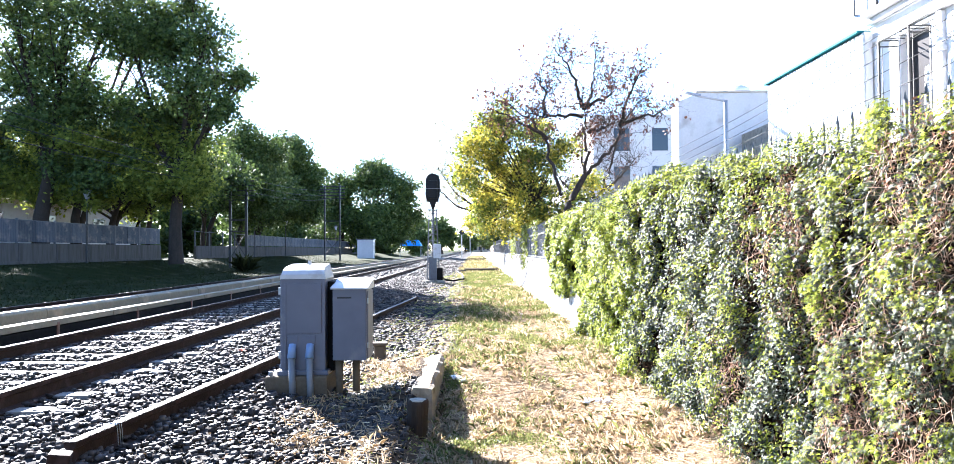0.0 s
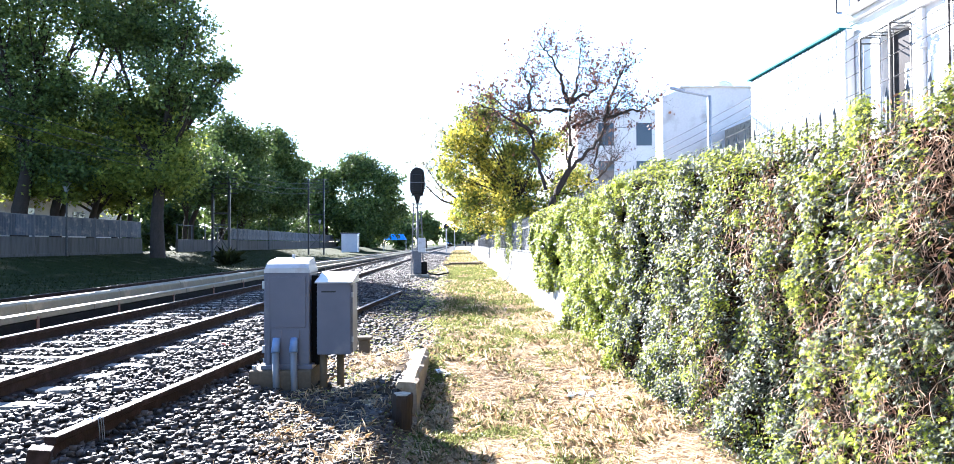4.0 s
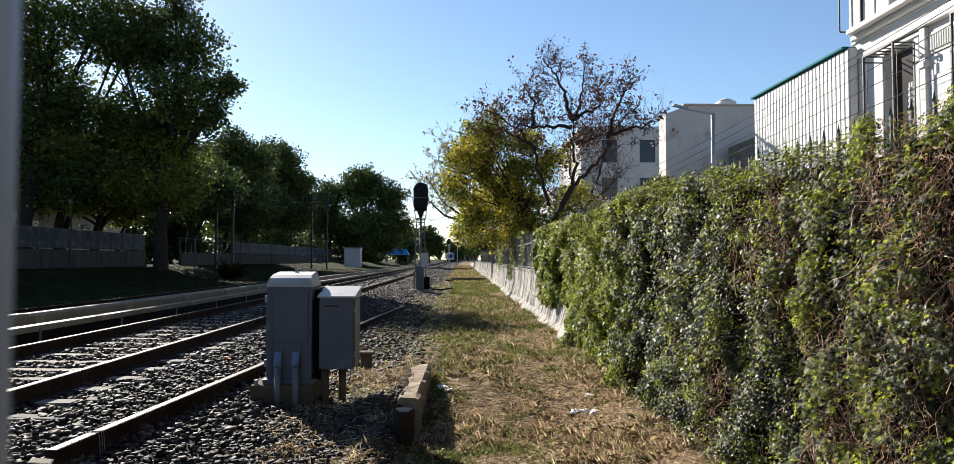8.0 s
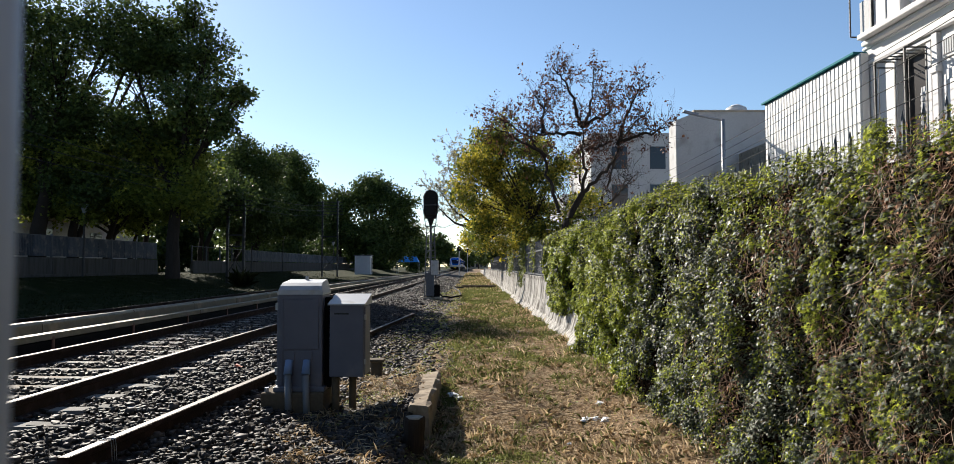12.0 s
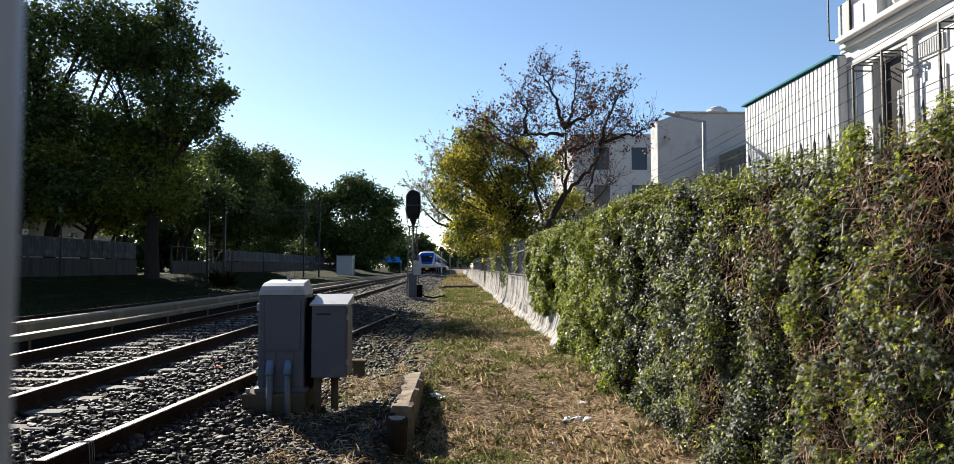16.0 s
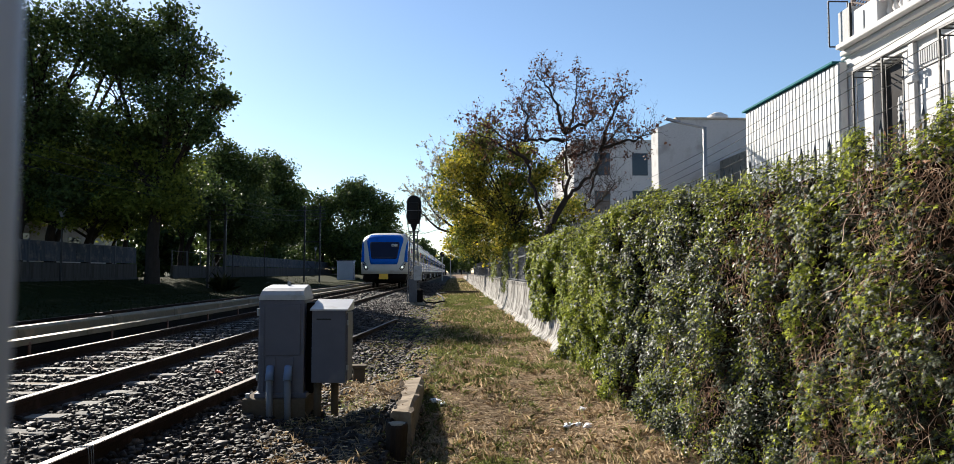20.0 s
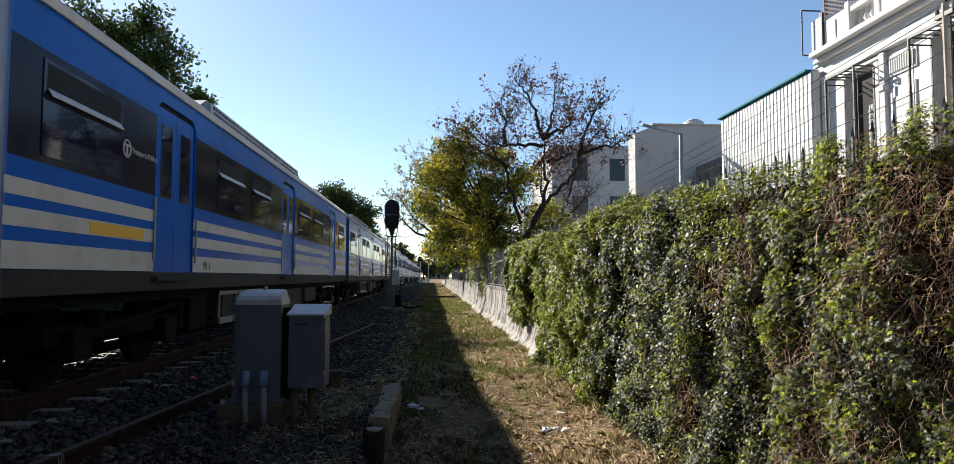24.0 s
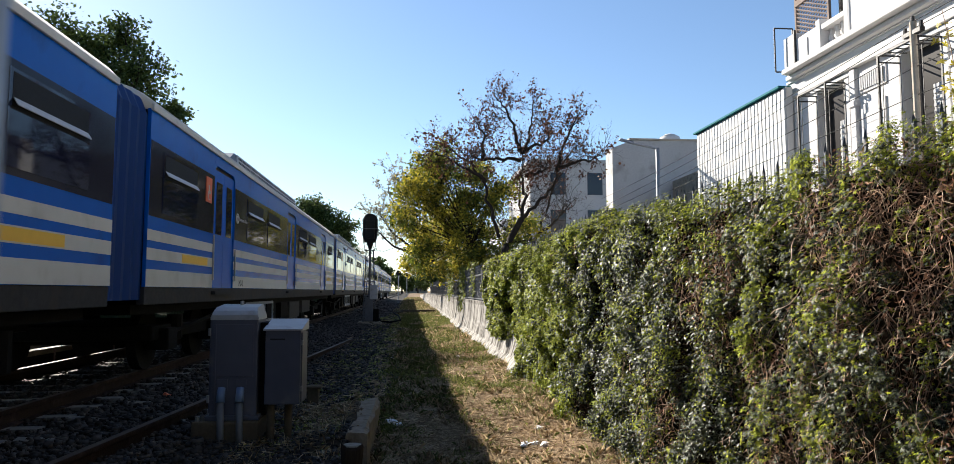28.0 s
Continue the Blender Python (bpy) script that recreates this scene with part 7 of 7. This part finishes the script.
        bay(th, s, 18.1, L, {"band": 1, "yellow": [(18.5, 19.8)], "windows": [(18.8, 20.2)] if s > 0 else [], "access": [18.35] if s > 0 else []})
        for a, b in ((3.4, 4.7), (10.0, 11.3), (16.8, 18.1)):
            passenger_door(th, s, a, b)
        part("cab_door", block(*sorted((s * 1.49, s * 1.512)), 1.12, 1.82, FLOOR - 0.02, 2.98, 0.01), TRAINBLUE, th)
        for z0, z1 in ((1.66, 1.79), (1.43, 1.57), (1.135, 1.32)):
            part("stripe", block(*sorted((s * 1.511, s * 1.515)), 1.13, 1.81, z0, z1), TRAINWHITE, th, "white stripe")
        for y in (1.085, 1.83):
            part("door_seam", block(*sorted((s * 1.50, s * 1.518)), y, y + 0.03, FLOOR, 3.0, 0.004), TRAINDEEP, th)
        part("door_seam", block(*sorted((s * 1.50, s * 1.518)), 1.085, 1.86, 2.98, 3.01, 0.004), TRAINDEEP, th)
        for dz, wd in ((0.0, 0.05), (-0.14, 0.03)):
            xs = sorted((s * 1.503, s * 1.508))
            part("flash", loft([[(x, 0.70, 1.90 + dz * 0.4), (x, 1.08, 1.70 + dz), (x, 1.08, 1.70 + dz - wd), (x, 0.88, 1.80 + dz - wd)] for x in xs]), TRAINWHITE, th, "thin white flash")
        part("cab_door_pane", block(*sorted((s * 1.51, s * 1.516)), 1.25, 1.66, 2.0, 2.78, 0.004), TRAINGLASS, th)
        for y in (1.06, 1.875):
            part("cab_handrail", rod((s * 1.555, y, 1.2), (s * 1.555, y, 2.5), 0.017, sides=6), ROOFGREY, th)
        part("cab_step", block(*sorted((s * 1.40, s * 1.54)), 1.12, 1.82, FLOOR - 0.07, FLOOR - 0.03, 0.006), UNDER, th)
    emblem(th, 2.15, 2.42, 0.16, "Transporte Público", 0.115)
    for yc in (9.28, 15.6):
        emblem(th, yc, 2.36, 0.085, "Transporte Público", 0.082)
    for k, (dy, dz, ln) in enumerate(((0, 0.18, 0.10), (0.05, 0.13, 0.16), (0.02, 0.08, 0.2), (0.06, 0.03, 0.14), (0.0, -0.12, 0.24), (0.02, -0.17, 0.2))):
        part("pale_mark", block(1.503, 1.508, 0.72 + dy, 0.72 + dy + ln, 2.24 + dz, 2.265 + dz), ROOFGREY, th)
    for yc in (5.3, 15.6):
        writing("car_code", "TC2", 0.15, SKIRT, th, Matrix.Translation((HALF + 0.006, yc, 1.17)) @ Euler((radians(90), 0, radians(90))).to_matrix().to_4x4())
    roof_unit(th, 6.4, 15.2)
    bogie(th, 3.4)
    bogie(th, L - 2.9)
    gangway(th, L, L + 1.0)
    return th


CARS = []


def train():
    CARS.append((lead_car(), 0.0))
    a, b = middle_car("M1-1", True), middle_car("M2-2", False)
    CARS.append((a, 21.8))
    CARS.append((copy_thing(a, pose(0, 0, 0)), 43.1))
    CARS.append((b, 64.4))
    for i in range(5):
        CARS.append((copy_thing(b, pose(0, 0, 0)), 85.7 + 21.3 * i))


# seconds, where the train's nose is along the line
TRAIN = [(0, 440), (5.5, 345), (8, 294), (10, 247), (12, 203), (15, 142), (16, 122), (17, 101.5), (18, 81.5), (19, 63), (20, 46.6), (20.5, 38.8),
         (21.5, 22.3), (22.5, 6.6), (23, -1.15), (24, -16.5), (25, -31.8), (26, -46.95), (27, -62.0), (28, -77.05)]


def motions():
    for car, off in CARS:
        walk(car, [(t, pose(TRACK_NEAR, y + off, 0)) for t, y in TRAIN])


ground()
street()
ballast()
gravel()
third_rails()
tracks()
barrier_and_fence()
far_wall()
house()
sheet_wall()
trees()
creeper()
grass()
far_things()
signal()
cabinets()
kerb_beam()
spare_rail()
litter()
near_post()
train()
motions()
